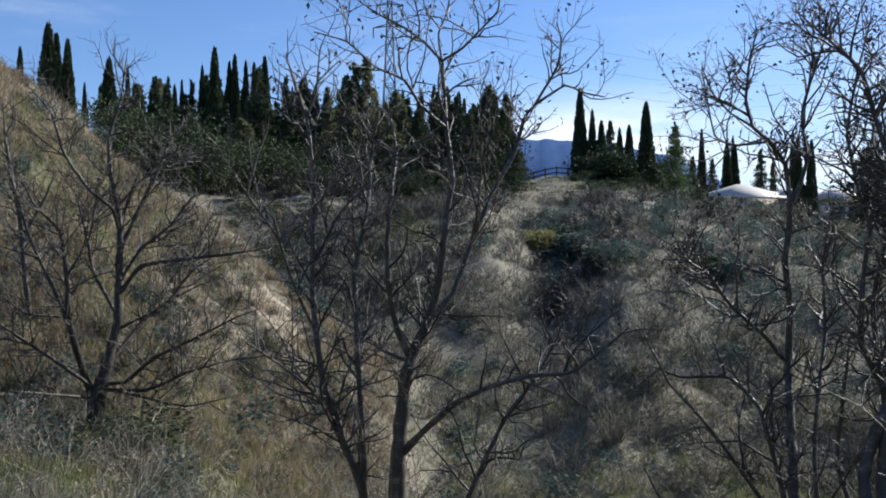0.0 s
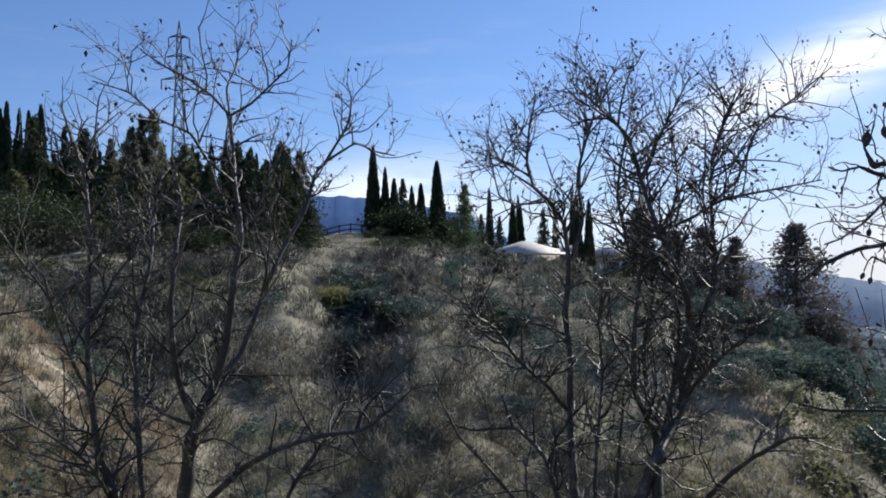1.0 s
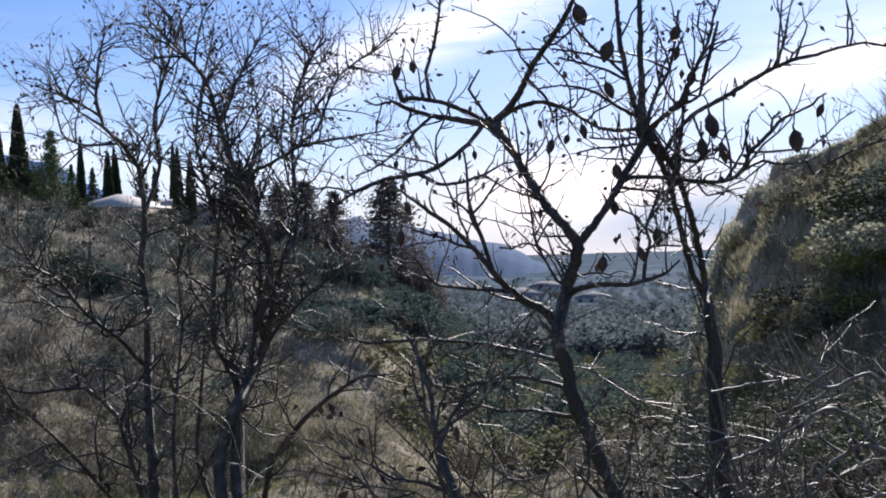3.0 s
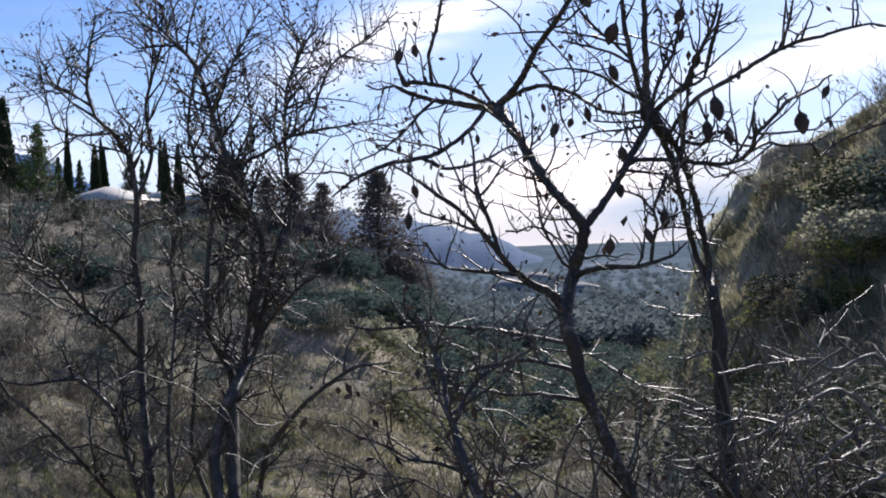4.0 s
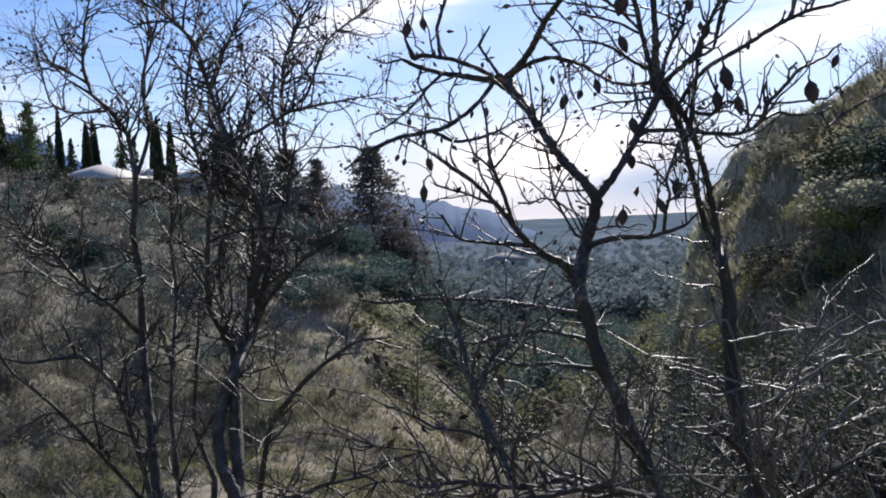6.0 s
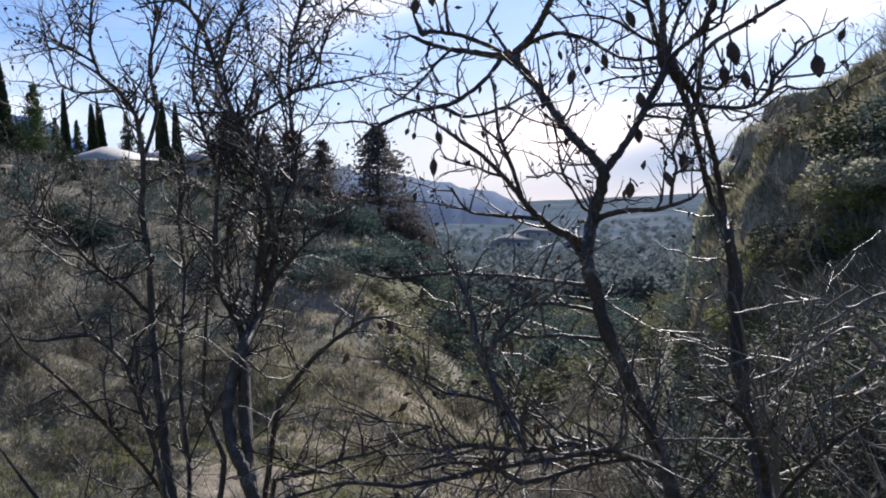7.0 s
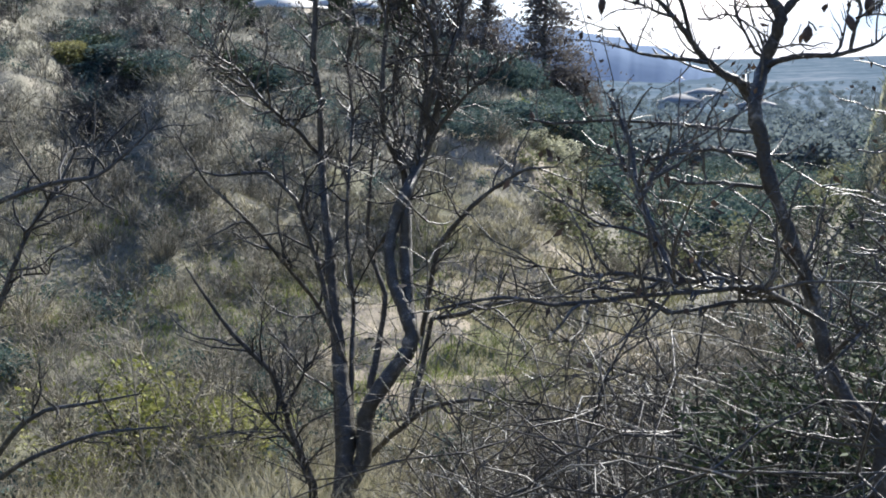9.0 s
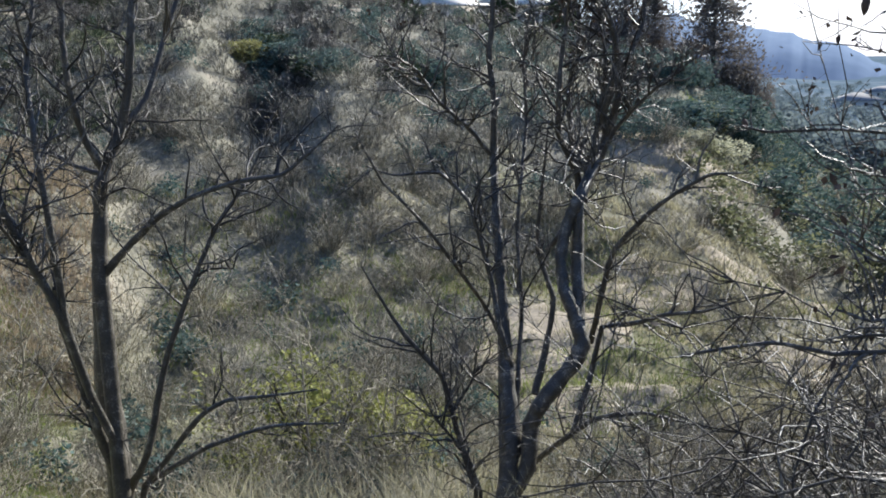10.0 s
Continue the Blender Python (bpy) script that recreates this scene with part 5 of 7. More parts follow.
TWIGGY = ((12.0, 0.22, 0.90, 0.0080, 7), (12.0, 0.07, 0.36, 0.0046, 4), (12.0, 0.02, 0.09, 0.0034, 2))
DENSE = ((16.0, 0.25, 1.10, 0.0098, 7), (12.0, 0.08, 0.42, 0.0060, 5), (11.0, 0.02, 0.10, 0.0042, 2))
COARSE = ((7.0, 0.4, 1.5, 0.0095, 7), (6.5, 0.15, 0.55, 0.0050, 5), (3.0, 0.05, 0.2, 0.0036, 2))
SPREADING = ((11.0, 0.3, 1.3, 0.0085, 7), (11.0, 0.12, 0.5, 0.0048, 5), (6.0, 0.04, 0.18, 0.0036, 2))
CLOSE = ((15.0, 0.06, 0.38, 0.0034, 7), (20.0, 0.02, 0.12, 0.0023, 4), (26.0, 0.006, 0.022, 0.0018, 2))

bare_tree("bare_tree", "leafless almond tree with several dark upright stems on the slope", centre_tree, 11, TWIGGY, BARK_GREY, leaves=420, leaf_size=0.035, top_only=2.2, clean=0.15, spurs=(14, 0.03, 0.10, 0.006, 3))
bare_tree("bare_tree", "leafless almond tree with a forked leaning trunk and withered leaves", forked_tree, 12, DENSE, BARK_GREY, leaves=2400, leaf_size=0.038, top_only=1.4, clean=0.95, spurs=(18, 0.03, 0.10, 0.006, 3))
bare_tree("bare_tree", "spreading leafless tree with low limbs on the grassy terrace", [[(x, y, z, r * 0.72) for x, y, z, r in limb] for limb in left_tree], 14, SPREADING)
bare_tree("bare_tree", "thin leafless tree on the dry slope", thin_tree, 15, COARSE)
bare_tree("sapling", "pale leaning sapling among the dry stems", sapling, 16, TWIGGY, BARK_PALE)


def bare_shrub(az, d, height, seed):
    """A small leafless tree with a handful of stems from one foot."""
    rng = np.random.default_rng(seed)
    foot, limbs = at(az, d, -0.05), []
    for _ in range(rng.integers(4, 7)):
        a, lean = rng.uniform(0, 6.3), rng.uniform(0.15, 0.55)
        v, p, line = unit(np.array([math.cos(a) * lean, math.sin(a) * lean, 1.0])), foot.copy(), []
        r = rng.uniform(0.010, 0.020) * height / 1.6
        for k in range(5):
            line.append((*p, max(r * (1 - k * 0.19), 0.003)))
            v = unit(v + rng.normal(size=3) * 0.16)
            p = p + v * height / 4.2
        limbs.append(line)
    bare_tree("bare_shrub", "small leafless shrub with dark upright stems in the gully", limbs, seed, TWIGGY, category="shrub", bark=DEAD, twig=DEAD)


for k, (az, d, height) in enumerate(((4.0, 9.5, 1.7), (8.5, 8.8, 1.9), (11.0, 10.5, 2.0), (13.5, 8.6, 1.6), (16.0, 10.8, 1.9), (-8.0, 10.5, 1.5), (-3.0, 12.5, 1.8))):
    bare_shrub(az, d, height, 200 + k)
bare_tree("dead_shrub", "dead shrub with pale bare twigs leaning over the bank foot", dead_shrub, 18, ((9.0, 0.05, 0.3, 0.0038, 6), (9.0, 0.03, 0.1, 0.0025, 3)), CANE, category="shrub", gnarl=0.3, twig=CANE)
bare_tree("dead_stump", "cut grey stump with pale broken twigs below the almond tree", dead_stump, 19, ((9.0, 0.05, 0.3, 0.0038, 6), (9.0, 0.03, 0.1, 0.0025, 3)), CANE, category="stump", gnarl=0.3, twig=CANE)
almond_tree = bare_tree("almond_tree", "old two-stemmed almond tree with lichen-grey limbs and dried almonds", near_tree, 13, CLOSE, BARK_PALE, leaves=600, leaf_size=0.020, sides=12, gnarl=0.12, rise=0.2, twig=BARK_GREY, spurs=(38, 0.010, 0.045, 0.0034, 3))
ALMONDS = [almond_mesh(s) for s in (1, 2, 3)]
rng = np.random.default_rng(5)
twig_points = NODES[almond_tree.name]
for k, (x, y, z, size) in enumerate(almond_places):
    nut = new("almond", ALMONDS[k % 3])
    nut.parent = almond_tree
    nut.location = Vector((x, y, z)) - almond_tree.location
    nut.rotation_euler = (rng.uniform(-0.4, 0.4), rng.uniform(-0.4, 0.4), rng.uniform(0, 6.3))
    nut.scale = (size,) * 3
    top = np.array([x, y, z + 0.2 * size])
    near = twig_points[np.argmin(np.linalg.norm(twig_points - top - np.array([0, 0, 0.02]), axis=1))]
    if np.linalg.norm(near - top) > 0.06:
        top = near - np.array([0.004, 0.0, 0.03])
        nut.location = Vector(top - np.array([0, 0, 0.2 * size])) - almond_tree.location
    bend = (near + top) / 2 + np.array([0, 0, 0.15 * np.linalg.norm(near - top)])
    v, q = tubes(np.array([[near, bend, top]]), np.array([[0.0022, 0.0018, 0.0015]]), 5)
    part("fruit_stalk", fast_mesh("fruit_stalk", v - np.array(almond_tree.location), [q], TWIG, True), almond_tree)


# ---- evergreen trees ----
def cypress_meshes(seed):
    """A column cypress of unit height and unit greatest width: crown and trunk."""
    rng = np.random.default_rng(seed)
    n = 2600
    t = rng.uniform(0.03, 1.0, n) ** 0.9
    a = rng.uniform(0, 2 * np.pi, n)
    prof = lambda t: 0.5 * np.minimum(1, (t / 0.16) ** 0.6) * np.maximum(1 - t, 0) ** 0.62 * (1 - 0.15 * t) * 1.12
    lump = 1 + 0.22 * value_noise(a * 1.6 + seed * 5, t * 9, seed) + 0.25 * value_noise(a * 3 + seed, t * 22, seed + 3)
    r = prof(t) * lump * rng.uniform(0.72, 1.0, n)
    c = np.stack([r * np.cos(a), r * np.sin(a), t * 0.985], -1)
    aims = unit(np.stack([np.cos(a) * 0.5, np.sin(a) * 0.5, np.full(n, 1.1 / 6)], -1) * np.array([1, 1, 1.0]) + rng.normal(size=(n, 3)) * np.array([0.25, 0.25, 0.05]))
    aims[:, 2] = np.abs(aims[:, 2]) * 0.6 + 0.05
    v, q = flakes(c, aims, rng.uniform(0.10, 0.20, n) * (1 - 0.5 * t), rng.uniform(0.05, 0.10, n) * (1 - 0.4 * t), rng)
    heap = Heap().add(v, q)
    rings, sides = 26, 12
    tt, aa = np.meshgrid(np.linspace(0.02, 0.97, rings), np.arange(sides) * 2 * np.pi / sides, indexing="ij")
    rr = prof(tt) * 0.78 * (1 + 0.3 * value_noise(aa * 2, tt * 12, seed + 7))
    idx = np.arange(rings * sides).reshape(rings, sides)
    nxt = np.roll(idx, -1, axis=1)
    heap.add(np.stack([rr * np.cos(aa), rr * np.sin(aa), tt], -1).reshape(-1, 3), np.stack([idx[:-1], nxt[:-1], nxt[1:], idx[1:]], -1).reshape(-1, 4))
    tv, tq = tubes(np.array([[(0, 0, -0.05), (0, 0, 0.05), (0, 0, 0.2)]]), np.array([[0.13, 0.10, 0.08]]), 8)
    return heap.mesh("cypress_crown", LEAF_DARK), fast_mesh("cypress_trunk", tv, [tq], BARK, True)


CYPRESSES = [cypress_meshes(s) for s in (21, 22, 23, 24)]


def cypress(az, d, top, width, k=0, lean=0.0):
    p = at(az, d, -0.15)
    root = tagged(new("cypress"), "tall narrow dark green cypress on the plateau", "tree", "cypresses on the skyline")
    crown, trunk = CYPRESSES[k % 4]
    for name, me in (("crown", crown), ("trunk", trunk)):
        part(name, me, root)
    root.matrix_world = Matrix.LocRotScale(p, Euler((0, radians(lean), k * 1.3)), (width, width, top - p[2]))
    return root


def conifer_meshes(seed, tiers=15, droop=0.12, per=52, loose=1.0):
    """A pine or cedar of unit height and unit greatest width, with whorled boughs."""
    rng = np.random.default_rng(seed)
    heap, wood = Heap(), Heap()
    wood.add(*tubes(np.array([[(0, 0, -0.03), (0.01, 0, 0.4), (0, 0.01, 0.8), (0, 0, 0.97)]]), np.array([[0.030, 0.02, 0.010, 0.003]]), 7))
    for i in range(tiers):
        t = 0.10 + 0.88 * (i / (tiers - 1)) ** 0.95
        reach = 0.5 * (1 - t) ** 0.85 + 0.012
        for a in rng.uniform(0, 2 * np.pi) + np.arange(7) * 2 * np.pi / 7 + rng.normal(size=7) * 0.25:
            length, level = reach * rng.uniform(0.35, 1.4), t + rng.uniform(-0.035, 0.035)
            s = np.linspace(0, 1, 5)
            line = np.stack([np.cos(a) * length * s, np.sin(a) * length * s, level + 0.10 * s * (1 - t) - droop * s * s * (1 - t)], -1)
            wood.add(*tubes(line[None], np.linspace(0.006, 0.0015, 5)[None], 3))
            k = rng.uniform(0.15, 1.0, per)
            c = np.stack([np.interp(k, s, line[:, j]) for j in range(3)], -1) + rng.normal(size=(per, 3)) * np.array([0.035, 0.035, 0.015]) * loose * (0.4 + length * 2)
            aims = unit(np.array([np.cos(a), np.sin(a), 0.25]) + rng.normal(size=(per, 3)) * 0.6)
            heap.add(*flakes(c, aims, rng.uniform(0.025, 0.06, per), rng.uniform(0.012, 0.026, per), rng))
    return heap, wood


def conifer_pair(seed, mat, **k):
    heap, wood = conifer_meshes(seed, **k)
    return heap.mesh("conifer_crown", mat), wood.mesh("conifer_wood", BARK, True)


CONIFERS = {
    "dark": [conifer_pair(s, LEAF_DARK) for s in (31, 32)],
    "green": [conifer_pair(33, LEAF_PINE, droop=0.03, loose=1.5)],
    "olive": [conifer_pair(s, LEAF_OLIVE, droop=0.16) for s in (34, 35)],
}
CONIFER_LABEL = {"dark": "dark conifer with a ragged crown in the grove", "green": "bright green young pine with open boughs", "olive": "olive-green cedar with drooping boughs", "brown": "brownish broad ragged pine at the edge of the plateau", "brown_bush": "low rounded brown shrub at the edge of the plateau"}


def conifer(az, d, top, width, look_of="dark", k=0):
    p = at(az, d, -0.15)
    root = tagged(new("conifer"), CONIFER_LABEL[look_of], "tree")
    some = CONIFERS[look_of]
    crown, wood = some[k % len(some)]
    part("crown", crown, root)
    part("trunk", wood, root)
    root.matrix_world = Matrix.LocRotScale(p, Euler((0, 0, k * 2.1)), (width, width, top - p[2]))
    return root


def bush_heap(seed, n=1500, leaf=(0.05, 0.10), slim=0.5):
    """A rounded, lumpy bush of unit height and width."""
    rng = np.random.default_rng(seed)
    lumps = rng.uniform(-1, 1, (11, 3)) * np.array([0.30, 0.30, 0.27]) + np.array([0, 0, 0.50])
    size = rng.uniform(0.15, 0.27, 11)
    which = rng.integers(0, 11, n)
    dirs = unit(rng.normal(size=(n, 3)))
    c = lumps[which] + dirs * size[which, None] * rng.uniform(0.55, 1.05, n)[:, None] ** 0.5
    c[:, 2] = np.maximum(c[:, 2], 0.02)
    aims = unit(dirs + rng.normal(size=(n, 3)) * 0.7)
    return Heap().add(*flakes(c, aims, rng.uniform(*leaf, n), rng.uniform(0.8, 1.2, n) * slim * leaf[1], rng))


def bush_wood(seed, stems=9):
    rng = np.random.default_rng(seed)
    paths = []
    for _ in range(stems):
        a, r = rng.uniform(0, 6.3), rng.uniform(0.1, 0.36)
        tip = np.array([r * math.cos(a), r * math.sin(a), rng.uniform(0.4, 0.75)])
        mid = tip * np.array([0.35, 0.35, 0.5]) + rng.normal(size=3) * 0.03
        paths.append([(0.02 * math.cos(a), 0.02 * math.sin(a), -0.08), mid * 0.5, mid, tip])
    return tubes(np.array(paths), np.tile([0.020, 0.015, 0.010, 0.004], (stems, 1)), 5)


CONIFERS["brown"] = [conifer_pair(s, LEAF_BROWN, tiers=11, droop=0.05, per=70, loose=2.2) for s in (36, 37)]
CONIFERS["brown_bush"] = [(bush_heap(s, 6000, (0.016, 0.040)).mesh("conifer_crown", LEAF_BROWN), Heap().add(*bush_wood(s)).mesh("conifer_wood", BARK, True)) for s in (36, 38)]


# ---- the skyline ----
cypress(-24.58, 38.0, 9.12, 0.51, 0)
cypress(-23.11, 40.0, 10.53, 1.13, 1)
cypress(-22.70, 41.0, 10.41, 0.80, 2)
cypress(-22.10, 40.0, 10.00, 0.78, 3)
cypress(-21.19, 45.0, 9.11, 0.41, 4)
cypress(-19.87, 42.0, 9.71, 1.00, 5)
cypress(-18.84, 43.0, 9.68, 0.45, 6)
cypress(-15.78, 50.0, 10.39, 0.46, 7)
cypress(-15.26, 50.0, 10.18, 0.37, 8)
cypress(-14.60, 46.0, 10.36, 0.62, 9)
cypress(-13.88, 45.0, 11.11, 0.94, 10)
cypress(-13.02, 46.0, 10.67, 0.68, 11)
cypress(-12.69, 46.0, 10.98, 0.76, 12)
cypress(-12.05, 47.0, 10.87, 0.69, 13)
cypress(-11.55, 47.0, 10.86, 0.69, 14)
cypress(-10.91, 47.0, 11.17, 0.92, 15)
cypress(8.41, 60.0, 11.84, 1.06, 16)
cypress(9.16, 60.0, 10.48, 0.77, 17)
cypress(9.71, 60.0, 9.81, 0.88, 18)
cypress(11.37, 62.0, 9.74, 0.91, 19)
cypress(12.37, 60.0, 10.89, 1.17, 20)
cypress(10.80, 63.0, 9.66, 0.77, 21)
cypress(15.61, 64.0, 9.56, 0.70, 22)
cypress(17.06, 74.0, 9.74, 1.09, 23)
cypress(17.51, 75.0, 9.61, 1.01, 24)
cypress(20.99, 62.0, 8.68, 0.83, 25)
cypress(21.71, 62.0, 8.39, 0.83, 26)
cypress(25.22, 58.0, 7.24, 1.03, 27)
cypress(24.50, 58.0, 6.62, 0.85, 28)
cypress(-1.41, 55.0, 11.05, 0.67, 29)
cypress(1.29, 55.0, 10.51, 0.67, 30)
cypress(20.70, 75.0, 10.55, 0.78, 31)
cypress(17.40, 76.0, 10.40, 0.70, 32)
conifer(-16.55, 48.0, 10.01, 1.06, "dark", 0)
conifer(-18.08, 48.0, 9.30, 1.00, "dark", 1)
conifer(-17.13, 47.0, 8.77, 1.15, "dark", 2)
conifer(-9.65, 46.0, 9.89, 1.69, "dark", 3)
conifer(-8.83, 46.0, 9.13, 1.97, "dark", 4)
conifer(-7.12, 47.0, 9.64, 2.01, "olive", 5)
conifer(-6.01, 45.0, 9.84, 2.48, "olive", 6)
conifer(-4.76, 45.0, 10.73, 2.75, "olive", 7)
conifer(-3.30, 46.0, 8.65, 2.53, "dark", 8)
conifer(-2.25, 47.0, 9.10, 2.59, "dark", 9)
conifer(-0.50, 46.0, 9.22, 2.81, "dark", 10)
conifer(0.55, 45.0, 8.51, 2.48, "dark", 11)
conifer(2.79, 46.0, 9.52, 3.09, "dark", 12)
conifer(1.95, 45.0, 8.50, 2.48, "dark", 13)
conifer(3.70, 46.0, 8.37, 2.25, "dark", 14)
conifer(-13.22, 44.0, 8.17, 2.15, "dark", 15)
conifer(-15.19, 44.0, 7.85, 2.15, "dark", 16)
conifer(-11.55, 44.0, 8.21, 2.15, "dark", 17)
conifer(-8.15, 44.0, 8.02, 2.42, "dark", 18)
conifer(14.10, 58.0, 8.97, 2.48, "green", 19)
conifer(10.25, 64.0, 10.19, 1.96, "dark", 20)
conifer(16.22, 70.0, 8.02, 1.71, "dark", 21)
conifer(15.09, 66.0, 7.88, 1.61, "dark", 22)
conifer(18.93, 72.0, 8.73, 2.20, "dark", 23)
conifer(14.09, 64.0, 7.81, 1.17, "dark", 24)
conifer(19.65, 72.0, 8.22, 1.76, "dark", 25)
conifer(-18.37, 47.0, 9.45, 2.10, "dark", 26)
conifer(-17.51, 47.0, 9.22, 1.49, "dark", 27)
conifer(-17.32, 49.0, 10.15, 2.01, "dark", 28)
conifer(-16.62, 47.0, 9.45, 1.90, "dark", 29)
conifer(-15.61, 49.0, 9.36, 2.22, "dark", 30)
conifer(-15.19, 49.0, 10.04, 1.68, "dark", 31)
conifer(-14.34, 49.0, 10.36, 1.68, "dark", 32)
conifer(-13.61, 49.0, 10.13, 2.10, "dark", 33)
conifer(-12.85, 47.0, 8.80, 2.21, "dark", 34)
conifer(-12.18, 51.0, 9.68, 1.93, "dark", 35)
conifer(-11.58, 47.0, 9.23, 1.64, "dark", 36)
conifer(-10.84, 47.0, 9.30, 2.30, "dark", 37)
conifer(-10.09, 47.0, 8.19, 2.27, "dark", 38)
conifer(-9.38, 51.0, 9.81, 1.75, "dark", 39)
conifer(-8.52, 51.0, 9.59, 1.84, "dark", 40)
conifer(-7.77, 47.0, 8.95, 1.64, "dark", 41)
conifer(-7.25, 47.0, 9.18, 1.49, "olive", 42)
conifer(-6.53, 51.0, 9.19, 2.09, "dark", 43)
conifer(-5.73, 47.0, 8.49, 2.04, "olive", 44)
conifer(-5.14, 51.0, 9.64, 2.18, "olive", 45)
conifer(-4.24, 49.0, 9.79, 2.19, "olive", 46)
conifer(-3.68, 49.0, 8.93, 1.59, "dark", 47)
conifer(-2.91, 49.0, 8.78, 2.22, "dark", 48)
conifer(-2.18, 47.0, 8.72, 1.72, "dark", 49)
conifer(-1.37, 49.0, 9.81, 1.50, "dark", 50)
conifer(-0.57, 51.0, 10.43, 1.62, "dark", 51)
conifer(0.13, 47.0, 9.27, 1.72, "dark", 52)
conifer(0.87, 47.0, 9.27, 2.13, "dark", 53)
conifer(1.71, 51.0, 9.21, 2.21, "dark", 54)
conifer(2.06, 49.0, 8.58, 2.07, "dark", 55)
conifer(3.21, 49.0, 9.77, 1.62, "dark", 56)
conifer(3.87, 51.0, 9.97, 2.50, "dark", 57)
conifer(26.90, 44.0, 4.75, 3.00, "brown", 58)
conifer(28.50, 44.0, 4.85, 3.60, "brown", 59)
conifer(30.20, 43.5, 4.35, 2.80, "brown", 60)
conifer(33.60, 42.0, 4.60, 4.60, "brown", 61)
conifer(27.60, 43.0, 3.30, 3.20, "brown_bush", 62)
conifer(29.50, 43.0, 2.90, 3.00, "brown_bush", 63)
conifer(31.60, 42.0, 1.90, 2.60, "brown_bush", 64)
conifer(34.30, 42.0, 1.75, 3.20, "brown_bush", 76)
conifer(35.70, 42.0, 1.70, 2.40, "brown_bush", 77)
conifer(24.60, 46.0, 6.10, 3.00, "dark", 78)
conifer(-11.31, 44.0, 9.84, 2.96, "dark", 65)
conifer(-8.59, 44.0, 9.46, 2.96, "dark", 66)
conifer(-5.40, 45.0, 10.39, 2.75, "dark", 67)
conifer(-2.87, 45.0, 9.13, 3.03, "olive", 68)
conifer(0.12, 45.0, 8.44, 3.03, "dark", 69)
conifer(2.84, 45.0, 8.20, 3.03, "dark", 70)
conifer(4.38, 44.0, 6.85, 2.15, "dark", 71)
conifer(-15.52, 42.0, 7.19, 3.08, "dark", 72)
conifer(-17.77, 42.0, 6.88, 2.83, "dark", 73)
conifer(-12.22, 42.0, 7.27, 3.08, "olive", 74)
conifer(-9.18, 43.0, 7.72, 3.16, "dark", 75)
conifer(-1.55, 43.0, 7.93, 3.16, "dark", 76)
conifer(1.60, 43.0, 7.80, 3.16, "dark", 77)
conifer(-5.73, 44.0, 8.18, 3.23, "olive", 78)
conifer(-13.88, 41.0, 6.85, 2.51, "dark", 79)
conifer(-7.46, 42.0, 7.35, 2.57, "dark", 80)
conifer(-3.30, 42.0, 7.39, 2.83, "olive", 81)
conifer(-19.34, 42.0, 6.59, 2.31, "dark", 82)
grove = random.Random(7)
for k in range(34):
    conifer(-20.2 + k * 0.73 + grove.uniform(-0.25, 0.25), grove.uniform(50, 56), grove.uniform(8.7, 10.6), grove.uniform(1.5, 2.6), "olive" if grove.random() < 0.3 else "dark", 83 + k)
for k in range(12):
    cypress(-16.5 + k * 1.7 + grove.uniform(-0.5, 0.5), grove.uniform(48, 54), grove.uniform(9.6, 10.9), grove.uniform(0.5, 0.8), 33 + k)


# ---- houses, pylon, fence ----
def box(lo, hi):
    (a, b, c), (d, e, f) = lo, hi
    v = [(a, b, c), (d, b, c), (d, e, c), (a, e, c), (a, b, f), (d, b, f), (d, e, f), (a, e, f)]
    return v, [(0, 3, 2, 1), (4, 5, 6, 7), (0, 1, 5, 4), (1, 2, 6, 5), (2, 3, 7, 6), (3, 0, 4, 7)]


def block(name, lo, hi, mat, parent, label=""):
    v, f = box(lo, hi)
    return part(name, fast_mesh(name, v, [f], mat), parent, label)


def hip_roof(length, depth, rise, over, z):
    """A hipped roof sheet with a thickness, its eaves at height z."""
    a, b = length / 2 + over, depth / 2 + over
    r = max(a - b * 1.2, 0.3)
    v = [(-a, -b, z), (a, -b, z), (a, b, z), (-a, b, z), (-r, 0, z + rise), (r, 0, z + rise)]
    v += [(x, y, h - 0.12) for x, y, h in v]
    top = [(0, 1, 5, 4), (2, 3, 4, 5)]
    edge = [(0, 6, 7, 1), (1, 7, 8, 2), (2, 8, 9, 3), (3, 9, 6, 0), (6, 10, 11, 7), (8, 11, 10, 9)]
    return v, top + edge, [(1, 2, 5), (3, 0, 4), (7, 11, 8), (9, 10, 6)]


def house(az, d, eaves, length, depth, rise, turn, windows=3, label="low house with a white hipped sheet roof and pale walls", cover=None):
    p = at(az, d)
    root = tagged(new("house"), label, "house")
    h = eaves - p[2]
    block("wall", (-length / 2, -depth / 2, -1.0), (length / 2, depth / 2, h - 0.1), WALL, root)
    v, quads, tris = hip_roof(length, depth, rise, 0.45, h)
    part("roof", fast_mesh("roof", v, [quads, tris], cover or ROOF), root, "")
    for i in range(windows):
        x = (i + 0.5) / windows * length - length / 2
        w = block("window", (x - 0.5, -depth / 2 - 0.05, h - 1.7), (x + 0.5, -depth / 2 + 0.05, h - 0.6), WINDOW, root)
        block("window_frame", (x - 0.56, -depth / 2 - 0.08, h - 1.78), (x + 0.56, -depth / 2 - 0.051, h - 1.7), STONE, w)
    root.matrix_world = Matrix.LocRotScale(p, Euler((0, 0, radians(turn))), None)


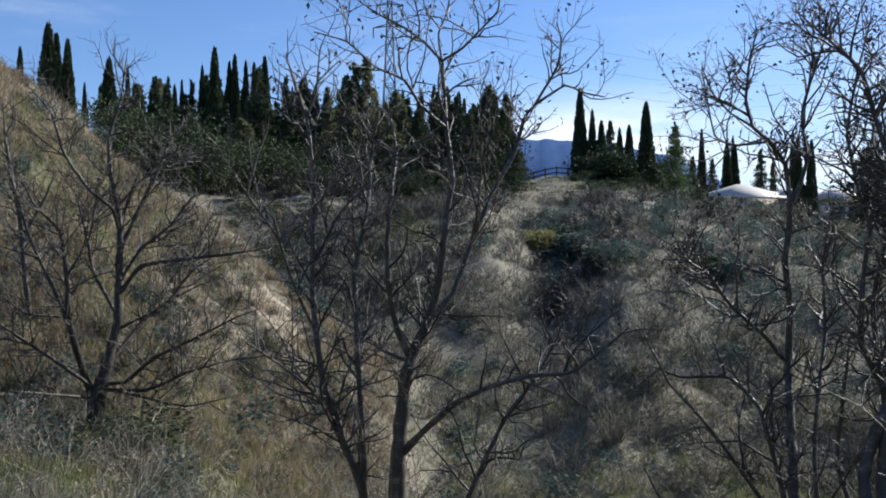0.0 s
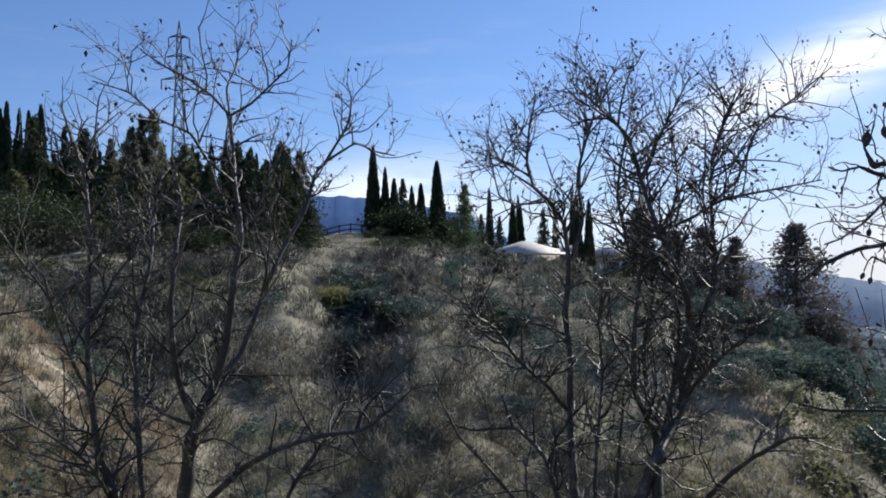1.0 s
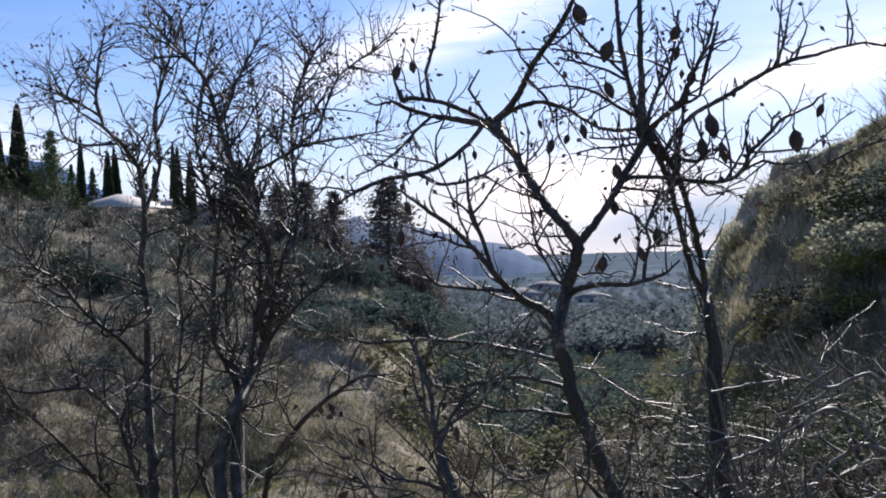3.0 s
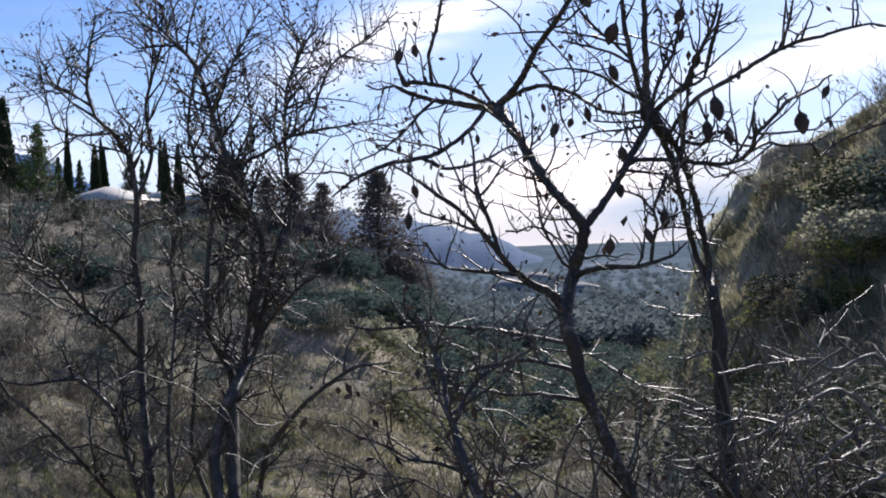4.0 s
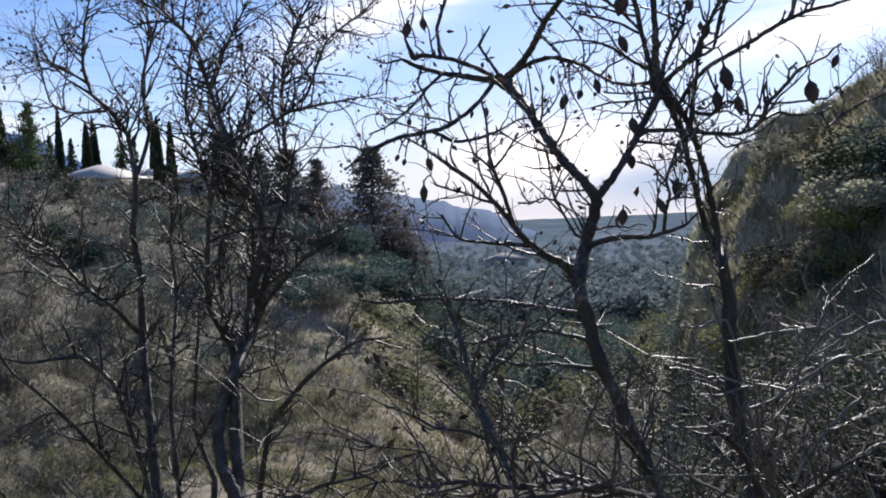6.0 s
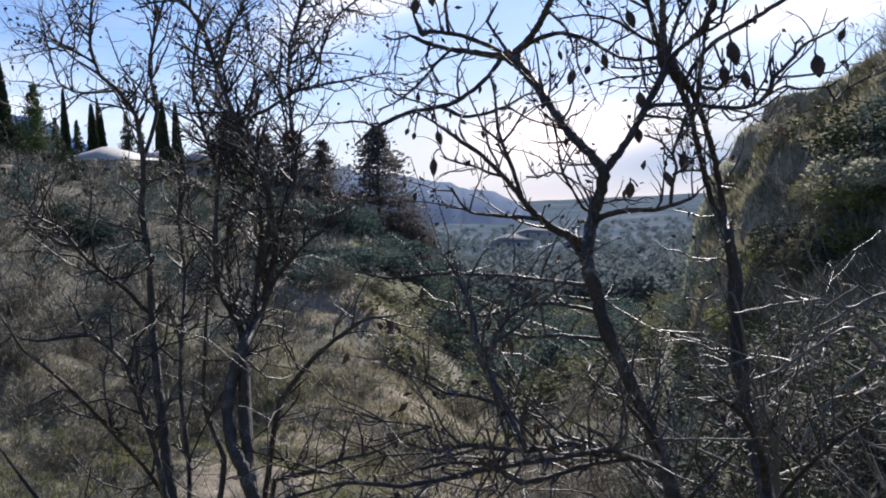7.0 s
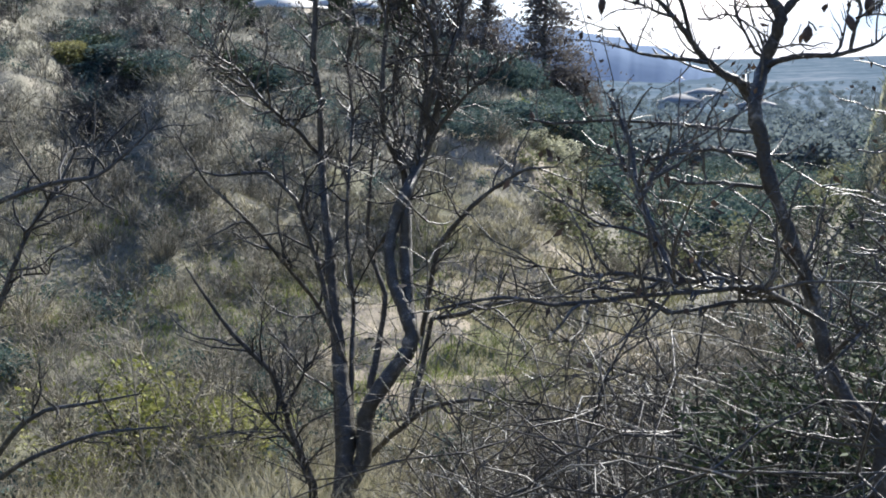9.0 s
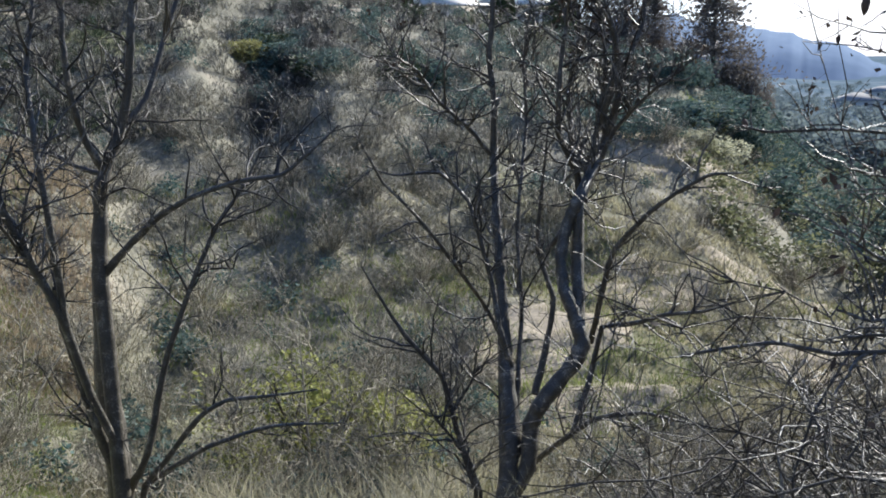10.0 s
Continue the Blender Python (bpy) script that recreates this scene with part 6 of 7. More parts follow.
house(17.8, 66, 5.05, 4.8, 3.4, 0.95, 18)
house(21.0, 69, 5.3, 4.8, 3.4, 0.55, 14, 3, "long low house with a flat-pitched white roof")
house(23.0, 67, 5.0, 2.6, 2.4, 0.6, 10, 2, "small white-roofed outbuilding beside the cypresses")
house(41.5, 300, -13.2, 13, 9, 2.2, -30, 4, "distant pale house down in the valley", STONE)
house(43.0, 420, -15.5, 16, 9, 2.0, -20, 3, "distant pale house down in the valley", STONE)
house(45.8, 280, -13.4, 10, 8, 1.6, -50, 3, "distant pale house down in the valley", STONE)


def pylon(az, d, top, wide):
    p = at(az, d, -0.2)
    h = top - p[2]
    root = tagged(new("pylon"), "lattice steel electricity pylon behind the grove", "pylon")
    root.location = p
    half = lambda t: wide * (0.5 * (1 - t) ** 1.6 + 0.075)
    levels = np.linspace(0, 0.93, 15)
    corner = lambda t, k: np.array([half(t) * (1, 1, -1, -1)[k], half(t) * (1, -1, -1, 1)[k], h * t])
    for k in range(4):
        v, q = tubes(np.array([[corner(t, k) for t in levels] + [(0, 0, h)]]), np.full((1, 16), 0.055), 4)
        part("leg", fast_mesh("leg", v, [q], STEEL), root)
    braces = []
    for a, b in zip(levels[:-1], levels[1:]):
        for k in range(4):
            braces += [(corner(a, k), corner(b, (k + 1) % 4)), (corner(a, (k + 1) % 4), corner(b, k)), (corner(b, k), corner(b, (k + 1) % 4))]
    v, q = tubes(np.array(braces), np.full((len(braces), 2), 0.032), 3)
    part("bracing", fast_mesh("bracing", v, [q], STEEL), root)
    ends = []
    for z, reach in ((0.76, 1.5), (0.85, 1.2), (0.93, 0.9)):
        arm = [[(-reach, 0, h * z), (0, 0.3, h * z + 0.5), (reach, 0, h * z)], [(-reach, 0, h * z), (0, -0.3, h * z + 0.1), (reach, 0, h * z)]]
        v, q = tubes(np.array(arm), np.full((2, 3), 0.05), 4)
        part("crossarm", fast_mesh("crossarm", v, [q], STEEL), root)
        for s in (-1, 1):
            v, q = tubes(np.array([[(s * reach, 0, h * z), (s * reach, 0, h * z - 0.9)]]), np.full((1, 2), 0.07), 6)
            part("insulator", fast_mesh("insulator", v, [q], WIRE), root)
            ends.append(p + np.array([s * reach, 0, h * z - 0.9]))
    return ends


for i, end in enumerate(pylon(-3.3, 85, 27.3, 2.2)[1::2]):
    far_end = at(27 + i * 0.2, 150, 0) * np.array([1, 1, 0]) + np.array([0, 0, end[2] + 5 + i * 0.8])
    t = np.linspace(0, 1, 40)[:, None]
    line = end * (1 - t) + far_end * t - np.array([0, 0, 5.0]) * 4 * t * (1 - t)
    v, q = tubes(line[None], np.full((1, 40), 0.013), 4)
    tagged(new("power_line", fast_mesh("power_line", v, [q], WIRE)), "thin overhead power line strung from the pylon", "cable", "power lines")


def ridge(name, label, az0, az1, d, heights, mat, rough):
    """A far range of hills between two bearings, its crest through a few heights."""
    az = np.linspace(az0, az1, 120)
    z = np.interp(az, np.linspace(az0, az1, len(heights)), heights) + rough * rough_noise(az * 0.7, az * 0, 5, 4)
    a = np.radians(az)
    rows = [np.stack([np.sin(a) * d * k, np.cos(a) * d * k, z * f - 40 * (1 - f)], -1) for k, f in ((0.82, 0.0), (0.9, 0.55), (1.0, 1.0), (1.12, 0.0))]
    for i in (1, 2):
        rows[i][:, 2] += rough * 0.4 * rough_noise(az * 2, az * 0 + i, 4, 9 + i)
    v = np.stack(rows).reshape(-1, 3)
    idx = np.arange(len(v)).reshape(4, 120)
    q = np.stack([idx[:-1, :-1], idx[:-1, 1:], idx[1:, 1:], idx[1:, :-1]], -1).reshape(-1, 4)
    tagged(new(name, fast_mesh(name, v, [q], mat, True)), label, "mountain", kind="structure")


# the far ridges carry their haze in the base colour
ridge("backdrop_mountain", "distant mountain ridge above the saddle, painted haze blue", -2, 22, 3400, (390, 400, 402, 380, 330, 200, 60), HILL_BLUE, 9)
ridge("backdrop_hill", "wooded hill falling to the valley, haze put into its colour", 28, 43.5, 900, (36, 34, 28, 18, 4, -16), HILL_GREY, 5)
ridge("backdrop_plain", "far shore of the valley, haze put into its colour", 36, 70, 4200, (-40, -36, -34, -30, -26, -20), HILL_PLAIN, 6)

fence = tagged(new("fence"), "weathered post and rail fence on the saddle", "fence")
for k in range(7):
    p = at(4.9 + k * 0.7, 63, -0.1)
    v, q = tubes(np.array([[p, p + (0, 0, 0.8)]]), np.full((1, 2), 0.06), 6)
    part("post", fast_mesh("post", v, [q], BARK), fence)
for z in (0.3, 0.62):
    v, q = tubes(np.array([[at(4.9 + k * 0.7, 63, z) for k in range(7)]]), np.full((1, 7), 0.045), 5)
    part("rail", fast_mesh("rail", v, [q], BARK), fence)

a, b = at(9.0, 25.8, 0.25), at(14.4, 23.5, 0.2)
t = np.linspace(0, 1, 14)[:, None]
v, q = tubes((a * (1 - t) + b * t + np.random.default_rng(2).normal(size=(14, 3)) * 0.02)[None], np.linspace(0.12, 0.06, 14)[None], 9)
tagged(new("fallen_trunk", fast_mesh("fallen_trunk", v, [q], BARK, True)), "dark fallen trunk lying down the far slope", "log")


# ---- shrubs, stems and grass ----
def stem_clump(seed, stems=26, fan=0.5):
    """Lines of a dry twiggy shrub of unit height: paths of four points."""
    rng = np.random.default_rng(seed)
    paths = []
    for _ in range(stems):
        a = rng.uniform(0, 6.3)
        d = unit(np.array([math.cos(a) * fan, math.sin(a) * fan, 1.0]) + rng.normal(size=3) * 0.2)
        p = [np.array([math.cos(a), math.sin(a), 0]) * rng.uniform(0, 0.10) - np.array([0, 0, 0.05])]
        for _ in range(3):
            d = unit(d + rng.normal(size=3) * 0.2)
            p.append(p[-1] + d * rng.uniform(0.2, 0.36))
        paths.append(p)
        for _ in range(3):
            k = rng.integers(1, 3)
            f = rng.uniform()
            s = p[k] * (1 - f) + p[k + 1] * f
            e = unit(d + rng.normal(size=3) * 0.75)
            n = rng.uniform(0.10, 0.28)
            paths.append([s, s + e * n * 0.35, s + e * n * 0.7 + rng.normal(size=3) * 0.02, s + unit(e + rng.normal(size=3) * 0.4) * n])
    return np.array(paths)


def scatter(rng, n, az0, az1, d0, d1, keep=None):
    """Places thinly spread over a stretch of the land, even in bearing and in the logarithm of the distance."""
    az, d = np.radians(rng.uniform(az0, az1, n)), np.exp(rng.uniform(math.log(d0), math.log(d1), n))
    x, y = d * np.sin(az), d * np.cos(az)
    ok = np.ones(n, bool) if keep is None else keep(np.degrees(az), d, x, y)
    return x[ok], y[ok], d[ok]


CLUMPS = [stem_clump(s, 22 + s % 3 * 5, 0.35 + 0.15 * (s % 4)) for s in range(60, 66)]


def thicket(name, label, n, az0, az1, d0, d1, low, high, seed, mat=DEAD, keep=None, thick=0.0035, thin=0.00032):
    rng = np.random.default_rng(seed)
    x, y, d = scatter(rng, n, az0, az1, d0, d1, keep)
    z = land(x, y)
    heap = Heap()
    for i in range(len(x)):
        c = CLUMPS[rng.integers(0, len(CLUMPS))]
        h, a = rng.uniform(low, high), rng.uniform(0, 6.3)
        turn = np.array([[math.cos(a), -math.sin(a), 0], [math.sin(a), math.cos(a), 0], [0, 0, 1]])
        paths = (c @ turn.T) * np.array([h * rng.uniform(0.7, 1.3)] * 2 + [h]) + np.array([x[i], y[i], z[i]])
        r = max(thick * h, thin * d[i])
        heap.add(*tubes(paths, np.tile(np.linspace(1, 0.45, 4) * r, (len(paths), 1)), 3))
    return tagged(new(name, heap.mesh(name, mat)), label, "shrub", kind="stuff")


def tufts(name, label, n, az0, az1, d0, d1, low, high, seed, mat=GRASS, blades=14, keep=None, spread=0.10):
    rng = np.random.default_rng(seed)
    x, y, d = scatter(rng, n, az0, az1, d0, d1, keep)
    x, y, d = (np.repeat(k, blades) for k in (x, y, d))
    size = spread * (1 + 0.03 * d)
    x, y = x + rng.normal(size=len(x)) * size, y + rng.normal(size=len(x)) * size
    p = np.stack([x, y, land(x, y) - 0.02], -1)
    h = np.repeat(rng.uniform(low, high, len(x) // blades), blades) * rng.uniform(0.5, 1.15, len(x))
    aim = unit(rng.normal(size=p.shape) * np.array([0.35, 0.35, 0]) + np.array([0, 0, 1]))
    side = unit(np.cross(aim, rng.normal(size=p.shape))) * (np.maximum(0.0035, 0.00045 * d) * rng.uniform(0.6, 1.4, len(x)))[:, None]
    bend = unit(rng.normal(size=p.shape) * np.array([1, 1, 0.2]))
    mid = p + aim * h[:, None] * 0.6
    tip = p + aim * h[:, None] + bend * h[:, None] * 0.25
    v = np.stack([p - side, p + side, mid + side * 0.7, mid - side * 0.7, tip], 1).reshape(-1, 3)
    k = np.arange(len(x))[:, None] * 5
    return tagged(new(name, fast_mesh(name, v, [k + [[0, 1, 2, 3]], k + [[3, 2, 4]]], mat)), label, "grass", kind="stuff")


def undergrowth(name, label, n, az0, az1, d0, d1, low, high, seed, mat=LEAF_SHRUB, keep=None, leaves=420, leaf=(0.06, 0.13)):
    rng = np.random.default_rng(seed)
    x, y, d = scatter(rng, n, az0, az1, d0, d1, keep)
    z = land(x, y)
    kinds = [bush_heap(s, leaves, leaf).v[0] for s in range(80, 85)]
    heap = Heap()
    for i in range(len(x)):
        s, a = rng.uniform(low, high), rng.uniform(0, 6.3)
        turn = np.array([[math.cos(a), -math.sin(a), 0], [math.sin(a), math.cos(a), 0], [0, 0, 1]])
        v = (kinds[rng.integers(0, 5)] @ turn.T) * np.array([s * 1.25, s * 1.25, s * rng.uniform(0.7, 1.1)]) + np.array([x[i], y[i], z[i] - 0.05])
        heap.add(v, np.arange(len(v)).reshape(-1, 4))
    return tagged(new(name, heap.mesh(name, mat)), label, "shrub", kind="stuff")


def bush(name, label, p, width, height, seed, mat, n=1500, leaf=(0.05, 0.10), category="bush", slim=0.5):
    root = tagged(new(name), label, category)
    part("foliage", bush_heap(seed, n, leaf, slim).mesh("foliage", mat), root)
    part("woody_base", Heap().add(*bush_wood(seed)).mesh("woody_base", BARK, True), root)
    root.matrix_world = Matrix.LocRotScale(p, Euler((0, 0, seed)), (width, width, height))


def brambles(name, label, n, az0, az1, d0, d1, seed, mat, reach=(0.5, 1.3), thick=0.0038, side=5, rise=1.0, twig=(0.03, 0.10)):
    """Arching dead canes rooted in the ground, each with short side twigs."""
    rng = np.random.default_rng(seed)
    x, y, d = scatter(rng, n, az0, az1, d0, d1)
    canes, twigs, cr, tr = [], [], [], []
    for p in np.stack([x, y, land(x, y) - 0.04], -1):
        a, length = rng.uniform(0, 6.3), rng.uniform(*reach)
        v = unit(np.array([math.cos(a) * 0.5, math.sin(a) * 0.5, rise]))
        line = [p]
        for _ in range(13):
            v = unit(v + rng.normal(size=3) * 0.36 + np.array([math.cos(a) * 0.09, math.sin(a) * 0.09, -0.07]))
            line.append(line[-1] + v * length / 13)
        canes.append(line)
        r = thick * rng.uniform(0.6, 1.5)
        cr.append(np.linspace(1, 0.35, 14) * r)
        for _ in range(side):
            k = rng.integers(3, 13)
            e = unit(np.subtract(line[k], line[k - 1]) * 9 / length + rng.normal(size=3) * 0.7)
            q, part_of = np.array(line[k]), [np.array(line[k])]
            step = rng.uniform(*twig)
            for _ in range(3):
                e = unit(e + rng.normal(size=3) * 0.3)
                q = q + e * step
                part_of.append(q)
            twigs.append(part_of)
            tr.append(np.linspace(0.6, 0.25, 4) * r)
    heap = Heap().add(*tubes(np.array(canes), np.array(cr), 5)).add(*tubes(np.array(twigs), np.array(tr), 3))
    return tagged(new(name, heap.mesh(name, mat, True)), label, "shrub", kind="stuff")


clear = lambda az, d, x, y: ~((az > 21) & (az < 31) & (d > 10) & (d < 16.5)) & ~((az > 27) & (az < 45) & (d > 17) & (d < 31) & (rough_noise(x * 0.9, y * 0.9, 2, 31) < 0.18)) & ~((az > 24) & (az < 44) & (d < 17) & (rough_noise(x * 0.9, y * 0.9, 2, 33) < 0.05))
grove_line = lambda az: 36.3 + 0.72 * (az + 10)
open_ground = lambda az, d, x, y: clear(az, d, x, y) & ~((az < -3) & (d > 10.2) & (d < 21)) & ~((az < -1) & (d > 21))
slope = lambda az, d, x, y: (rough_noise(x * 0.3, y * 0.3, 3, 12) > -0.02) & ((az < 50) | (rough_noise(x * 0.8, y * 0.8, 2, 4) > 0.1))
tufts("slope_grass", "dry straw-coloured grass over the slopes", 8500, -34, 72, 6, 20, 0.07, 0.26, 71, keep=slope)
tufts("far_slope_grass", "brown winter grass over the far slopes", 9000, -34, 50, 18, 60, 0.07, 0.24, 54, BRUSH, keep=lambda az, d, x, y: slope(az, d, x, y) & ((az > 4) | (d < 24)))
tufts("hill_tussocks", "brown tussock grass on the sunlit spur", 4400, -34, -3, 11.5, 20.5, 0.10, 0.26, 70, SPUR_HAY, blades=16, spread=0.06)
tufts("spur_grass", "yellow-green grass in patches on the sunlit spur", 2600, -34, -5, 11.5, 20, 0.06, 0.18, 52, GREEN, blades=12, keep=lambda az, d, x, y: rough_noise(x * 0.45, y * 0.45, 3, 27) > 0.15)
tufts("straw_grass", "tall pale straw below the trees", 330, 2, 25, 4.2, 9, 0.35, 0.8, 69, STRAW, blades=16, spread=0.08)
tufts("gully_hay", "short hay-coloured grass in the gully", 6000, 8, 40, 7, 22, 0.05, 0.16, 65, HAY, blades=12)
tufts("slope_turf", "dull olive-brown turf on the far slope", 3800, -10, 31, 20, 50, 0.08, 0.22, 60, BRUSH)
tufts("tan_grass", "short tan grass on the open slope", 1300, 26, 36, 15, 30, 0.06, 0.2, 68, HAY)
tufts("gully_turf", "thin green-grey grass in the gully", 3600, 0, 28, 7, 20, 0.06, 0.2, 55, GREEN, blades=10, keep=lambda az, d, x, y: rough_noise(x * 0.35, y * 0.35, 2, 44) > 0.0)
tufts("near_grass", "tall dry grass stems below the trees", 1300, -7, 50, 3.0, 9, 0.15, 0.45, 72, blades=12)
tufts("green_grass", "fresh green grass in patches on the terrace", 5000, -34, -6, 4, 14, 0.06, 0.17, 73, GREEN)
tufts("green_patch_grass", "sunlit green grass on the far slope", 260, 32.6, 34.4, 31, 34.5, 0.15, 0.35, 74, GREEN)
tufts("meadow_grass", "sunlit green meadow beyond the gully", 700, 34.4, 39, 46, 62, 0.3, 0.6, 53, GREEN)
tufts("bank_grass", "short tan grass on the ledges of the bank", 4200, 51, 74, 6, 16, 0.04, 0.14, 75, TURF, blades=16, spread=0.05)
thicket("dry_scrub", "grey-brown leafless scrub covering the gully", 380, -20, 50, 7.5, 24, 0.4, 1.1, 76, keep=open_ground)
thicket("far_scrub", "bare brown scrub on the far slope", 200, -30, 50, 19, 42, 0.6, 1.3, 77, keep=open_ground)
thicket("terrace_scrub", "dry twiggy stems on the terrace", 90, -32, -8, 5, 15, 0.3, 0.8, 78)
thicket("bank_scrub", "pale dead twigs tangled on the bank", 100, 44, 70, 3.2, 12, 0.4, 1.0, 79)
brambles("brambles", "tangle of pale dead canes under the almond tree", 230, 47, 72, 2.4, 4.4, 130, CANE, (0.9, 1.8), 0.0032, 6, 1.3)
brambles("tangled_twigs", "tangle of thin dead twigs under the almond tree", 300, 38, 66, 2.5, 4.8, 136, BARK, (0.8, 1.7), 0.0030, 10, 1.5)
brambles("pale_tangle", "pale sunlit dead twigs crossing under the almond tree", 170, 34, 68, 2.3, 4.4, 137, CANE, (0.8, 1.6), 0.0027, 8, 1.2)
thicket("gully_brush", "brown leafless brush crowding the gully", 70, -4, 34, 8.5, 21, 0.5, 1.1, 49, BRUSHWOOD, keep=clear)
thicket("slope_brush", "grey leafless brush over the far slope", 160, -8, 36, 17, 36, 0.5, 1.1, 48, BRUSHWOOD, keep=clear)
brambles("slope_tangle", "grey-brown tangle of dead stems on the near slope", 150, 27, 46, 3.4, 6.6, 138, TWIG, (0.8, 1.8), 0.0042, 9, 1.2)
brambles("low_canes", "dry grey stems crowding the foot of the slope", 260, 22, 48, 4.0, 9.0, 133, CANE, (0.6, 1.5), 0.0044, 7, 1.4)
brambles("brush_twigs", "dark tangled brush at the foot of the trees", 290, 25, 47, 5.0, 10.5, 135, BARK_GREY, (0.7, 1.7), 0.0058, 9, 1.3)
brambles("gully_canes", "grey dead canes rising from the gully", 300, -16, 24, 5.5, 11, 131, DEAD, (0.6, 1.6), 0.0045, 5)
brambles("terrace_canes", "pale dry stalks standing on the terrace", 60, -30, -12, 3.5, 8, 132, DEAD, (0.4, 0.9), 0.004, 4, 1.8)
brambles("mouth_canes", "long pale dead canes arching over the mouth of the gully", 26, 43, 55, 3.0, 5.0, 139, CANE, (1.9, 2.7), 0.0046, 11, 1.7, (0.04, 0.14))
brambles("mouth_stems", "tall tangled leafless stems in the mouth of the gully", 92, 37.5, 55, 2.9, 5.2, 140, BARK, (2.1, 3.0), 0.0050, 26, 1.8, (0.04, 0.15))
brambles("thick_canes", "thick pale broken stems leaning through the shrub", 50, 50, 70, 2.5, 3.8, 134, CANE, (1.0, 1.9), 0.0046, 6, 1.3)
undergrowth("low_shrubs", "small dark evergreen shrubs dotted on the slopes", 440, -34, 50, 8, 40, 0.18, 0.65, 90, keep=lambda az, d, x, y: (az < 20) | (d > 26) | (rough_noise(x * 0.5, y * 0.5, 2, 40) > 0.2), leaves=220, leaf=(0.06, 0.14))
thicket("grove_stems", "grey dead stems at the foot of the grove", 16, -20, 4, 35, 38, 1.0, 2.6, 67, BARK, thick=0.005)
undergrowth("hillside_shrubs", "low dark shrubs on the brown hillside", 60, -34, -6, 11.5, 20, 0.15, 0.45, 66, LEAF_DARK, leaves=600, leaf=(0.03, 0.07))
undergrowth("spur_shrubs", "low brown withered shrubs dotted over the sunlit spur", 420, -34, -4, 11, 20.5, 0.10, 0.30, 143, LEAF_BROWN, leaves=260, leaf=(0.04, 0.10))
undergrowth("spur_clumps", "low tan clumps of dry heath on the sunlit spur", 420, -34, -4, 11, 20.5, 0.08, 0.24, 144, EARTH, leaves=220, leaf=(0.05, 0.12))
undergrowth("streak_shrubs", "dark shrubs in a line down the sunlit spur", 26, -12.6, -10.2, 14.2, 16.6, 0.2, 0.42, 51, LEAF_DARK, leaves=700, leaf=(0.025, 0.06))
undergrowth("fold_shrubs", "dark shrubs filling the shaded fold behind the spur", 170, -13, -0.5, 22, 33, 0.3, 0.8, 50, LEAF_DARK, leaves=600, leaf=(0.03, 0.07))
undergrowth("grove_front", "dark shaded thicket along the front of the grove", 420, -20, 4, 31, 50, 1.5, 3.0, 141, LEAF_DARK, keep=lambda az, d, x, y: (d > grove_line(az) + 0.6) & (d < grove_line(az) + 5.5), leaves=800, leaf=(0.025, 0.055))
thicket("fold_brush", "dark grey leafless brush in the shaded fold below the grove", 110, -13, 3, 22, 40, 0.5, 1.0, 142, TWIG, keep=lambda az, d, x, y: d < grove_line(az))
undergrowth("grove_undergrowth", "dark undergrowth at the foot of the grove", 80, -20, 2.8, 36, 46, 0.7, 1.7, 91, LEAF_DARK, leaves=1100, leaf=(0.03, 0.07))
undergrowth("grove_brush", "brown withered brush at the foot of the grove", 30, -20, 2.8, 37, 44, 0.6, 1.5, 56, LEAF_OLIVE, leaves=700, leaf=(0.03, 0.07))
undergrowth("rim_undergrowth", "dark shrubs along the rim of the plateau", 100, 8, 38, 36, 60, 0.4, 1.1, 92, LEAF_DARK)
undergrowth("rim_brown_shrubs", "brown-green shrubs along the rim below the houses", 60, 18.5, 28, 36, 44, 0.35, 0.8, 46, LEAF_OLIVE, leaves=700, leaf=(0.03, 0.07))
undergrowth("rim_dark_brush", "dark brown brush under the cypresses on the rim", 60, 7.5, 15.5, 43, 52, 0.4, 0.8, 44, LEAF_DARK, leaves=500, leaf=(0.03, 0.07))
thicket("rim_stems", "dark leafless brush along the rim of the plateau", 45, 7.5, 28, 36, 44, 0.4, 0.9, 43, TWIG)
undergrowth("roadside_shrubs", "dull green shrubs in front of the houses", 50, 14, 28, 50, 58, 0.25, 0.55, 95, LEAF_DARK, leaves=700, leaf=(0.04, 0.08))
undergrowth("bank_shrubs", "small yellow-green shrubs on the bank", 26, 52.5, 74, 5.5, 11, 0.12, 0.4, 93, LEAF_LIME, leaves=700, leaf=(0.03, 0.08))
undergrowth("bank_dark_shrubs", "dark shrubs rooted in the steep bank", 7, 60, 74, 6, 13, 0.25, 0.8, 89, LEAF_SHRUB, leaves=900, leaf=(0.03, 0.07))
tufts("bank_face_grass", "matted tan grass hanging on the steep face of the bank", 3600, 51.5, 72, 7.5, 13, 0.06, 0.2, 45, HAY, blades=14, spread=0.07)
tufts("bank_turf", "dull grey-brown turf on the bank", 2200, 50.5, 74, 5.5, 14, 0.04, 0.12, 59, TURF, blades=14, spread=0.06)
undergrowth("crest_shrubs", "ragged dry shrubs along the crest of the bank", 12, 58, 72, 11.5, 14, 0.12, 0.3, 58, LEAF_OLIVE, leaves=500, leaf=(0.03, 0.09))
thicket("crest_stalks", "thin dead stalks fringing the crest of the bank", 30, 53, 72, 11, 14, 0.2, 0.5, 57, HAY)
undergrowth("toe_shrubs", "dark shrubs along the toe of the bank", 20, 47, 54, 6, 13, 0.3, 0.8, 88, LEAF_SHRUB, leaves=1100, leaf=(0.025, 0.06))
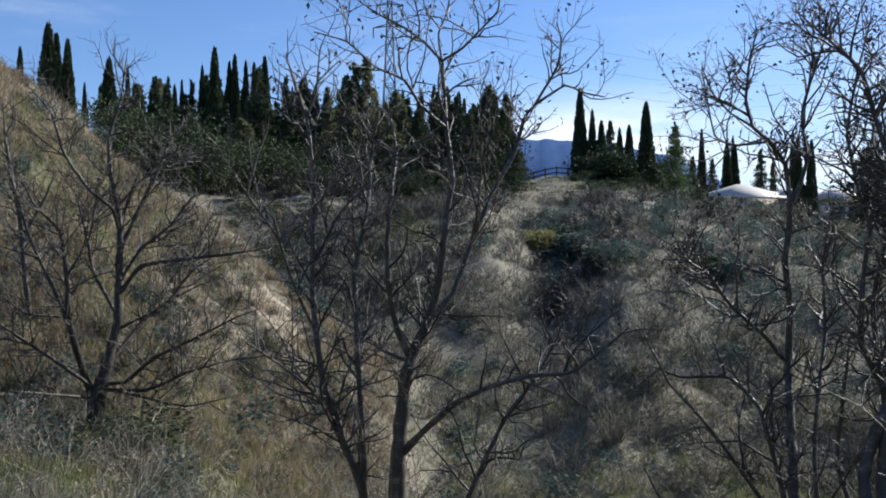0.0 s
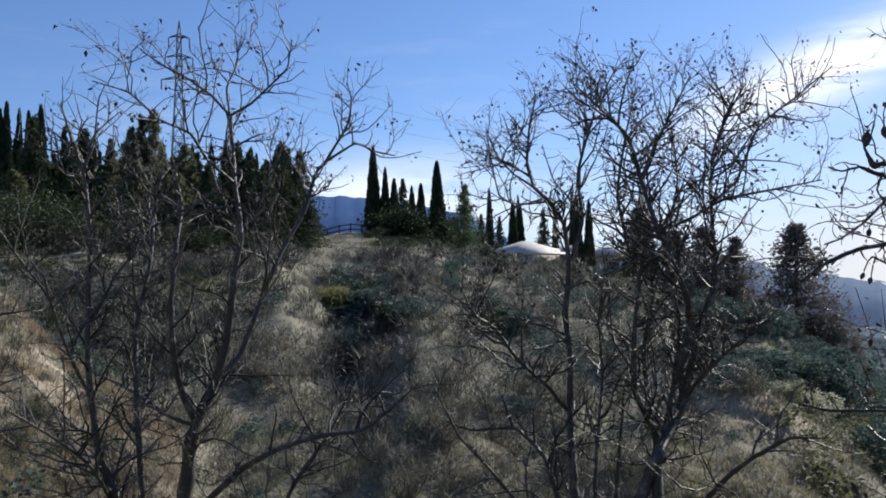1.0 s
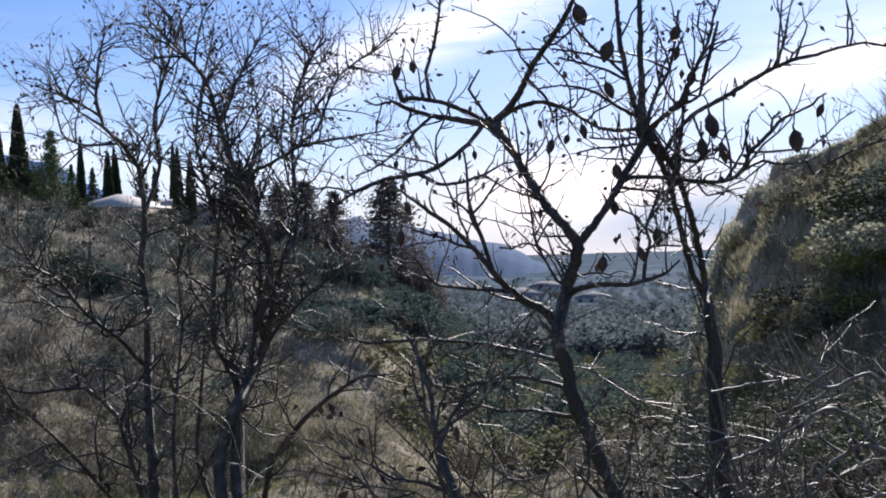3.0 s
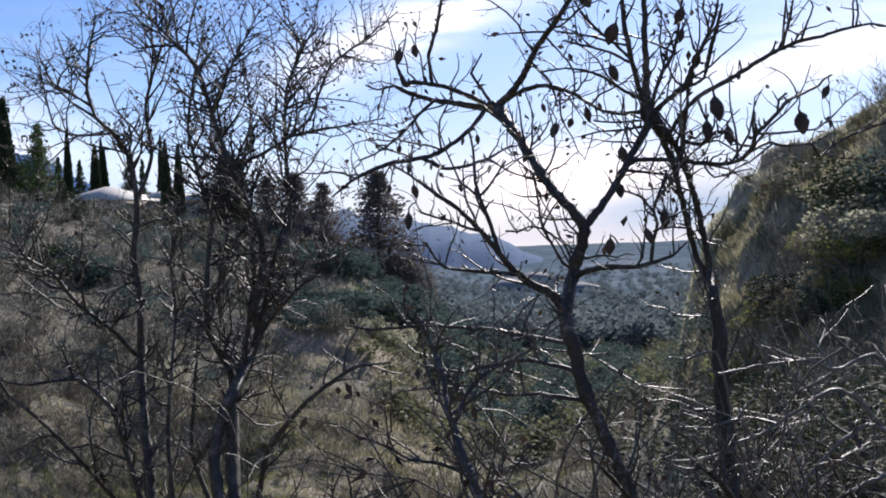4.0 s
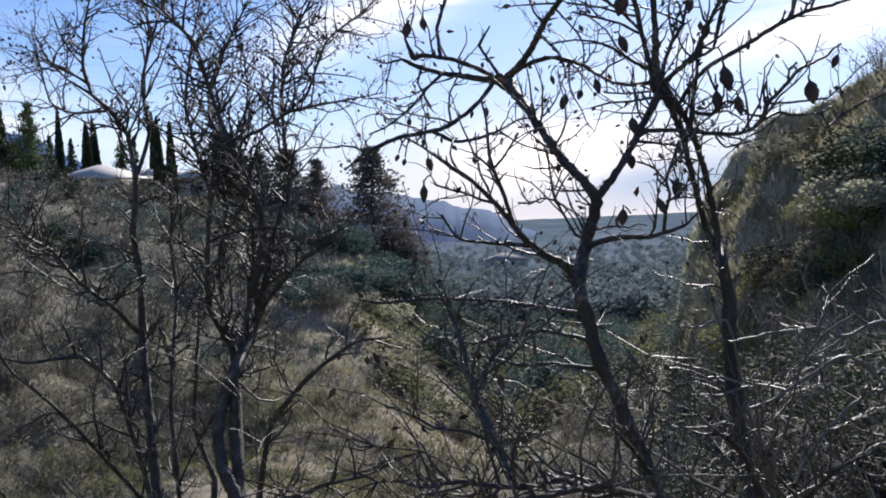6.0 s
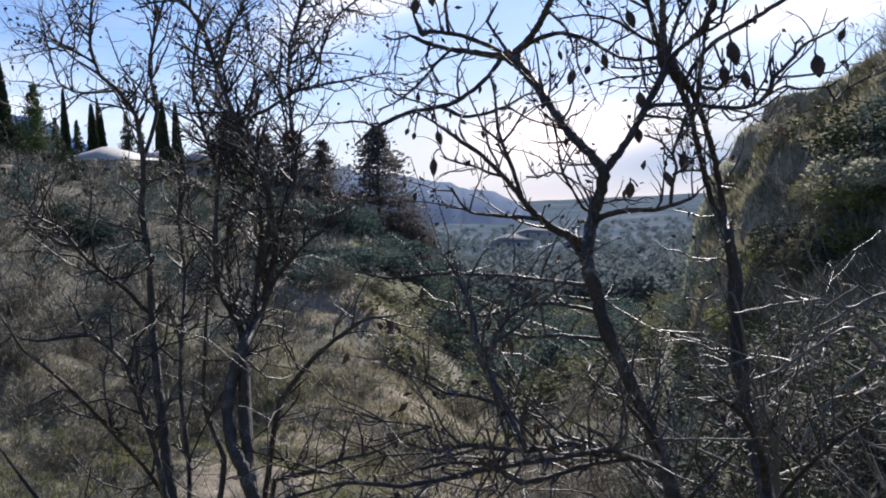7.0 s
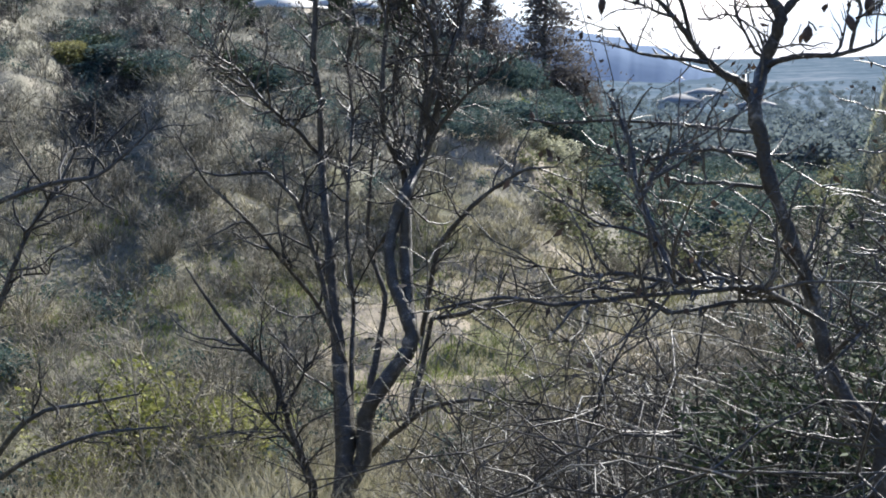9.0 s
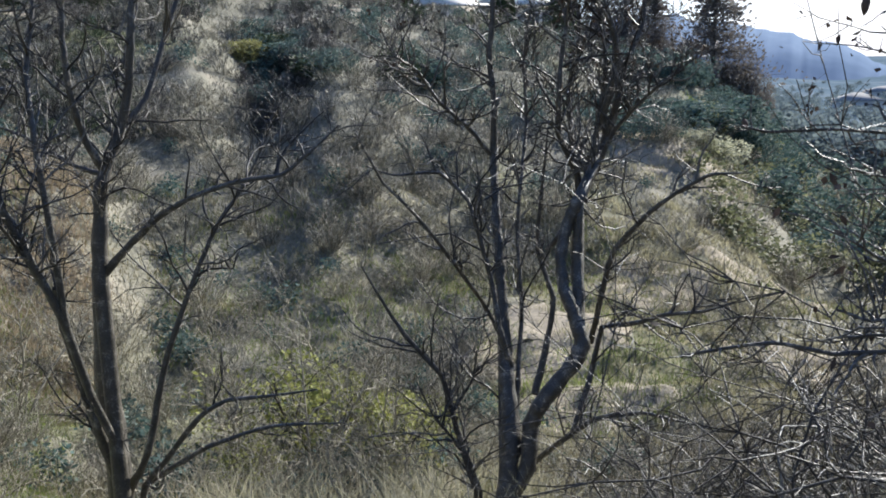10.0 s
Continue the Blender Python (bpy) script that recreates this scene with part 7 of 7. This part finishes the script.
undergrowth("slope_dark_shrubs", "dark rounded shrubs on the far slope", 110, 6, 30, 25, 42, 0.4, 1.2, 87, LEAF_SHRUB, leaves=700, leaf=(0.03, 0.07))
# dark scrub added to darken the fold where shadow lies
thicket("shade_scrub", "dark leafless scrub standing in for shade in the fold below the cypresses", 60, 5.5, 11, 25, 37, 0.5, 1.1, 61, BARK, thick=0.006)
# shrubs added so that the hollow reads as deep blue shade
undergrowth("hollow_shade_shrubs", "dark blue-green shrubs standing in for shade in the hollow", 60, 28, 38.5, 33, 40, 0.7, 1.5, 62, LEAF_SHRUB, leaves=1000, leaf=(0.03, 0.07))
# tree tops whose leaf colour includes the valley haze
undergrowth("valley_trees", "distant tree tops down in the valley, paled with painted haze", 700, 35, 54, 68, 700, 1.6, 4.0, 94, LEAF_FAR, leaves=200, leaf=(0.09, 0.17))
undergrowth("mouth_bushes", "dark green bushes dotted over the floor of the gully mouth", 130, 36.5, 49, 26, 85, 0.8, 1.8, 97, LEAF_SHRUB, leaves=600, leaf=(0.05, 0.10))
undergrowth("valley_scrub", "grey-green scrub filling the mouth of the gully", 480, 33, 51.5, 22, 130, 0.4, 1.2, 96, LEAF_OLIVE, leaves=170, leaf=(0.07, 0.15))
thicket("mouth_scrub", "pale dry scrub in the mouth of the gully", 110, 30, 51, 11, 75, 0.4, 1.0, 99, keep=clear)
undergrowth("cypress_foot_shrubs", "dark shrubs between the cypresses", 46, 8.6, 14.2, 58, 64, 1.5, 3.2, 97, LEAF_DARK, leaves=900, leaf=(0.03, 0.07))
undergrowth("garden_shrubs", "dark garden trees behind the houses", 60, 14, 27, 74, 84, 1.6, 3.6, 98, LEAF_DARK, leaves=900, leaf=(0.03, 0.07))


def earth_patch(az, d, wide, deep, seed):
    """A thin sheet of trodden bare earth with a ragged edge, following the ground."""
    c, n, rings = at(az, d), 40, 12
    ang = np.arange(n) * 2 * np.pi / n
    edge = 1 + 0.5 * rough_noise(np.cos(ang) * 2 + seed, np.sin(ang) * 2, 3, seed)
    r = np.linspace(0.05, 1, rings)[:, None]
    x, y = c[0] + r * edge * np.cos(ang) * wide / 2, c[1] + r * edge * np.sin(ang) * deep / 2
    z = land(x, y) + 0.03 - 0.10 * (r > 0.96)
    idx = np.arange(n * rings).reshape(rings, n)
    nxt = np.roll(idx, -1, axis=1)
    q = np.stack([idx[:-1], nxt[:-1], nxt[1:], idx[1:]], -1).reshape(-1, 4)[:, ::-1]
    v = np.stack([x, y, z], -1).reshape(-1, 3)
    tagged(new("bare_ground", fast_mesh("bare_ground", v, [q], EARTH, True)), "bare pinkish earth showing through the dry grass", "ground", kind="structure")


earth_patch(22.5, 14.2, 3.4, 2.6, 3)
earth_patch(30.0, 17.6, 3.2, 2.4, 4)
earth_patch(27.0, 12.0, 2.6, 1.8, 6)
earth_patch(38.0, 15.0, 2.6, 2.6, 8)
earth_patch(31.2, 25.5, 4.2, 3.0, 5)
earth_patch(36.0, 19.5, 3.0, 2.4, 9)
for k, (az, d, wide, deep) in enumerate(((-15.0, 15.5, 1.6, 1.2), (-9.5, 16.4, 1.8, 1.2), (-9.6, 34.6, 5.0, 1.6), (14.5, 38.5, 5.0, 3.0), (12.0, 41.0, 4.0, 2.4))):
    earth_patch(az, d, wide, deep, 11 + k)


def rock_mesh(seed):
    rng = np.random.default_rng(seed)
    bm = bmesh.new()
    bmesh.ops.create_icosphere(bm, subdivisions=3, radius=0.5)
    for v in bm.verts:
        v.co *= 1 + 0.35 * noise.noise(v.co * 2.2 + Vector((seed, 0, 0))) + 0.03 * rng.normal()
    me = bpy.data.meshes.new("rock")
    bm.to_mesh(me)
    bm.free()
    me.materials.append(PALE_ROCK)
    return me


PALE_ROCK = material("pale_rock", ((0.3, (0.42, 0.41, 0.39)), (0.6, (0.58, 0.57, 0.54)), (0.8, (0.7, 0.69, 0.66))), 0.85, 3, 25, 0.5)
for k, (az, d, wide) in enumerate(((40.3, 40, 1.3), (41.3, 47, 1.5), (44.0, 36, 1.0), (39.2, 33, 0.8), (42.6, 27, 0.6))):
    stone = tagged(new("rock", rock_mesh(150 + k)), "pale flat rock among the scrub", "rock", "pale rocks in the gully mouth")
    stone.matrix_world = Matrix.LocRotScale(at(az, d, 0.05), Euler((0, 0, k)), (wide, wide * 0.7, 0.5))
# shrub that also stands for the tree's shadow around its base
bush("dark_shrub", "dark dry shrub deepening the shadow at the foot of the spreading tree", at(-19.2, 10.3, -0.1), 1.7, 0.75, 108, LEAF_DARK, 2500, (0.02, 0.06))
# added bushes: their blue-green stands for the shade on this slope
for k, (az, d, w, h) in enumerate(((29.2, 30.0, 2.4, 0.6), (30.6, 30.5, 2.6, 0.7), (32.2, 31.5, 2.8, 0.9), (33.8, 33.0, 2.6, 1.3), (35.0, 35.0, 2.8, 1.7), (35.9, 36.0, 2.2, 1.9), (28.0, 27.0, 2.2, 0.8), (29.4, 27.4, 2.2, 0.9), (30.6, 28.6, 2.2, 0.9), (27.6, 29.0, 2.2, 0.8), (31.8, 29.4, 2.4, 1.0), (33.4, 31.0, 2.2, 1.3), (34.8, 32.6, 2.2, 1.4), (26.9, 26.6, 1.8, 0.7))):
    bush("hollow_shade_bush", "dense blue-green evergreen bush standing in for shade in the hollow of the slope", at(az, d, -0.2), w, h, 160 + k, LEAF_SHRUB, 2600, (0.03, 0.08))
# bushes added along the folds in place of their bluish shade
for k, (az, d, w, h) in enumerate(((14.7, 27.2, 1.9, 0.9), (16.0, 27.8, 2.1, 1.0), (17.1, 28.4, 1.8, 0.9), (15.4, 29.2, 1.8, 0.9), (6.4, 36.5, 1.9, 1.0), (7.2, 34.6, 2.1, 1.1), (8.1, 32.6, 2.1, 1.1), (8.9, 30.6, 2.0, 1.0), (9.7, 28.8, 1.9, 0.9), (10.4, 27.2, 1.8, 0.8), (7.4, 30.4, 1.8, 0.9))):
    bush("fold_shade_bush", "dark blue-green bush standing in for shade in a fold of the far slope", at(az, d, -0.2), w, h, 180 + k, LEAF_SHRUB if k % 3 else LEAF_DARK, 2000, (0.03, 0.08))
# bushes added in pale green to stand for a sunlit patch of grass
for k, (az, d, w, h) in enumerate(((33.0, 28.6, 1.5, 0.75), (34.2, 29.4, 1.8, 1.0), (32.0, 27.2, 1.3, 0.5))):
    bush("sun_patch_bush", "low pale green bush standing for sunlit grass at the lip of the hollow", at(az, d, -0.15), w, h, 200 + k, TURF, 2200, (0.03, 0.07))
bush("yellow_bush", "yellow flowering broom bush on the far slope", at(5.7, 31.5, -0.1), 1.7, 0.95, 101, LEAF_YELLOW, 2600, (0.03, 0.07))
# the dark entries are bushes added to stand for shade in the recesses
for k, (az, d, w, h, kind) in enumerate(((61.3, 9.4, 1.1, 0.7, TURF), (59.6, 9.0, 0.9, 0.6, HAY), (63.4, 8.7, 1.0, 0.6, TURF), (61.6, 8.6, 0.8, 0.4, LEAF_LIME), (57.4, 9.6, 0.7, 0.5, HAY), (64.5, 9.3, 1.1, 0.7, LEAF_SHRUB), (55.0, 9.5, 0.9, 0.5, LEAF_LIME), (61.2, 9.2, 0.9, 0.5, LEAF_LIME), (62.5, 9.0, 0.8, 0.45, LEAF_LIME), (56.4, 9.7, 0.6, 0.35, LEAF_LIME), (62.3, 9.5, 1.3, 0.8, LEAF_DARK), (60.0, 11.8, 1.2, 0.5, LEAF_DARK), (58.0, 9.6, 0.9, 0.5, LEAF_DARK), (60.7, 8.6, 0.8, 0.45, LEAF_DARK), (59.4, 9.0, 0.7, 0.8, HAY))):
    bush("bank_bush", {TURF: "rounded pale grey-green bush growing on the bank", LEAF_LIME: "low yellow-green bush on a ledge of the bank", HAY: "rounded tan clump of withered grass on the bank"}.get(kind, "dark green bush darkening a shaded hollow of the bank"), at(az, d, -0.2), w, h, 140 + k, kind, 2600, (0.02, 0.06))
for k, (az, d, w, h) in enumerate(((51.0, 3.7, 1.6, 1.0), (55.5, 3.4, 1.7, 1.15), (60.5, 3.2, 1.7, 1.15), (57.0, 5.2, 2.0, 1.2), (64.5, 4.0, 1.9, 1.2))):
    bush("evergreen_shrub", "dense dark green shrub below the almond tree", at(az, d, -0.25), w, h, 110 + k, LEAF_DARK, 6000, (0.014, 0.036), slim=0.22)
for k, (az, d, w, h) in enumerate(((7.4, 9.8, 2.0, 1.5), (10.5, 10.5, 1.5, 1.1), (14.4, 8.6, 1.2, 1.1), (16.5, 9.4, 0.9, 0.7), (4.0, 9.0, 1.2, 0.8))):
    bush("green_bush", "yellow-green leafy bush in the gully", at(az, d, -0.1), w, h, 120 + k, LEAF_LIME, 1500, (0.02, 0.05))
